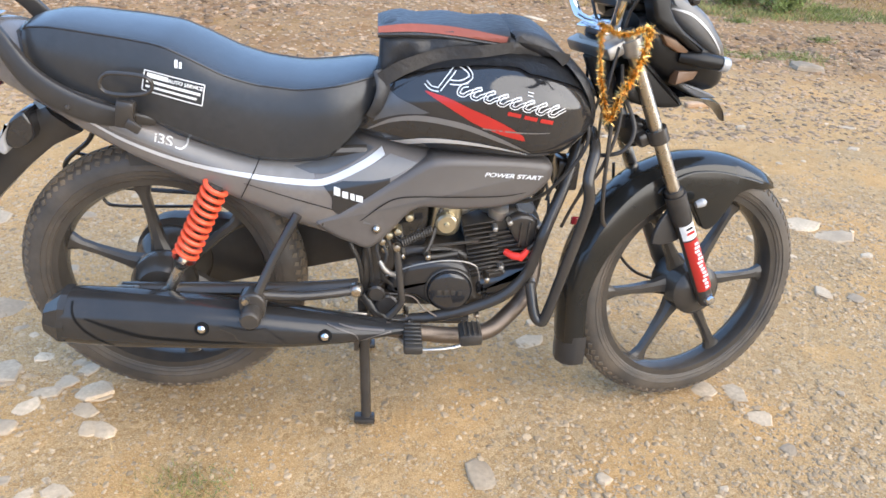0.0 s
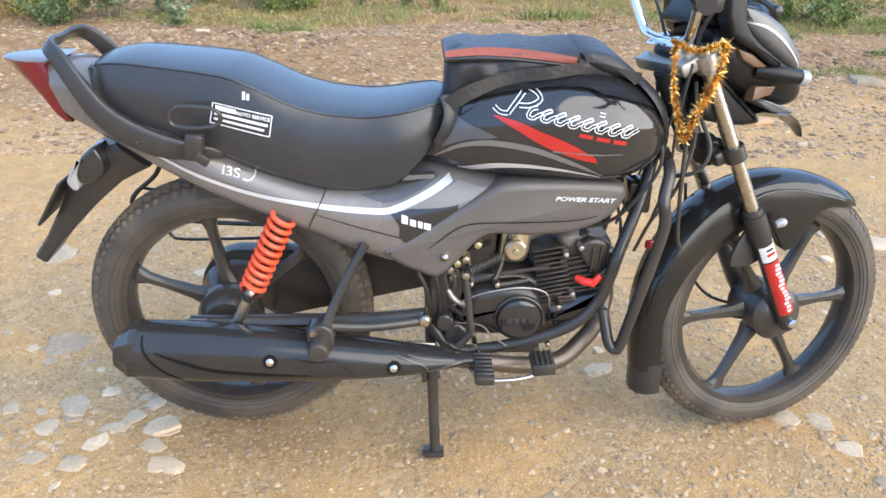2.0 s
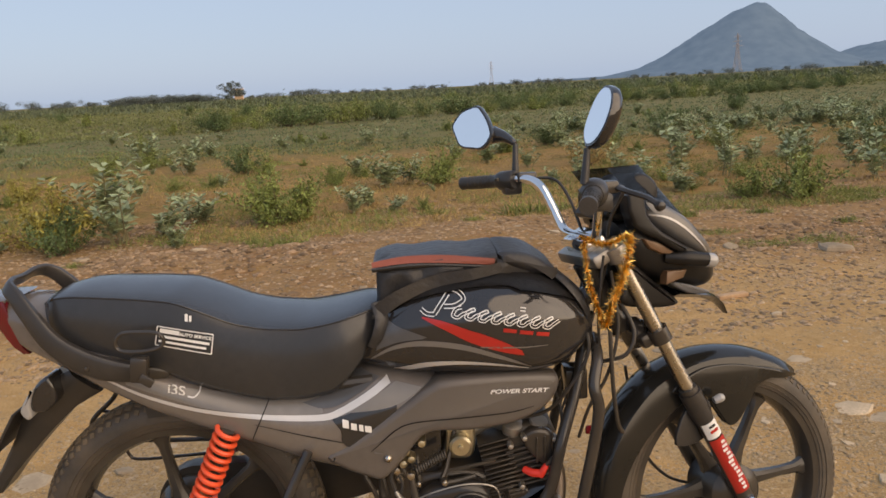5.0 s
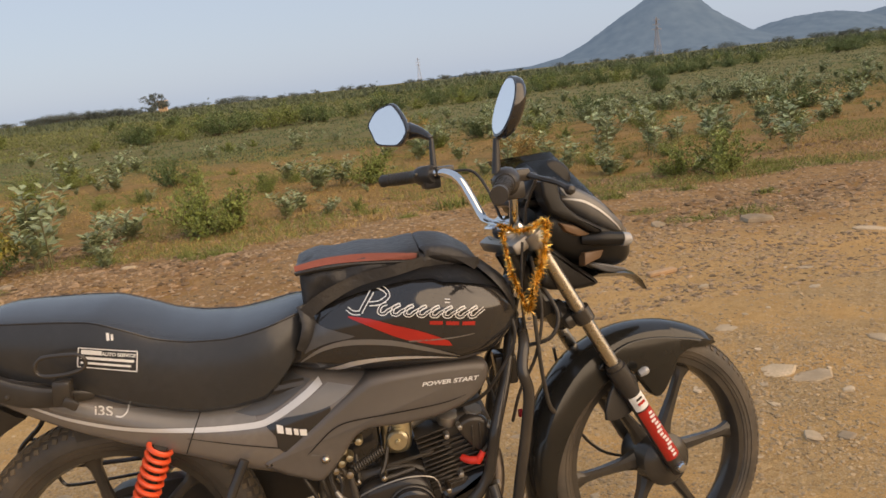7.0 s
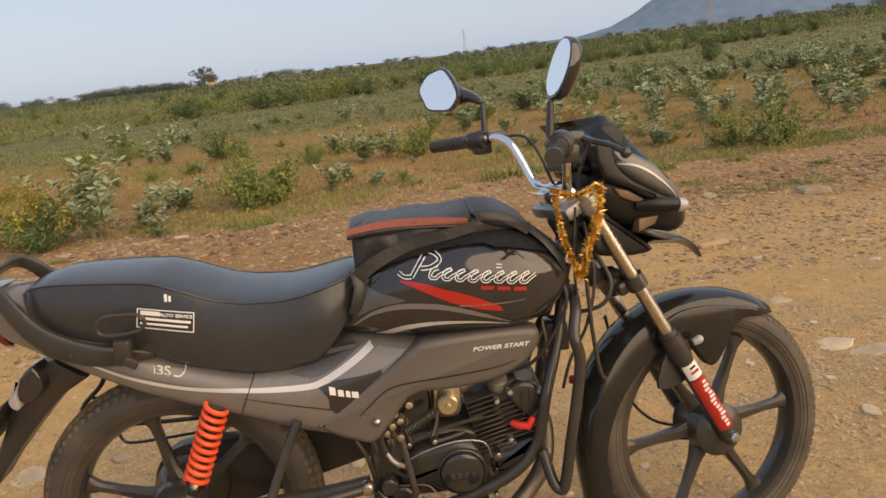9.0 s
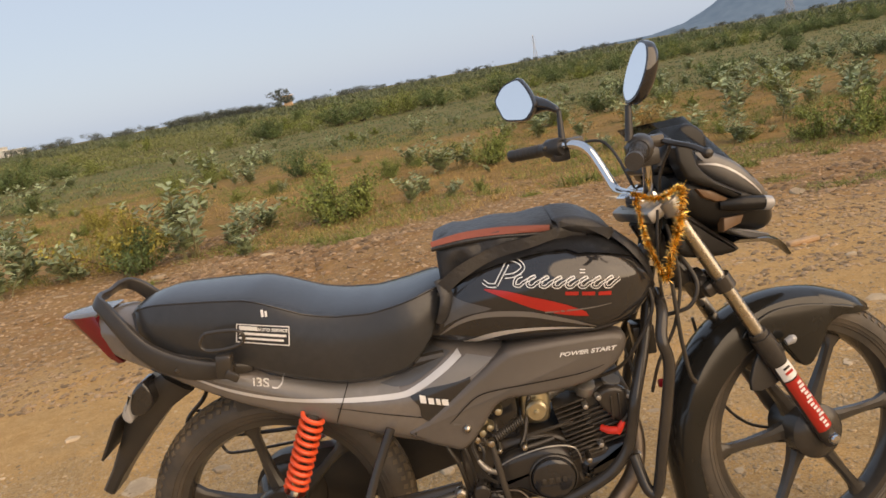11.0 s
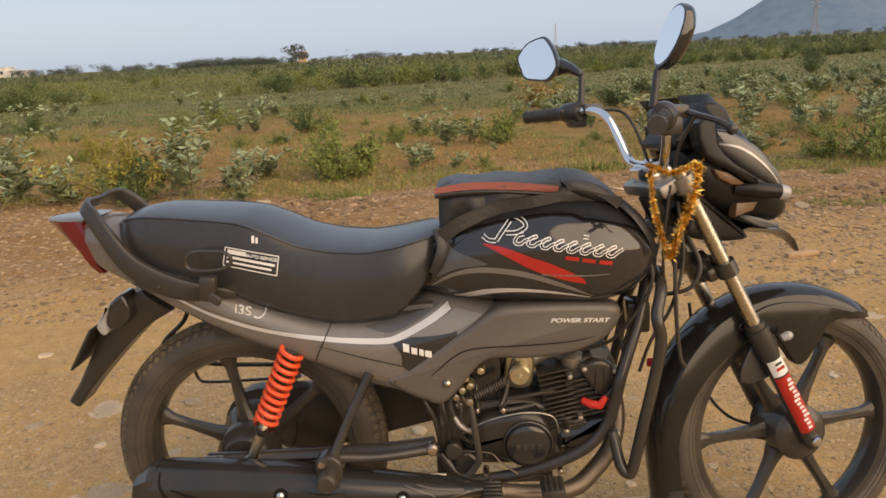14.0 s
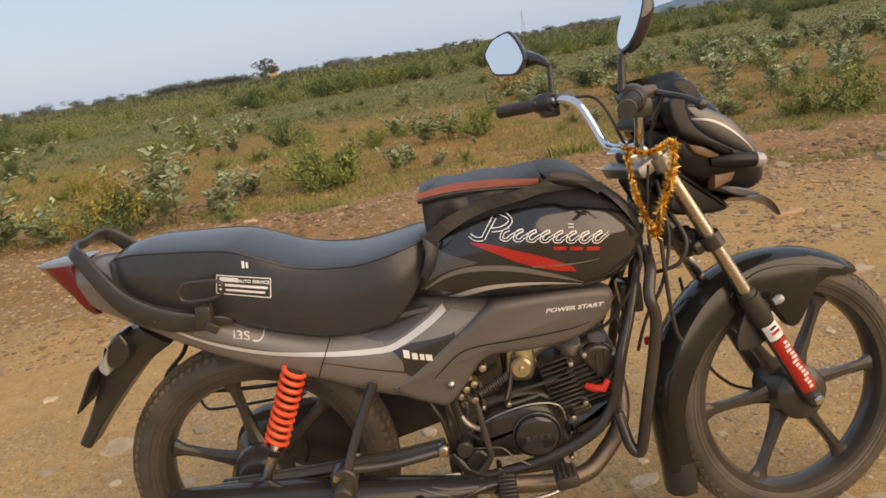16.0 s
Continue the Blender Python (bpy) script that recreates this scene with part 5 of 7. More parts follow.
for s in (-1, 1):
    part("cradle_tube", sweep([(0.935, s * 0.02, 0.76), (0.9, s * 0.07, 0.62), (0.852, s * 0.12, 0.5), (0.837, s * 0.125, 0.439), (0.819, s * 0.125, 0.38), (0.778, s * 0.128, 0.331), (0.716, s * 0.13, 0.298), (0.652, s * 0.13, 0.276), (0.573, s * 0.13, 0.26), (0.5, s * 0.13, 0.26), (0.45, s * 0.12, 0.32)], 0.0135, seg=12), "frame", bike, "black lower cradle tube")
    part("leg_guard", sweep([(0.945, s * 0.03, 0.70), (0.93, s * 0.13, 0.69), (0.912, s * 0.175, 0.645), (0.92, s * 0.18, 0.59), (0.906, s * 0.18, 0.5), (0.886, s * 0.18, 0.405), (0.866, s * 0.178, 0.305), (0.855, s * 0.175, 0.288), (0.841, s * 0.165, 0.305), (0.828, s * 0.14, 0.37)], 0.0125, seg=12, n=8), "frame", bike, "black tubular leg guard")
    part("subframe_strut", sweep([(0.31, s * 0.165, 0.535), (0.26, s * 0.19, 0.44), (0.222, s * 0.215, 0.355)], 0.0105, seg=10), "frame", bike)
    part("subframe_rail", sweep([(0.45, s * 0.1, 0.66), (0.2, s * 0.11, 0.66), (-0.15, s * 0.08, 0.73)], 0.012, seg=8), "frame", bike)
    peg = part("pillion_peg", sweep([(0.216, s * 0.205, 0.33), (0.216, s * 0.22, 0.33), (0.216, s * 0.255, 0.33), (0.216, s * 0.264, 0.33)], [0.018, 0.023, 0.022, 0.017], seg=18), "rubber", bike, "folded rubber pillion footrest")
    part("peg_bracket", puff([(0.192, 0.366), (0.222, 0.376), (0.242, 0.362), (0.246, 0.335), (0.235, 0.312), (0.2, 0.31), (0.19, 0.335)], s * 0.19, s * 0.228, 0.006, 3), "frame", peg)
    part("peg_bolt", lathe([(0.008, -0.006), (0.009, 0.006)], (0.205, s * 0.23, 0.36), seg=8), "steel", peg)
part("peg_link", sweep([(0.222, -0.2, 0.36), (0.32, -0.19, 0.352), (0.43, -0.17, 0.356)], 0.011, seg=10), "frame", bike)

# centre stand
for s in (-1, 1):
    leg = part("centre_stand_leg", sweep([(0.45, s * 0.1, 0.29), (0.458, s * 0.13, 0.15), (0.466, s * 0.155, -0.01)], 0.0125, seg=12), "frame", bike, "black centre stand leg")
    part("stand_foot", box((0.462, s * 0.158, -0.013), (0.05, 0.035, 0.014), 0.005), "frame", leg)
part("stand_cross_bar", sweep([(0.453, -0.112, 0.2), (0.453, 0.112, 0.2)], 0.009, seg=8), "frame", bike)
part("stand_tang", box((0.438, -0.13, 0.215), (0.012, 0.014, 0.09), 0.003), "frame", bike)

# engine
eng = part("crankcase", puff([(0.46, 0.29), (0.5, 0.27), (0.6, 0.262), (0.72, 0.268), (0.78, 0.3), (0.79, 0.36), (0.74, 0.39), (0.68, 0.42), (0.58, 0.43), (0.5, 0.41), (0.465, 0.36)], 0.09, -0.085, 0.02, 5), "engine", bike, "black engine crankcase")
part("crankcase_cover", puff([(0.5, 0.335), (0.536, 0.396), (0.591, 0.413), (0.645, 0.417), (0.677, 0.404), (0.695, 0.378), (0.698, 0.335), (0.685, 0.302), (0.643, 0.281), (0.6, 0.29), (0.565, 0.312), (0.525, 0.315)], -0.08, -0.128, 0.024, 5), "satin", eng, "black clutch side cover")
part("clutch_bulge", lathe([(0.001, -0.147), (0.038, -0.146), (0.047, -0.142), (0.052, -0.132), (0.054, -0.11)], (0.645, 0, 0.342), seg=36), "gloss", eng)
part("clutch_rim", lathe([(0.052, -0.136), (0.055, -0.134), (0.056, -0.12), (0.052, -0.12)], (0.645, 0, 0.342), seg=36, closed=True), "rim", eng)
for k in range(4):
    part("brand_block", box((0.622 + 0.0155 * k, -0.1475, 0.342), (0.01, 0.002, 0.013), 0.001), "rim", eng)
part("cover_edge", sweep([(0.5, -0.118, 0.365), (0.56, -0.126, 0.398), (0.64, -0.128, 0.415), (0.7, -0.124, 0.402), (0.715, -0.12, 0.36)], 0.0018, seg=6), "alloy", eng)
part("lower_edge", sweep([(0.5, -0.126, 0.325), (0.56, -0.132, 0.322), (0.585, -0.14, 0.3), (0.62, -0.145, 0.276)], 0.002, seg=6), "exhaust", eng)
part("left_cover", lathe([(0.001, 0.13), (0.06, 0.128), (0.075, 0.11), (0.08, 0.08)], (0.64, 0, 0.335), seg=30), "engine", eng)
for x, z in ((0.592, 0.424), (0.73, 0.37), (0.735, 0.31), (0.715, 0.272), (0.51, 0.29), (0.535, 0.425), (0.55, 0.268)):
    part("case_bolt", lathe([(0.001, -0.138), (0.006, -0.136), (0.0075, -0.131), (0.0075, -0.1)], (x, 0, z), seg=8), "steel", eng)
# barrel and head with fins, leaning forwards
TILT_E = Matrix.Translation((0.775, 0, 0.433)) @ Matrix.Rotation(radians(-12), 4, "Y")
bar = part("barrel", box((-0.054, 0, 0.005), (0.07, 0.15, 0.13), 0.012), "fins", bike, "black finned engine barrel", TILT_E)
for k in range(13):
    part("fin", box((-0.056, 0, -0.064 + 0.0112 * k), (0.072, 0.2 - 0.003 * abs(k - 6), 0.0042), 0.0014, seg=1), "fins", bar, "", TILT_E)
head = part("cylinder_head", puff([(-0.03, -0.045), (0.06, -0.05), (0.08, -0.02), (0.085, 0.04), (0.07, 0.078), (0.02, 0.088), (-0.03, 0.075)], 0.08, -0.082, 0.014, 3), "fins", bike, "black finned cylinder head", TILT_E)
for k in range(8):
    part("fin", box((0.016 - 0.001 * k, 0, -0.046 + 0.0125 * k), (0.09, 0.184 + 0.006 * (k % 2), 0.005), 0.0015, seg=1), "fins", head, "", TILT_E)
part("head_cover", puff([(0.005, 0.062), (0.03, 0.0), (0.055, -0.012), (0.078, 0.0), (0.082, 0.04), (0.066, 0.072), (0.03, 0.082)], -0.07, -0.104, 0.01, 3), "engine", head, "ribbed head side cover", TILT_E)
for x in (0.032, 0.05, 0.067):
    part("rib", box((x, -0.105, 0.034), (0.005, 0.008, 0.06), 0.002, rot=(0, 14, 0)), "engine", head, "", TILT_E)
for x, z in ((0.076, 0.05), (-0.02, -0.04), (0.012, 0.07), (-0.022, 0.06)):
    part("head_nut", lathe([(0.001, -0.114), (0.006, -0.112), (0.0075, -0.09)], (x, 0, z), seg=6), "alloy", head, "", TILT_E)
part("front_case", puff([(0.7, 0.3), (0.725, 0.283), (0.77, 0.29), (0.82, 0.32), (0.852, 0.37), (0.835, 0.392), (0.76, 0.366), (0.705, 0.352)], 0.07, -0.09, 0.032, 4), "gloss", eng, "gloss black lower front case")
for x, z in ((0.832, 0.372), (0.846, 0.34)):
    part("case_bolt", lathe([(0.001, -0.1), (0.008, -0.097), (0.009, -0.08)], (x, 0, z), seg=8), "alloy", eng)
plug = part("spark_plug_cap", sweep([(0.77, -0.1, 0.427), (0.785, -0.112, 0.424), (0.803, -0.118, 0.424)], [0.0075, 0.009, 0.009], seg=12), "redplug", bike, "red spark plug cap")
part("cap_arm", sweep([(0.802, -0.118, 0.419), (0.81, -0.12, 0.432), (0.817, -0.12, 0.444)], [0.0085, 0.008, 0.006], seg=12), "redplug", plug)
part("plug_lead", sweep([(0.816, -0.12, 0.444), (0.845, -0.115, 0.48), (0.86, -0.08, 0.54), (0.85, -0.04, 0.6)], 0.0035, seg=8), "rubber", plug)

# carburettor, intake and controls
carb = part("carburettor", puff([(0.6, 0.455), (0.655, 0.45), (0.668, 0.5), (0.655, 0.55), (0.61, 0.55), (0.6, 0.5)], 0.02, -0.075, 0.012, 4), "brass", bike, "zinc-gold carburettor")
part("diaphragm_cap", lathe([(0.001, -0.107), (0.006, -0.106), (0.007, -0.1), (0.02, -0.1), (0.025, -0.096), (0.026, -0.085), (0.02, -0.07)], (0.632, 0, 0.489), seg=28), "brass", carb, "round gold disc with a centre bolt")
part("intake", sweep([(0.66, -0.03, 0.5), (0.71, -0.03, 0.52), (0.745, -0.03, 0.5)], 0.02, seg=12), "alloy", carb)
part("valve_cap", lathe([(0.022, 0.0), (0.024, 0.006), (0.024, 0.026), (0.014, 0.032)], (0.75, -0.06, 0.498), axis=(0.1, -0.25, 1), seg=16), "alloy", head, "bare aluminium valve cap")
part("valve_cap", lathe([(0.022, 0.0), (0.024, 0.006), (0.02, 0.024)], (0.807, -0.062, 0.505), axis=(0.2, -0.3, 1), seg=16), "alloy", head)
part("airbox", box((0.53, 0.0, 0.5), (0.13, 0.17, 0.16), 0.02), "gloss", bike, "gloss black air box")
part("tool_box", box((0.42, 0.03, 0.55), (0.1, 0.16, 0.12), 0.02), "matte", bike)
part("battery_case", box((0.44, 0.02, 0.45), (0.05, 0.12, 0.1), 0.01), "matte", bike)
pts = []
a, b = Vector((0.53, -0.138, 0.46)), Vector((0.598, -0.12, 0.488))
d = (b - a).normalized()
e1 = d.cross(Vector((0, 1, 0))).normalized()
for k in range(13 * 10 + 1):
    q = 2 * math.pi * k / 10
    pts.append(a + (b - a) * (k / 130) + 0.0085 * (math.cos(q) * e1 + math.sin(q) * Vector((0, 1, 0))))
part("pedal_spring", sweep(pts, 0.0026, seg=6, straight=True), "rubber", bike, "dark coil return spring")
kick = part("kick_lever", sweep([(0.52, -0.15, 0.462), (0.527, -0.16, 0.41), (0.533, -0.168, 0.36), (0.535, -0.168, 0.325), (0.51, -0.165, 0.288)], [0.007, 0.008, 0.008, 0.008, 0.01], seg=10), "frame", bike, "black kick start lever")
part("lever_nut", lathe([(0.001, -0.165), (0.008, -0.163), (0.01, -0.15)], (0.521, 0, 0.46), seg=8), "steel", kick)
part("brake_switch", sweep([(0.485, -0.14, 0.416), (0.5, -0.145, 0.395), (0.527, -0.145, 0.378)], [0.005, 0.007, 0.005], seg=10), "alloy", bike, "grey brake light switch")
part("switch_lead", sweep([(0.485, -0.14, 0.416), (0.478, -0.13, 0.45), (0.5, -0.12, 0.48)], 0.004, seg=6), "rubber", bike)
for x, z in ((0.512, 0.498), (0.523, 0.48), (0.49, 0.455), (0.505, 0.47), (0.547, 0.515), (0.496, 0.435)):
    part("bracket_bolt", lathe([(0.001, -0.128), (0.008, -0.126), (0.01, -0.12), (0.01, -0.1)], (x, 0, z), seg=8), "brass" if x > 0.5 else "steel", bike)
for k, pts in enumerate((
    [(0.44, -0.1, 0.5), (0.46, -0.13, 0.44), (0.47, -0.12, 0.36), (0.46, -0.12, 0.3)],
    [(0.4, -0.09, 0.5), (0.42, -0.12, 0.45), (0.44, -0.12, 0.4), (0.45, -0.11, 0.33)],
    [(0.47, -0.1, 0.47), (0.5, -0.13, 0.43), (0.49, -0.135, 0.38), (0.52, -0.12, 0.34)],
    [(0.63, -0.06, 0.55), (0.6, -0.1, 0.45), (0.59, -0.12, 0.42), (0.66, -0.11, 0.425)],
    [(0.72, -0.07, 0.44), (0.69, -0.1, 0.45), (0.6, -0.11, 0.44)],
)):
    part("wiring", sweep(pts, 0.004 + 0.0015 * (k % 2), seg=7), "rubber", bike)
part("rear_engine_mount", puff([(0.45, 0.44), (0.5, 0.46), (0.52, 0.4), (0.5, 0.33), (0.47, 0.27), (0.44, 0.28), (0.445, 0.36)], -0.06, -0.112, 0.008, 4), "engine", bike)
part("pivot_boss", lathe([(0.022, -0.14), (0.026, -0.136), (0.026, -0.08)], (0.505, 0, 0.3), seg=18), "engine", bike)
part("pivot_boss", lathe([(0.016, -0.15), (0.02, -0.146), (0.02, -0.08)], (0.48, 0, 0.335), seg=18), "engine", bike)

# rider's footrest and brake pedal
for s in (-1, 1):
    peg = part("footrest", box((0.562, s * 0.222, 0.268), (0.042, 0.1, 0.022), 0.006), "rubber", bike, "ribbed black rubber footrest")
    for k in range(6):
        part("rib", box((0.562, s * (0.185 + 0.015 * k), 0.281), (0.038, 0.007, 0.006), 0.002, seg=1), "rubber", peg)
    part("peg_stem", sweep([(0.56, s * 0.11, 0.25), (0.562, s * 0.18, 0.266)], 0.01, seg=8), "frame", peg)
pedal = part("brake_pedal", sweep([(0.53, -0.19, 0.255), (0.56, -0.235, 0.25), (0.61, -0.242, 0.252), (0.66, -0.238, 0.258), (0.69, -0.23, 0.27)], 0.005, seg=10), "steel", bike, "chromed brake pedal arm")
tread = part("pedal_pad", box((0.69, -0.215, 0.278), (0.05, 0.06, 0.028), 0.005, rot=(0, -6, 0)), "rubber", pedal, "ribbed rubber pedal pad")
for k in range(4):
    part("rib", box((0.674 + 0.011 * k, -0.215, 0.293), (0.004, 0.056, 0.006), 0.001, seg=1), "rubber", tread)
part("peg_bar", sweep([(0.565, -0.1, 0.243), (0.7, -0.1, 0.243)], 0.012, seg=8), "frame", bike)

# ---- front end, built straight ahead and turned on the steering head ----
part("head_tube", sweep([PIVOT + UP * 0.48, PIVOT + UP * 0.66], 0.028, seg=16, straight=True), "frame", bike)
for s in (-1, 1):
    o = Vector((0, s * 0.088, 0))
    tube = part("fork_tube", sweep([AXLE + o + UP * 0.26, AXLE + o + UP * 0.70], 0.0155, seg=20, straight=True), "steel", bike, "bright steel fork tube", TURN)
    low = part("fork_slider", sweep([AXLE + o - UP * 0.018, AXLE + o + UP * 0.0, AXLE + o + UP * 0.22, AXLE + o + UP * 0.235, AXLE + o + UP * 0.3], [0.017, 0.0195, 0.0205, 0.0235, 0.025], seg=20, straight=True), "matte", bike, "black fork slider", TURN)
    part("dust_seal", sweep([AXLE + o + UP * 0.298, AXLE + o + UP * 0.312], 0.021, seg=18, straight=True), "rubber", low, "", TURN)
    part("axle_cap", lathe([(0.001, s * 0.03), (0.009, s * 0.029), (0.0135, s * 0.022), (0.0135, 0)], AXLE + o, seg=10), "chrome", low, "", TURN)
    wrap = []
    for k in range(9):
        a = radians(-150 + 120 * k / 8) if s < 0 else radians(30 + 120 * k / 8)
        wrap.append(FWD * math.cos(a) * 0.0218 + Vector((0, math.sin(a) * 0.0218, 0)))
    for h0, h1, mat in ((0.03, 0.178, "redgraphic"), (0.182, 0.222, "white")):
        bm = bmesh.new()
        rows = [[bm.verts.new(AXLE + o + UP * h + w) for w in wrap] for h in (h0, (h0 + h1) / 2, h1)]
        for r0, r1 in zip(rows, rows[1:]):
            for i in range(8):
                bm.faces.new((r0[i], r0[i + 1], r1[i + 1], r1[i]))
        st = part("fork_sticker", bm, mat, low, "red and white fork sticker", TURN)
    if s < 0:
        rs = random.Random(4)
        for k in range(13):
            h = 0.04 + 0.0105 * k
            w1 = AXLE + o + UP * h + FWD * 0.003 + Vector((0, -0.0218, 0))
            part("sticker_bar", box(w1 + FWD * rs.uniform(-0.002, 0.004), (rs.uniform(0.009, 0.014), 0.0016, 0.006), 0, rot=(0, -26.5, 0)), "white", low, "", TURN)
        part("sticker_bar", box(AXLE + o + UP * 0.2 + Vector((0, -0.0222, 0)), (0.02, 0.0016, 0.006), 0, rot=(0, -26.5, 0)), "redgraphic", low, "", TURN)
        part("sticker_bar", box(AXLE + o + UP * 0.212 + Vector((0, -0.0222, 0)), (0.016, 0.0016, 0.005), 0, rot=(0, -26.5, 0)), "frame", low, "", TURN)
    for h, r_ in ((0.455, 0.0235), (0.665, 0.024)):
        part("yoke_clamp", sweep([AXLE + o + UP * (h - 0.016), AXLE + o + UP * (h + 0.016)], r_, seg=18, straight=True), "frame" if h < 0.5 else "alloy", bike, "", TURN)
part("lower_yoke", box(AXLE + UP * 0.455 - FWD * 0.012, (0.06, 0.17, 0.032), 0.008, rot=(0, -26.5, 0)), "frame", bike, "", TURN)
part("top_yoke", box(AXLE + UP * 0.672 - FWD * 0.02, (0.075, 0.19, 0.03), 0.008, rot=(0, -26.5, 0)), "alloy", bike, "bare alloy top yoke", TURN)
part("bar_clamp", box(AXLE + UP * 0.698 - FWD * 0.015, (0.06, 0.11, 0.045), 0.01, rot=(0, -26.5, 0)), "chrome", bike, "", TURN)

# front mudguard: round the wheel, with a long rear flap
def guard_ring(a, r, w, deep, t=0.004):
    ux, uz = math.cos(radians(a)), math.sin(radians(a))
    prof = [(-w, -deep), (-w * 1.02, -deep * 0.5), (-w * 0.93, -0.012), (-w * 0.6, 0.002), (0, 0.008), (w * 0.6, 0.002), (w * 0.93, -0.012), (w * 1.02, -deep * 0.5), (w, -deep)]
    inner = [(y * (1 - t / w), o - (t if abs(y) < w * 0.95 else 0)) for y, o in prof[::-1]]
    return [(AXLE.x + (r + o) * ux, y, AXLE.z + (r + o) * uz) for y, o in prof + inner]


rings = [guard_ring(a, lerp_table([(52, 0.326), (72, 0.329), (88, 0.335), (108, 0.345), (125, 0.353), (150, 0.352), (180, 0.347)], a)[0], lerp_table([(52, 0.028), (60, 0.05), (80, 0.062), (150, 0.06), (180, 0.05)], a)[0], lerp_table([(52, 0.012), (62, 0.04), (90, 0.075), (130, 0.08), (160, 0.06), (180, 0.045)], a)[0]) for a in range(52, 181, 4)]
last = rings[-1]
rings += [[(x + 0.01 * f, y * (1 - 0.1 * f), z - 0.12 * f) for x, y, z in last] for f in (0.25, 0.5, 0.75, 1.0)]
fg = part("front_mudguard", loft(rings), "fender", bike, "dark satin front mudguard", TURN)
part("mud_flap", loft([[(x + 0.002, y * k, z - d) for x, y, z in rings[-1]] for d, k in ((-0.02, 1.06), (0.0, 1.07), (0.035, 1.05), (0.055, 1.0), (0.06, 0.85))]), "matte", fg, "black mud flap extension", TURN)
for s in (-1, 1):
    part("guard_skirt", puff([(1.1, 0.56), (1.169, 0.602), (1.25, 0.606), (1.33, 0.59), (1.395, 0.568), (1.33, 0.548), (1.303, 0.51), (1.27, 0.468), (1.243, 0.464), (1.217, 0.5), (1.185, 0.54)], s * 0.045, s * 0.0668, 0.004, 4), "fender", fg, "", TURN)
    part("guard_stay", puff([(1.1, 0.44), (1.13, 0.52), (1.19, 0.53), (1.18, 0.45)], s * 0.066, s * 0.075, 0.003, 3), "matte", fg, "", TURN)
    part("reflex_bolt", sweep([(1.19, s * 0.09, 0.535), (1.205, s * 0.092, 0.54), (1.213, s * 0.092, 0.543)], [0.008, 0.011, 0.007], seg=12), "lens", fg, "", TURN)
part("speedo_cable", sweep([AXLE + Vector((0.0, 0.07, -0.03)), AXLE + Vector((-0.09, 0.1, 0.0)), AXLE + Vector((-0.16, 0.1, 0.1)), AXLE + Vector((-0.2, 0.08, 0.3))], 0.004, seg=8), "rubber", bike, "", TURN)

# handlebar; its far end sits a little higher
BAR = TURN @ Matrix.Translation((0.85, 0, 1.02)) @ Matrix.Rotation(radians(3.8), 4, "X") @ Matrix.Translation((-0.85, 0, -1.02))
half = [(0.928, 0.0, 0.925), (0.928, 0.045, 0.925), (0.926, 0.085, 0.935), (0.915, 0.12, 0.985), (0.9, 0.15, 1.03), (0.878, 0.19, 1.047), (0.84, 0.25, 1.042), (0.775, 0.36, 1.034)]
part("handlebar", sweep([(x, -y, z) for x, y, z in half[::-1]] + half[1:], 0.011, seg=14, n=6), "chrome", bike, "chromed tubular handlebar", BAR)
gd = (Vector(half[-1]) - Vector(half[-2])).normalized()
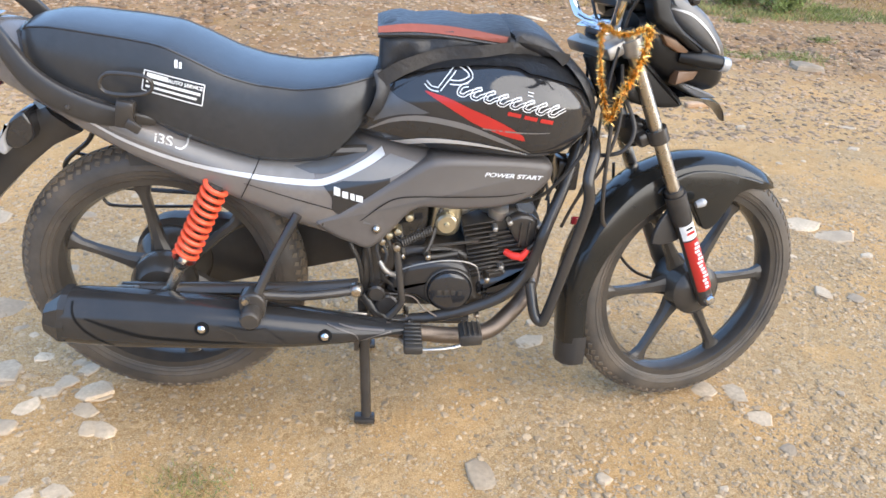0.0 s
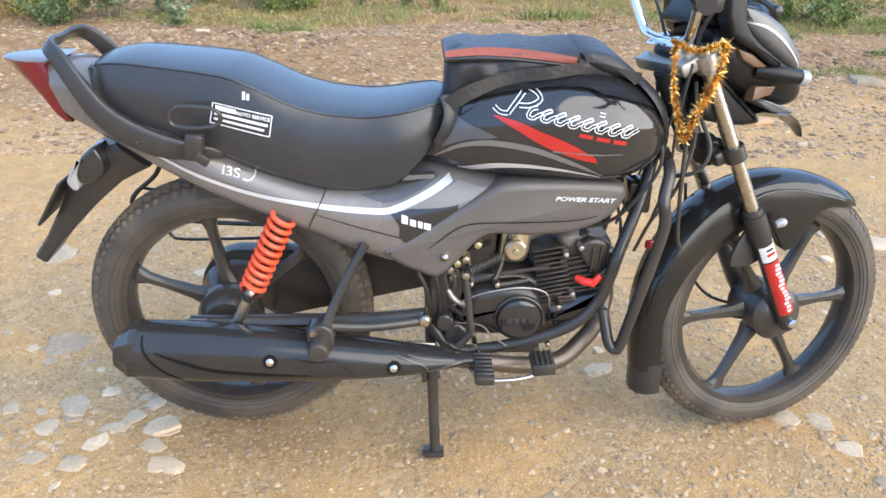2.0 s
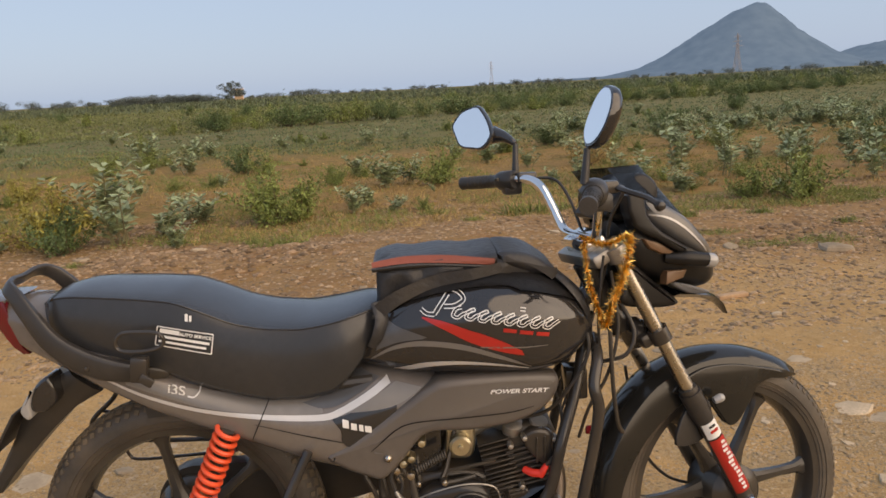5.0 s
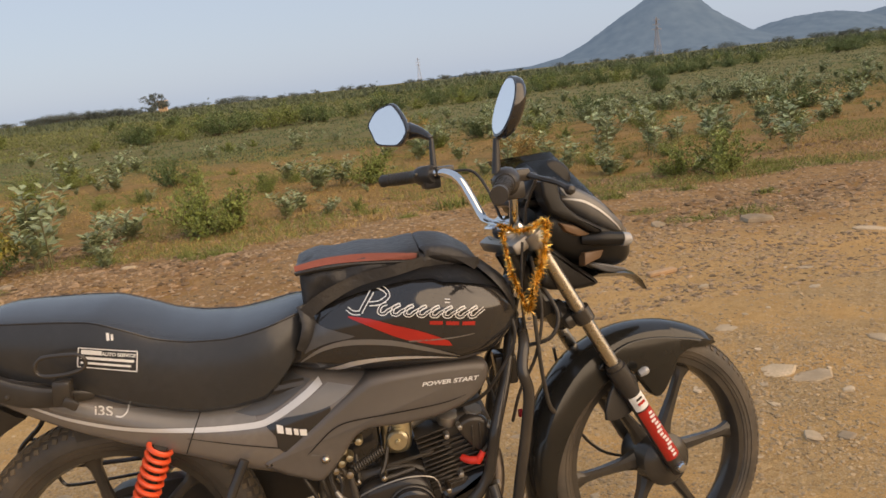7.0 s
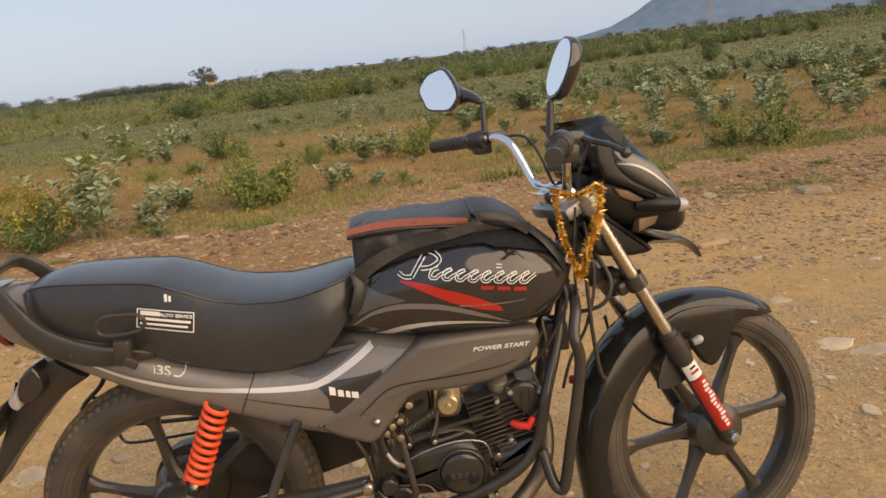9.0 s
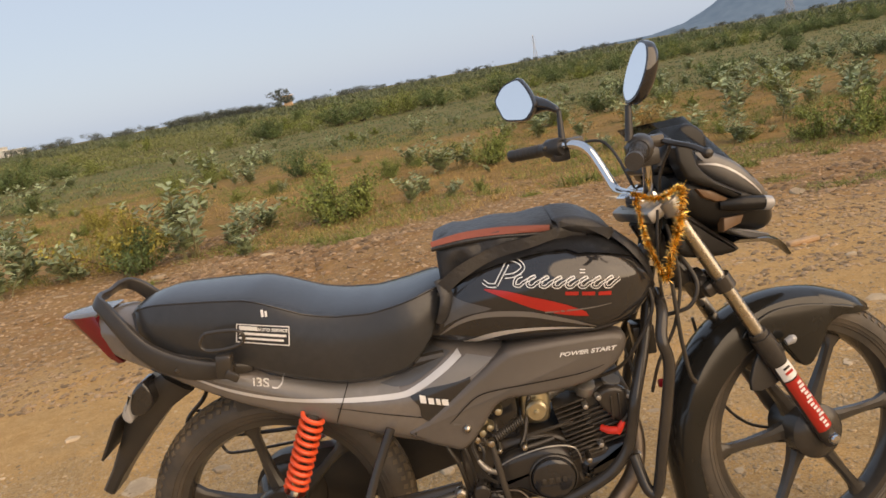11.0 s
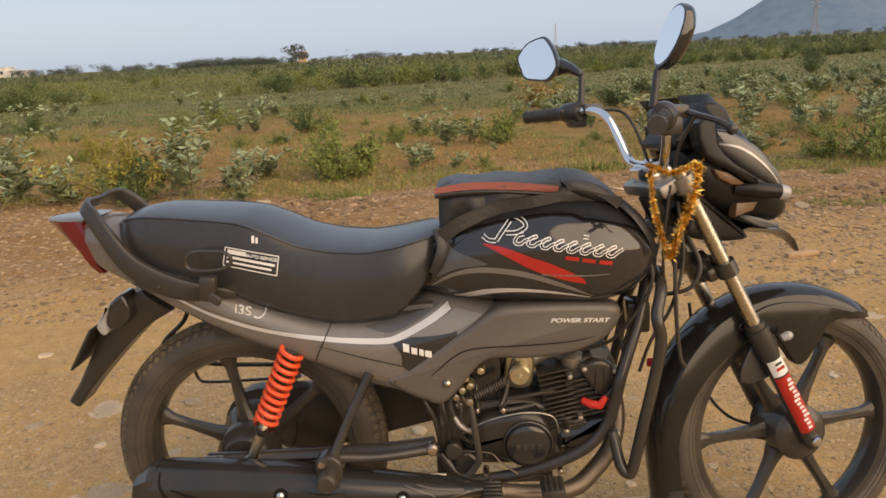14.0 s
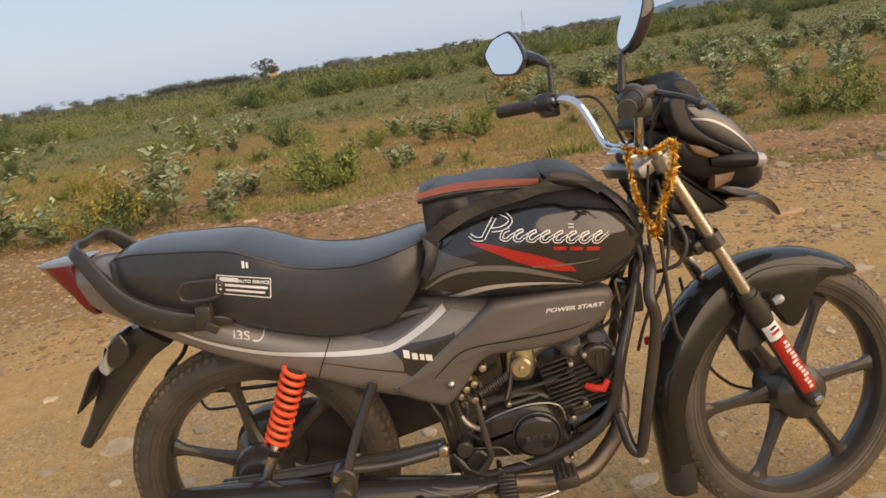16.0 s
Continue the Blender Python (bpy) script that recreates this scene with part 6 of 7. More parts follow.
for s in (-1, 1):
    f = lambda v: Vector((v[0], v[1] * s, v[2]))
    g0, g1 = f(Vector(half[-2]) + gd * 0.0), f(Vector(half[-1]) + gd * 0.005)
    axis_ = (g1 - g0).normalized()
    grip = part("hand_grip", sweep([g0 + axis_ * 0.012, g0 + axis_ * 0.02, g1 - axis_ * 0.012, g1 - axis_ * 0.006, g1], [0.018, 0.016, 0.0155, 0.017, 0.0165], seg=18, straight=True), "rubber", bike, "black rubber hand grip", BAR)
    for k in range(7):
        part("grip_ring", sweep([g0 + axis_ * (0.03 + 0.012 * k), g0 + axis_ * (0.034 + 0.012 * k)], 0.0168, seg=16, straight=True), "rubber", grip, "", BAR)
    sw = part("switch_pod", sweep([g0 - axis_ * 0.042, g0 - axis_ * 0.036, g0 + axis_ * 0.0, g0 + axis_ * 0.01], [0.02, 0.027 if s < 0 else 0.024, 0.027 if s < 0 else 0.024, 0.02], seg=16, straight=True), "matte", bike, "black handlebar switch housing", BAR)
    part("switch_block", box(g0 - axis_ * 0.018 + Vector((0.01, 0, -0.018)), (0.045, 0.04, 0.035), 0.008), "matte", sw, "", BAR)
    part("switch_button", box(g0 - axis_ * 0.016 + Vector((-0.026, 0, 0.004)), (0.008, 0.016, 0.01), 0.002), "frame", sw, "", BAR)
    perch = part("lever_perch", box(g0 - axis_ * 0.052 + Vector((0.02, 0, 0.004)), (0.05, 0.03, 0.026), 0.006), "frame", bike, "", BAR)
    tip = f((0.95, 0.3, 1.016)) if s < 0 else g1 + Vector((0.07, 0, 0))
    part("lever", sweep([g0 - axis_ * 0.05 + Vector((0.04, 0, 0.004)), (g0 - axis_ * 0.02 + Vector((0.06, 0, 0.003))).lerp(tip, 0.2), g0.lerp(tip, 0.6) + Vector((0.03, 0, 0.004)), tip], [0.009, 0.0075, 0.007, 0.008], seg=10, flat=0.75), "frame", perch, "black hand lever", BAR)
    part("lever_ball", lathe([(0.001, -0.011), (0.008, -0.008), (0.011, 0.0), (0.008, 0.008), (0.001, 0.011)], tip, seg=12), "frame", perch, "", BAR)
    part("control_cable", sweep([g0 - axis_ * 0.055 + Vector((0.03, 0, 0)), g0 - axis_ * 0.1 + Vector((0.06, 0, -0.01)), (0.96, s * 0.08, 0.96), (0.965, s * 0.05, 0.86), (0.92, s * 0.04, 0.7)], 0.0036, seg=8), "rubber", bike, "", BAR)

# mirrors: a black shell with glass in it, facing back
def mirror(shape, stem_base, stem_top, c, facing, w, h, lean):
    """facing: where the glass looks to."""
    m = part("rear_mirror", sweep([stem_base, Vector(stem_base).lerp(Vector(stem_top), 0.5), stem_top], [0.009, 0.0075, 0.006], seg=10), "matte", bike, "black rear-view mirror", TURN)
    f = Vector(facing).normalized()
    side = f.cross(Vector((0, 0, 1))).normalized()
    upv = side.cross(f)
    q = Matrix.Rotation(radians(lean), 3, f)
    side, upv = q @ side, q @ upv
    pts = [(p.x, p.y) for p in curve_pts([(u, v, 0) for u, v in shape], 4, True)]
    rings = []
    for k, (sc, d) in enumerate(((0.93, 0.0045), (1.0, 0.004), (1.04, -0.004), (1.02, -0.012), (0.88, -0.02), (0.6, -0.026), (0.25, -0.028))):
        rings.append([Vector(c) + side * u * w * sc + upv * v * h * sc + f * d for u, v in pts])
    part("mirror_shell", loft(rings), "gloss", m, "glossy black shell", TURN)
    g = bmesh.new()
    g.faces.new([g.verts.new(Vector(c) + side * u * w * 0.92 + upv * v * h * 0.92 + f * 0.0055) for u, v in pts])
    part("mirror_glass", g, "mirror", m, "mirror glass full of pale sky", TURN)
    back = Vector(c) - f * 0.022 + (Vector(stem_top) - Vector(c)) * (0.4 if shape is FIVE_SIDED else 0.62)
    part("mirror_arm", sweep([stem_top, (Vector(stem_top) + back) / 2 + Vector((0, 0, 0.006)), back], [0.0065, 0.014, 0.024] if shape is FIVE_SIDED else [0.0065, 0.008, 0.008], seg=10), "gloss", m, "", TURN)


FIVE_SIDED = [(1.0, 0.15), (0.8, 0.5), (0.5, 0.8), (0.1, 0.95), (-0.35, 1.0), (-0.62, 0.7), (-0.85, 0.25), (-1.0, -0.3), (-0.9, -0.62), (-0.5, -1.0), (0.0, -0.98), (0.62, -0.82), (0.85, -0.35)]
ROUND = [(-1.0, 0.15), (-0.86, 0.66), (-0.45, 0.95), (0.15, 1.0), (0.66, 0.8), (0.96, 0.3), (0.98, -0.2), (0.72, -0.72), (0.2, -1.0), (-0.45, -0.92), (-0.9, -0.45)]
mirror(FIVE_SIDED, (0.872, 0.235, 1.074), (0.878, 0.24, 1.148), (0.788, 0.3, 1.195), (-0.72, -0.69, 0.05), 0.056, 0.053, 0)
mirror(ROUND, (0.828, -0.24, 1.045), (0.836, -0.243, 1.112), (0.856, -0.262, 1.168), (-0.92, 0.0, 0.33), 0.058, 0.044, 74)

# headlamp cowl: a beak-nosed shell on the fork
def nose(table, n=2.4, seg=30, k=24):
    """table: rows of (height, rear x, front x, half-width)."""
    z0, z1 = table[0][0], table[-1][0]
    rings = []
    for i in range(k + 1):
        z = z0 + (z1 - z0) * i / k
        xr, xf, w = soft_table(table, z, 0.008)
        ring = []
        for j in range(seg):
            a = 2 * math.pi * j / seg
            cx, sy = math.cos(a), math.sin(a)
            ring.append(((xr + xf) / 2 + (xf - xr) / 2 * math.copysign(abs(cx) ** 0.85, cx), w * math.copysign(abs(sy) ** (2 / n), sy), z))
        rings.append(ring)
    return loft(rings)


FAIR = [(0.985, 0.08, 0.88, 0.955), (1.02, 0.098, 0.84, 0.97), (1.1, 0.102, 0.8, 0.955), (1.155, 0.098, 0.79, 0.915), (1.2, 0.085, 0.788, 0.88), (1.228, 0.055, 0.8, 0.86), (1.242, 0.025, 0.815, 0.845)]
part("headlamp_cowl", loft([superring(0.985 + 0.257 * k / 24, *soft_table(FAIR, 0.985 + 0.257 * k / 24, 0.01), n=2.8, seg=32) for k in range(25)]), "nose", bike, "black headlamp cowl", TURN)
LIDT = [(1.022, 0.088, 0.975, 1.012), (1.05, 0.104, 0.94, 1.006), (1.09, 0.112, 0.908, 0.992), (1.13, 0.113, 0.882, 0.968), (1.165, 0.104, 0.868, 0.932), (1.195, 0.088, 0.861, 0.898), (1.22, 0.055, 0.857, 0.876)]
lid_ = part("cowl_panel", loft([superring(1.022 + 0.198 * k / 24, *soft_table(LIDT, 1.022 + 0.198 * k / 24, 0.01), n=3.2, seg=32) for k in range(25)]), "silver", bike, "silver-grey upper cowl panel", TURN)
lside = side_of(LIDT, 3.2)
part("panel_line", decal([(1.042, 0.967), (1.08, 0.958), (1.116, 0.936), (1.155, 0.903), (1.185, 0.875)], [0.003, 0.005, 0.005, 0.004, 0.002], lside, 0.002), "silverline", lid_, "thin silver line", TURN)
part("panel_crease", decal([(1.04, 0.995), (1.085, 0.985), (1.13, 0.956), (1.165, 0.915)], [0.002, 0.003, 0.003, 0.002], lside, 0.0016), "groove", lid_, "", TURN)
vis = []
for i in range(11):
    t = i / 10
    row = []
    for j in range(13):
        u = j / 12 * 2 - 1
        w = 0.108 - 0.02 * t
        row.append((1.208 - 0.135 * t - 0.17 * u * u * (1 - 0.3 * t), u * w, 0.92 + 0.155 * t - 0.004 * t * u * u + 0.055 * (1 - t) * u * u))
    vis.append(row)
bm = bmesh.new()
vv = [[bm.verts.new(p) for p in r] for r in vis]
for a, b in zip(vv, vv[1:]):
    for i in range(12):
        bm.faces.new((a[i], a[i + 1], b[i + 1], b[i]))
bmesh.ops.solidify(bm, geom=bm.faces[:], thickness=0.003)
part("visor", bm, "visor", bike, "small smoked visor", TURN)
part("instrument_panel", puff([(0.955, 0.965), (1.06, 0.955), (1.09, 1.02), (1.06, 1.055), (1.02, 1.05), (0.97, 1.0)], 0.07, -0.07, 0.015, 3), "nose", bike, "black instrument housing behind the visor", TURN)
part("headlamp", nose([(0.822, 1.16, 1.24, 0.035), (0.836, 1.15, 1.246, 0.045), (0.852, 1.14, 1.236, 0.04)], 2.4, 24, 12), "lens", bike, "clear headlamp lens", TURN)
for s in (-1, 1):
    arm = part("front_indicator", sweep([(1.075, s * 0.1, 0.872), (1.12, s * 0.116, 0.867), (1.168, s * 0.122, 0.86)], [0.012, 0.017, 0.015], seg=10), "nose", bike, "black wing with a clear indicator", TURN)
    part("lens", sweep([(1.164, s * 0.122, 0.86), (1.18, s * 0.123, 0.857), (1.19, s * 0.122, 0.855)], [0.0165, 0.0155, 0.005], seg=14), "lens", arm, "clear indicator lens", TURN)
    part("cowl_cheek", puff([(0.982, 1.012), (1.02, 1.018), (1.026, 0.968), (1.062, 0.928), (1.12, 0.89), (1.1, 0.882), (1.055, 0.912), (0.995, 0.945)], s * 0.085, s * 0.124, 0.008, 2), "nose", bike, "black side wing of the cowl", TURN)
    part("inner_panel", puff([(1.022, 0.917), (1.055, 0.907), (1.098, 0.879), (1.063, 0.881), (1.035, 0.896)], s * 0.09, s * 0.112, 0.003, 0), "orange", bike, "brown inner cowl panel", TURN)
    part("inner_panel", puff([(1.076, 0.842), (1.124, 0.842), (1.115, 0.824), (1.073, 0.813)], s * 0.08, s * 0.107, 0.003, 0), "orange", bike, "brown lower cowl panel", TURN)
    part("chin_fin", puff([(1.085, 0.817), (1.139, 0.805), (1.19, 0.783), (1.137, 0.786)], s * 0.05, s * 0.095, 0.004, 3), "slate", bike, "", TURN)
part("chin_beak", loft([[(x, s * w, z + dz) for s, dz in ((-1, 0), (-0.5, t), (0.5, t), (1, 0), (0.5, -t), (-0.5, -t))] for x, w, z, t in ((1.12, 0.085, 0.785, 0.012), (1.2, 0.062, 0.772, 0.01), (1.245, 0.042, 0.757, 0.007), (1.272, 0.024, 0.737, 0.004), (1.29, 0.011, 0.712, 0.002))]), "satin", bike, "dark pointed chin beak", TURN)
part("lower_cowl", puff([(0.975, 0.78), (1.05, 0.76), (1.12, 0.765), (1.06, 0.82), (1.0, 0.87), (0.985, 0.83)], 0.075, -0.085, 0.014, 3), "nose", bike, "", TURN)
part("horn", lathe([(0.03, -0.015), (0.036, -0.008), (0.036, 0.008), (0.02, 0.02)], (1.03, -0.03, 0.70), axis=(1, 0, 0), seg=18), "frame", bike, "", TURN)

# cables and hoses at the steering head
for k, pts in enumerate((
    [(0.955, -0.09, 0.9), (0.94, -0.1, 0.78), (0.945, -0.085, 0.66), (0.93, -0.06, 0.55)],
    [(0.975, -0.07, 0.86), (0.985, -0.09, 0.74), (0.96, -0.1, 0.64), (0.92, -0.09, 0.56), (0.9, -0.07, 0.48)],
    [(0.99, -0.06, 0.8), (1.02, -0.09, 0.73), (1.0, -0.1, 0.68), (0.95, -0.08, 0.66)],
    [(0.93, 0.05, 0.85), (0.95, 0.06, 0.72), (0.92, 0.05, 0.6), (0.88, 0.03, 0.5)],
    [(0.9, -0.1, 0.78), (0.915, -0.115, 0.7), (0.87, -0.12, 0.62), (0.82, -0.1, 0.56), (0.74, -0.06, 0.53)],
    [(0.965, -0.1, 0.74), (0.968, -0.11, 0.62), (0.978, -0.11, 0.53), (0.992, -0.1, 0.5)],
)):
    part("cable", sweep(pts, 0.0032 + 0.0008 * (k % 3), seg=8), "rubber", bike)
part("reflector", box((0.912, -0.13, 0.525), (0.02, 0.008, 0.02), 0.004), "lampred", bike, "small red reflector")
part("reg_box", box((0.9, -0.03, 0.6), (0.05, 0.06, 0.07), 0.006), "frame", bike)

# ---- tank bag ----
bag = empty("tank_bag", (0.68, 0, 0.885), "black nylon tank bag with a faded orange trim", "bag")
BAG = [(0.472, 0.075, 0.8, 0.9), (0.482, 0.092, 0.805, 0.918), (0.52, 0.098, 0.83, 0.914), (0.62, 0.1, 0.85, 0.916), (0.72, 0.1, 0.86, 0.913), (0.77, 0.097, 0.86, 0.908), (0.8, 0.09, 0.858, 0.897), (0.83, 0.08, 0.85, 0.882), (0.845, 0.07, 0.845, 0.868)]
rings = []
for k in range(41):
    x = 0.472 + 0.373 * k / 40
    w, z0, z1 = soft_table(BAG, x, 0.012)
    ring = []
    for px, y, z in superring(x, w, z0, z1, 4.0, 36):
        q = Vector((px * 22, y * 22, z * 30))
        ring.append((px + 0.003 * noise.noise(q + Vector((9, 0, 0))), y * (1 + 0.1 * noise.noise(q) + 0.05 * noise.noise(q * 2.3)), z + 0.008 * noise.noise(q * 0.7)))
    rings.append(ring)
part("bag_body", loft(rings), "bag", bag, "creased black nylon body", sharp=70)


def bag_side(x, z):
    return -soft_table(BAG, x, 0.012)[0] - 0.002


part("lid", loft([[(x, y, z) for x, y, z in superring(0.466 + 0.262 * k / 16, 0.101 + (0.002 if k % 5 else 0), 0.893 - 0.003 * abs(k - 8) / 8, 0.92 + 0.003 * math.sin(k * 0.9) - 0.014 * max(0, 1 - k / 3), 3.2, 30)] for k in range(17)]), "bag", bag, "flat padded lid")
part("orange_trim", decal([(0.466, 0.911), (0.53, 0.917), (0.6, 0.916), (0.66, 0.911), (0.722, 0.904)], [0.01, 0.0125, 0.0135, 0.014, 0.013], lambda x, z: -0.1035 + 1.2 * max(0, z - 0.909), 0.003), "rust", bag, "faded orange edge trim")
part("piping", sweep([(0.465, -0.103, 0.901), (0.53, -0.106, 0.906), (0.6, -0.106, 0.905), (0.722, -0.104, 0.893)], 0.003, seg=6), "bag", bag)
part("front_pocket", puff([(0.735, 0.92), (0.79, 0.915), (0.83, 0.893), (0.86, 0.865), (0.82, 0.868), (0.76, 0.885), (0.735, 0.9)], 0.08, -0.102, 0.02, 4), "bag", bag, "crumpled front pocket")
part("strap", decal([(0.475, 0.815), (0.52, 0.845), (0.6, 0.872), (0.68, 0.885), (0.735, 0.892)], [0.03, 0.03, 0.026, 0.024, 0.022], lambda x, z: -0.112 - 0.006 * math.sin(x * 40), 0.004), "bag", bag, "folded side strap")
rings = []
for k in range(21):
    x = 0.49 + 0.43 * k / 20
    w, z0, z1 = soft_table(TANK, x)
    half = []
    for j in range(15):
        a = radians(90 + (j / 14 * 2 - 1) * (52 if x > 0.75 else 46))
        c, s_ = math.cos(a), math.sin(a)
        zc, h = (z0 + z1) / 2, (z1 - z0) / 2
        lift = 0.006 + 0.004 * noise.noise(Vector((x * 25, j, 0)))
        half.append((x, (w + lift) * math.copysign(abs(c) ** (2 / TANK_N[1]), c), zc + (h + lift) * abs(s_) ** (2 / TANK_N[1])))
    rings.append(half)
bm = bmesh.new()
vv = [[bm.verts.new(p) for p in r] for r in rings]
for a, b in zip(vv, vv[1:]):
    for i in range(14):
        bm.faces.new((a[i], a[i + 1], b[i + 1], b[i]))
bmesh.ops.solidify(bm, geom=bm.faces[:], thickness=0.004)
part("base_sheet", bm, "bag", bag, "black base sheet over the tank top", sharp=70)
part("rear_strap", sweep([(0.47, -0.1, 0.83), (0.48, -0.118, 0.8), (0.47, -0.125, 0.765), (0.455, -0.12, 0.74)], [0.014, 0.016, 0.014, 0.01], seg=8, flat=0.35), "bag", bag)
part("front_strap", sweep([(0.85, -0.08, 0.87), (0.89, -0.105, 0.83), (0.92, -0.1, 0.77), (0.925, -0.08, 0.7)], [0.016, 0.018, 0.014, 0.012], seg=8, flat=0.35), "bag", bag)

# ---- gold tinsel garland hung on the steering head ----
gar = empty("tinsel_garland", (0.95, -0.12, 0.85), "gold foil tinsel garland hung on the fork", "garland")
rg = random.Random(9)
for pts, th in (([(0.905, -0.1, 0.945), (0.95, -0.115, 0.93), (1.0, -0.12, 0.945)], 0.011), ([(0.91, -0.105, 0.935), (0.915, -0.12, 0.86), (0.93, -0.125, 0.8), (0.945, -0.125, 0.76)], 0.0115), ([(1.005, -0.12, 0.945), (0.99, -0.13, 0.875), (0.965, -0.13, 0.81), (0.947, -0.126, 0.755)], 0.017)):
    spots = []
    line = curve_pts(pts, 40)
    for p in line:
        for _ in range(9):
            d = rand_dir(rg)
            nr = rand_dir(rg)
            nr = (nr - d * nr.dot(d)).normalized()
            spots.append((p - Vector(gar.location), d, nr, th * rg.uniform(0.6, 1.3), 0.0035))
    st = new("tinsel_strand", leaf_mesh("tinsel_strand", spots, M["gold"], "tri"))
    st.parent = gar


# ---- stones and gravel on the track ----
def stone_mesh(seed, flat, mat):
    """A broken slab: an uneven polygon with worn, slanting edges."""
    r = random.Random(seed)
    m = r.randint(7, 10)
    ang = sorted(r.uniform(0, 2 * math.pi) + 0.0 for _ in range(m))
    ang = [(a + 2 * math.pi * k / m * 2) / 3 for k, a in enumerate(ang)]
    rad = [r.uniform(0.72, 1.1) for _ in range(m)]
    tilt = (r.uniform(-0.25, 0.25), r.uniform(-0.25, 0.25))
    rings = []
    for z, k in ((-0.6, 0.95), (0.25, 1.0), (0.62, 0.9), (0.78, 0.68), (0.84, 0.34)):
        rings.append([(math.cos(a) * q * k * r.uniform(0.95, 1.05), math.sin(a) * q * k * r.uniform(0.95, 1.05), (z * r.uniform(0.9, 1.08) + tilt[0] * math.cos(a) * q * k + tilt[1] * math.sin(a) * q * k) * flat) for a, q in zip(ang, rad)])
    bm = loft(rings)
    bmesh.ops.recalc_face_normals(bm, faces=bm.faces)
    for f in bm.faces:
        f.smooth = True
    for e in bm.edges:
        e.smooth = e.calc_face_angle(0) < radians(22)
    me = bpy.data.meshes.new("stone")
    bm.to_mesh(me)
    bm.free()
    me.materials.append(mat)
    return me


def stone_material():
    m = material("field_stone", (0.47, 0.37, 0.25), 0.92, vary=0.25, scale=90, bump=0.9, bump_scale=160, spec=0.2)
    n, l = m.node_tree.nodes, m.node_tree.links
    b = n["Principled BSDF"]
    src = b.inputs["Base Color"].links[0].from_socket
    info, hue, r = n.new("ShaderNodeObjectInfo"), n.new("ShaderNodeHueSaturation"), n.new("ShaderNodeMapRange")
    r.inputs["To Min"].default_value, r.inputs["To Max"].default_value = 0.7, 1.35
    l.new(info.outputs["Random"], r.inputs["Value"])
    l.new(r.outputs["Result"], hue.inputs["Value"])
    l.new(src, hue.inputs["Color"])
    l.new(hue.outputs["Color"], b.inputs["Base Color"])
    return m


STONE = stone_material()
kinds = [stone_mesh(k, (0.34, 0.2, 0.5, 0.26, 0.55, 0.16)[k], STONE) for k in range(6)]
rs = random.Random(77)


def stone(x, y, s, k=None, turn=None, stretch=None):
    ob = new("stone", kinds[rs.randrange(6) if k is None else k])
    a = rs.uniform(0, 6.28) if turn is None else turn
    e = rs.uniform(0.65, 1.0) if stretch is None else stretch
    ob.parent = ground
    ob.location = (x, y, float(ground_z(x, y)) - s * 0.035)
    ob.rotation_euler = (rs.uniform(-0.12, 0.12), rs.uniform(-0.12, 0.12), a)
    ob.scale = (s, s * e, s * rs.uniform(0.7, 1.1))


for x, y, s, k in ((0.733, -0.333, 0.055, 1), (1.011, -0.35, 0.024, 2), (1.484, -0.14, 0.042, 5), (1.461, -0.03, 0.05, 5), (1.38, -0.02, 0.04, 1), (0.934, 0.2, 0.055, 5), (-0.582, 0.327, 0.075, 5), (-0.449, 0.033, 0.07, 5), (-0.319, -0.057, 0.045, 5), (-0.208, -0.043, 0.05, 1), (-0.25, 0.04, 0.03, 3), (-0.848, 0.892, 0.09, 5),
                (2.251, 0.901, 0.1, 5), (2.162, 0.993, 0.08, 5), (2.0, 0.5, 0.05, 1), (2.224, 1.514, 0.06, 5), (1.8, 4.74, 0.12, 5), (3.59, 3.69, 0.13, 2), (4.08, 3.09, 0.13, 5), (2.9, 3.9, 0.09, 0), (-1.3, 4.9, 0.07, 2), (1.45, 5.1, 0.05, 1), (-2.3, 4.9, 0.08, 2), (-3.1, 4.7, 0.07, 1), (1.72, 1.2, 0.05, 5), (3.1, 2.3, 0.06, 5), (2.7, 1.1, 0.07, 5)):
    stone(x, y, s, k)
for _ in range(34):
    stone(rs.uniform(-0.75, -0.12), rs.uniform(-0.42, 0.5), 0.013 + 0.03 * rs.random() ** 1.8, rs.choice((1, 3, 5, 5)))
for _ in range(240):
    x, y = rs.uniform(-1.6, 3.2), rs.uniform(-0.75, 3.6)
    v = y - 0.16 * x
    if (0.0 < x < 0.95 and abs(y) < 0.2) or (1.5 < v < 2.9 and rs.random() < 0.7) or (x < 0.9 and y < 0.15 and rs.random() < 0.8 and x > -0.15):
        continue
    stone(x, y, 0.012 + 0.03 * rs.random() ** 2.2)


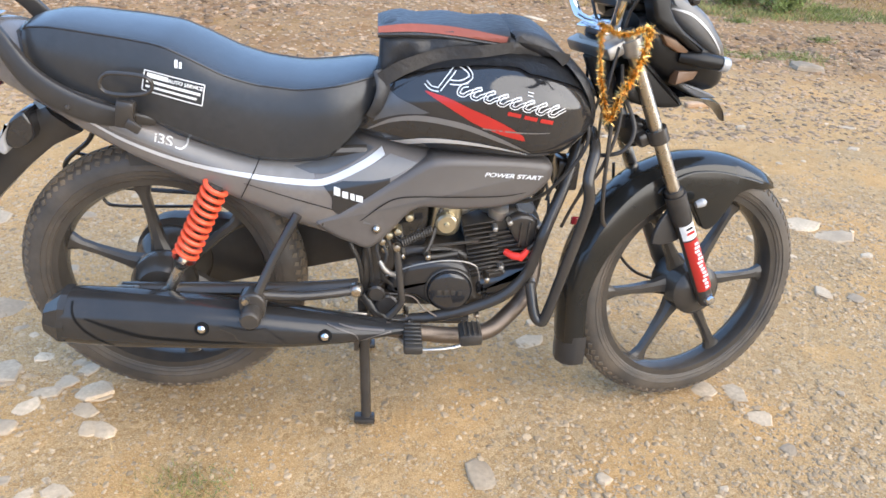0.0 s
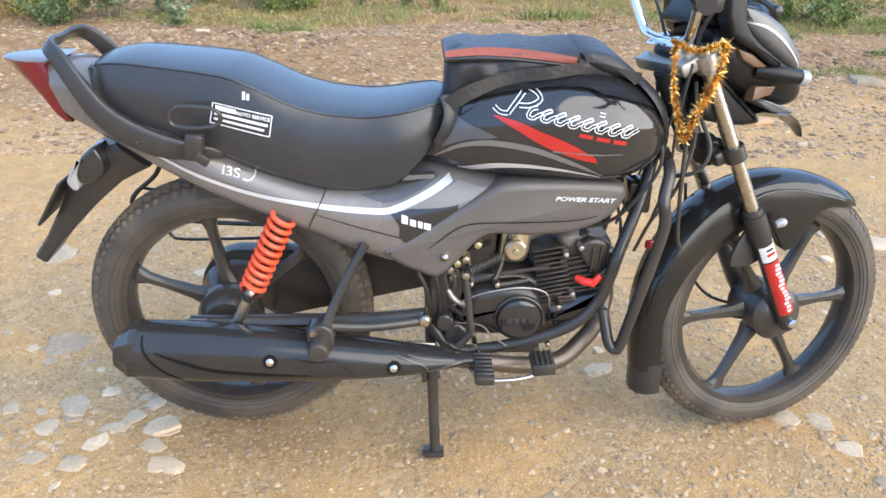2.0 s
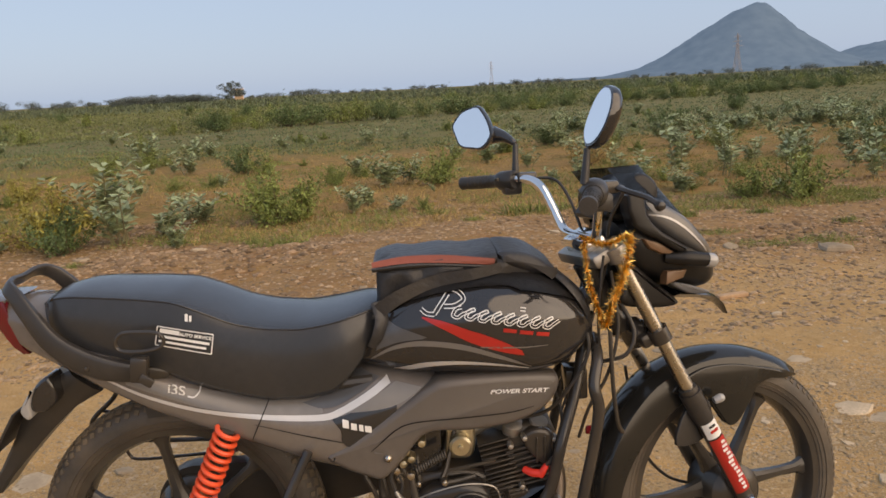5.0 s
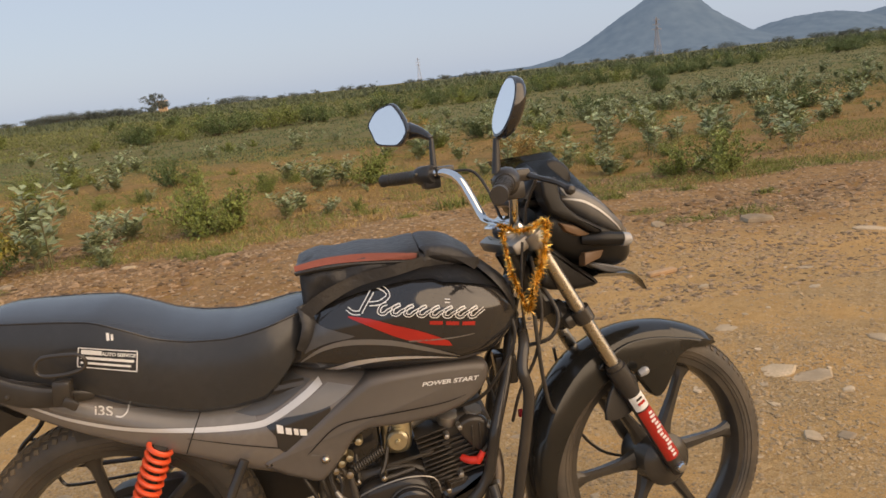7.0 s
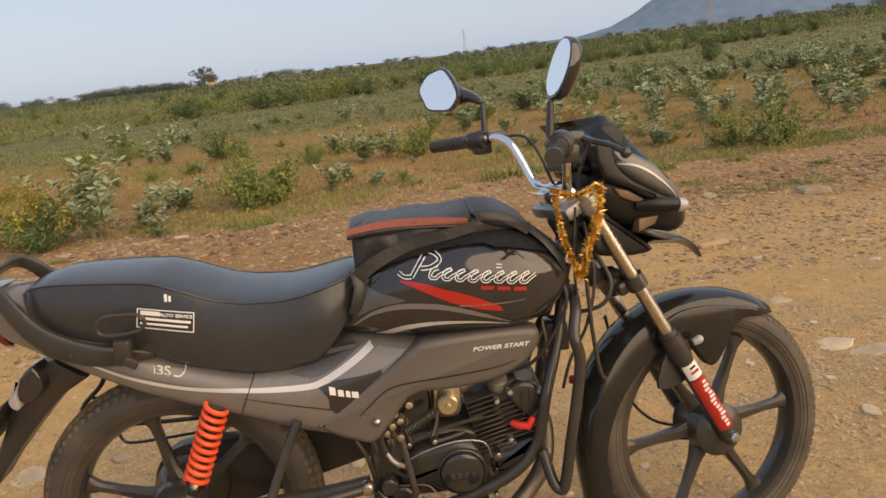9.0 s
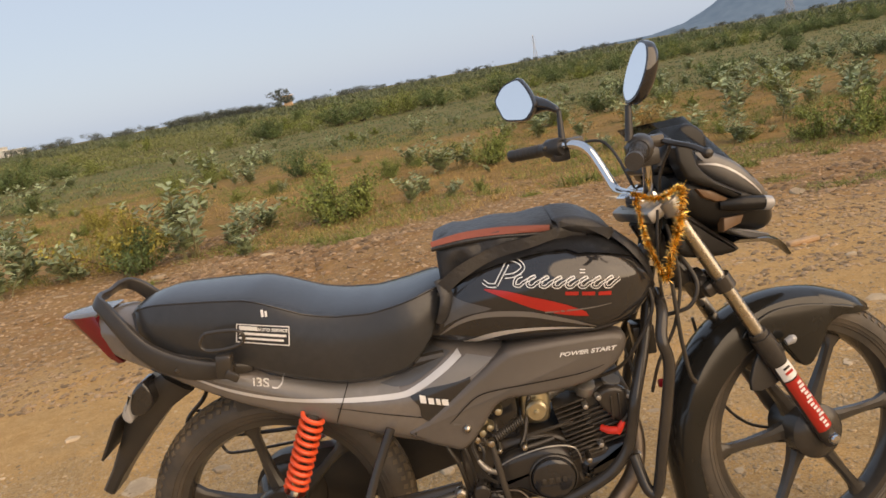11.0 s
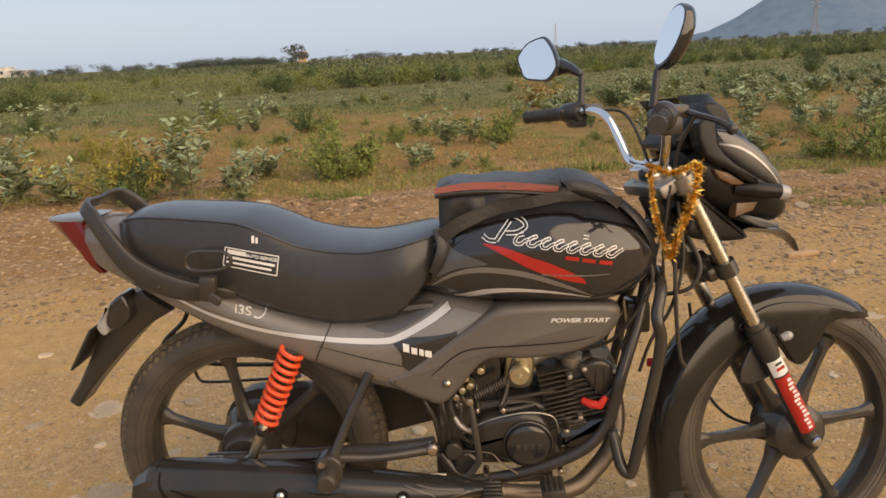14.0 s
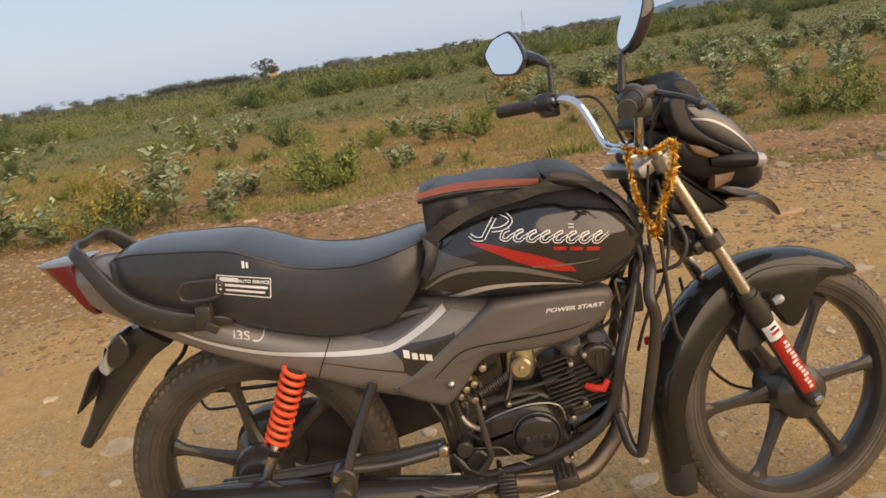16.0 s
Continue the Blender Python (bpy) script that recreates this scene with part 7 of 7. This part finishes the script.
def gravel(name, label, count, area, size, mat, keep):
    """Loose grit as one mesh of small faceted stones."""
    g = np.random.default_rng(count)
    t = (1 + 5 ** 0.5) / 2
    base = np.array([(-1, t, 0), (1, t, 0), (-1, -t, 0), (1, -t, 0), (0, -1, t), (0, 1, t), (0, -1, -t), (0, 1, -t), (t, 0, -1), (t, 0, 1), (-t, 0, -1), (-t, 0, 1)]) / 1.9
    tri = np.array([(0, 11, 5), (0, 5, 1), (0, 1, 7), (0, 7, 10), (0, 10, 11), (1, 5, 9), (5, 11, 4), (11, 10, 2), (10, 7, 6), (7, 1, 8), (3, 9, 4), (3, 4, 2), (3, 2, 6), (3, 6, 8), (3, 8, 9), (4, 9, 5), (2, 4, 11), (6, 2, 10), (8, 6, 7), (9, 8, 1)])
    x, y = g.uniform(area[0], area[1], count * 3), area[2] + (area[3] - area[2]) * g.random(count * 3) ** 1.25
    ok = g.random(count * 3) < keep(x, y)
    x, y = x[ok][:count], y[ok][:count]
    n = len(x)
    s = size * (0.45 + 1.5 * g.random(n) ** 3)
    jit = base[None] * (1 + g.uniform(-0.3, 0.3, (n, 12, 1)))
    a = g.uniform(0, 6.28, n)
    c, sn = np.cos(a)[:, None], np.sin(a)[:, None]
    vx = (jit[..., 0] * c - jit[..., 1] * sn * 0.8) * s[:, None] + x[:, None]
    vy = (jit[..., 0] * sn + jit[..., 1] * c * 0.8) * s[:, None] + y[:, None]
    vz = jit[..., 2] * s[:, None] * 0.38 + (ground_z(x, y) + s * 0.04)[:, None]
    me = bpy.data.meshes.new(name)
    me.from_pydata(np.stack([vx, vy, vz], -1).reshape(-1, 3).tolist(), [], (tri[None] + 12 * np.arange(n)[:, None, None]).reshape(-1, 3).tolist())
    me.materials.append(mat)
    return tagged(new(name, me), label, "gravel", kind="stuff")


GRIT = material("grit_stone", (0.4, 0.3, 0.185), 0.95, vary=0.2, scale=200, island=0.3, spec=0.1)


GRIT_RED = material("red_grit_stone", (0.33, 0.235, 0.145), 0.9, vary=0.2, scale=200, island=0.45, spec=0.2)
CLOD = material("soil_clod", (0.28, 0.19, 0.115), 0.95, vary=0.3, scale=80, bump=0.8, bump_scale=200, island=0.5, spec=0.1)


def patches(x, y):
    v = y - 0.16 * x
    n = np.sin(3.1 * x + 1.7 * y) + np.sin(5.3 * y - 2.2 * x + 1) + np.sin(8.1 * x + 4.4 * y + 2)
    k = np.clip(0.5 + 0.2 * n, 0.2, 1)
    k = k * (1 - 0.75 * smooth01(v, 1.4, 1.7) * (1 - smooth01(v, 2.1, 2.4)))
    soft = (1 - smooth01(x, 0.75, 1.05)) * smooth01(x, -0.35, -0.15) * (1 - smooth01(y, 0.05, 0.2))
    return k * (1 - 0.7 * soft)


gravel("gravel", "loose pale gravel strewn on the track", 46000, (-1.6, 3.4, -0.8, 3.2), 0.0064, GRIT, patches)
gravel("fine_grit", "fine pale grit pressed into the track", 70000, (-1.2, 2.6, -0.8, 1.5), 0.0034, GRIT, lambda x, y: 0.35 + 0.65 * patches(x, y))
gravel("far_gravel", "reddish stones along the track edge", 46000, (-4, 8, 2.0, 6.8), 0.0135, GRIT_RED, lambda x, y: 0.35 + 0.65 * patches(x, y))
gravel("soil_clods", "broken brown clods of dry soil beside the track", 5200, (-4, 8, 2.9, 7.2), 0.027, CLOD, lambda x, y: np.clip(np.sin(1.3 * x + 0.7 * y) + np.sin(2.9 * y - 1.1 * x) - 0.1, 0, 1) * smooth01(y - 0.16 * x, 2.7, 3.6))

# a dry tuft by the track and weeds along its edge
rt = random.Random(3)


def tuft(name, label, x, y, spread, n, length, mat):
    spots = []
    for _ in range(n):
        d = rand_dir(rt, 1.0)
        d.z = abs(d.z)
        nr = rand_dir(rt)
        nr = (nr - d * nr.dot(d)).normalized()
        px, py = rt.gauss(0, spread), rt.gauss(0, spread * 0.6)
        spots.append((Vector((px, py, 0)), d, nr, length * rt.uniform(0.5, 1.2), length * 0.09))
    ob = new(name, leaf_mesh(name, spots, LEAF[mat], "tri"))
    ob.location = (x, y, float(ground_z(x, y)))
    return tagged(ob, label, "grass", "grass tufts", "stuff")


tuft("grass_tuft", "flattened grey-green grass tuft on the sand", 0.085, -0.365, 0.05, 260, 0.022, "grass")
tuft("grass_tuft", "dry grass round the flattened tuft", 0.07, -0.365, 0.07, 420, 0.024, "dry")
for x, y, s in ((-0.6, 5.1, 1.0), (-0.75, 4.9, 0.7), (1.65, 5.9, 1.6), (0.75, 6.2, 0.9), (2.0, 6.1, 1.2), (3.0, 5.2, 0.8), (-1.7, 5.6, 0.9), (-0.9, 5.3, 0.7), (3.7, 5.2, 0.7), (1.1, 5.6, 0.6), (4.2, 4.6, 0.6), (2.6, 4.4, 0.5), (-2.2, 4.5, 0.5)):
    tuft("grass_tuft", "small green weed tuft at the track edge", x, y, 0.09 * s, 160, 0.11 * s, "grass")
for x, y, s in ((3.16, 3.96, 1.0), (2.98, 4.43, 0.8), (3.7, 4.02, 1.1), (4.82, 5.63, 1.0), (5.1, 6.2, 1.4), (2.4, 4.9, 0.7)):
    tuft("grass_mat", "low flat mat of dull green grass on gravel", x, y, 0.13 * s, 420, 0.05 * s, "grass")

# a short piece of wood on the track
wz = float(ground_z(2.43, 2.745))
stick_ = empty("wood_offcut", (2.43, 2.745, wz), "short weathered piece of wood lying on the track", "wood")
part("plank", box((2.43, 2.745, wz + 0.014), (0.19, 0.05, 0.026), 0.006, rot=(3, -2, 8)), material("weathered_wood", (0.5, 0.33, 0.19), 0.8, vary=0.3, scale=30, bump=0.5), stick_)
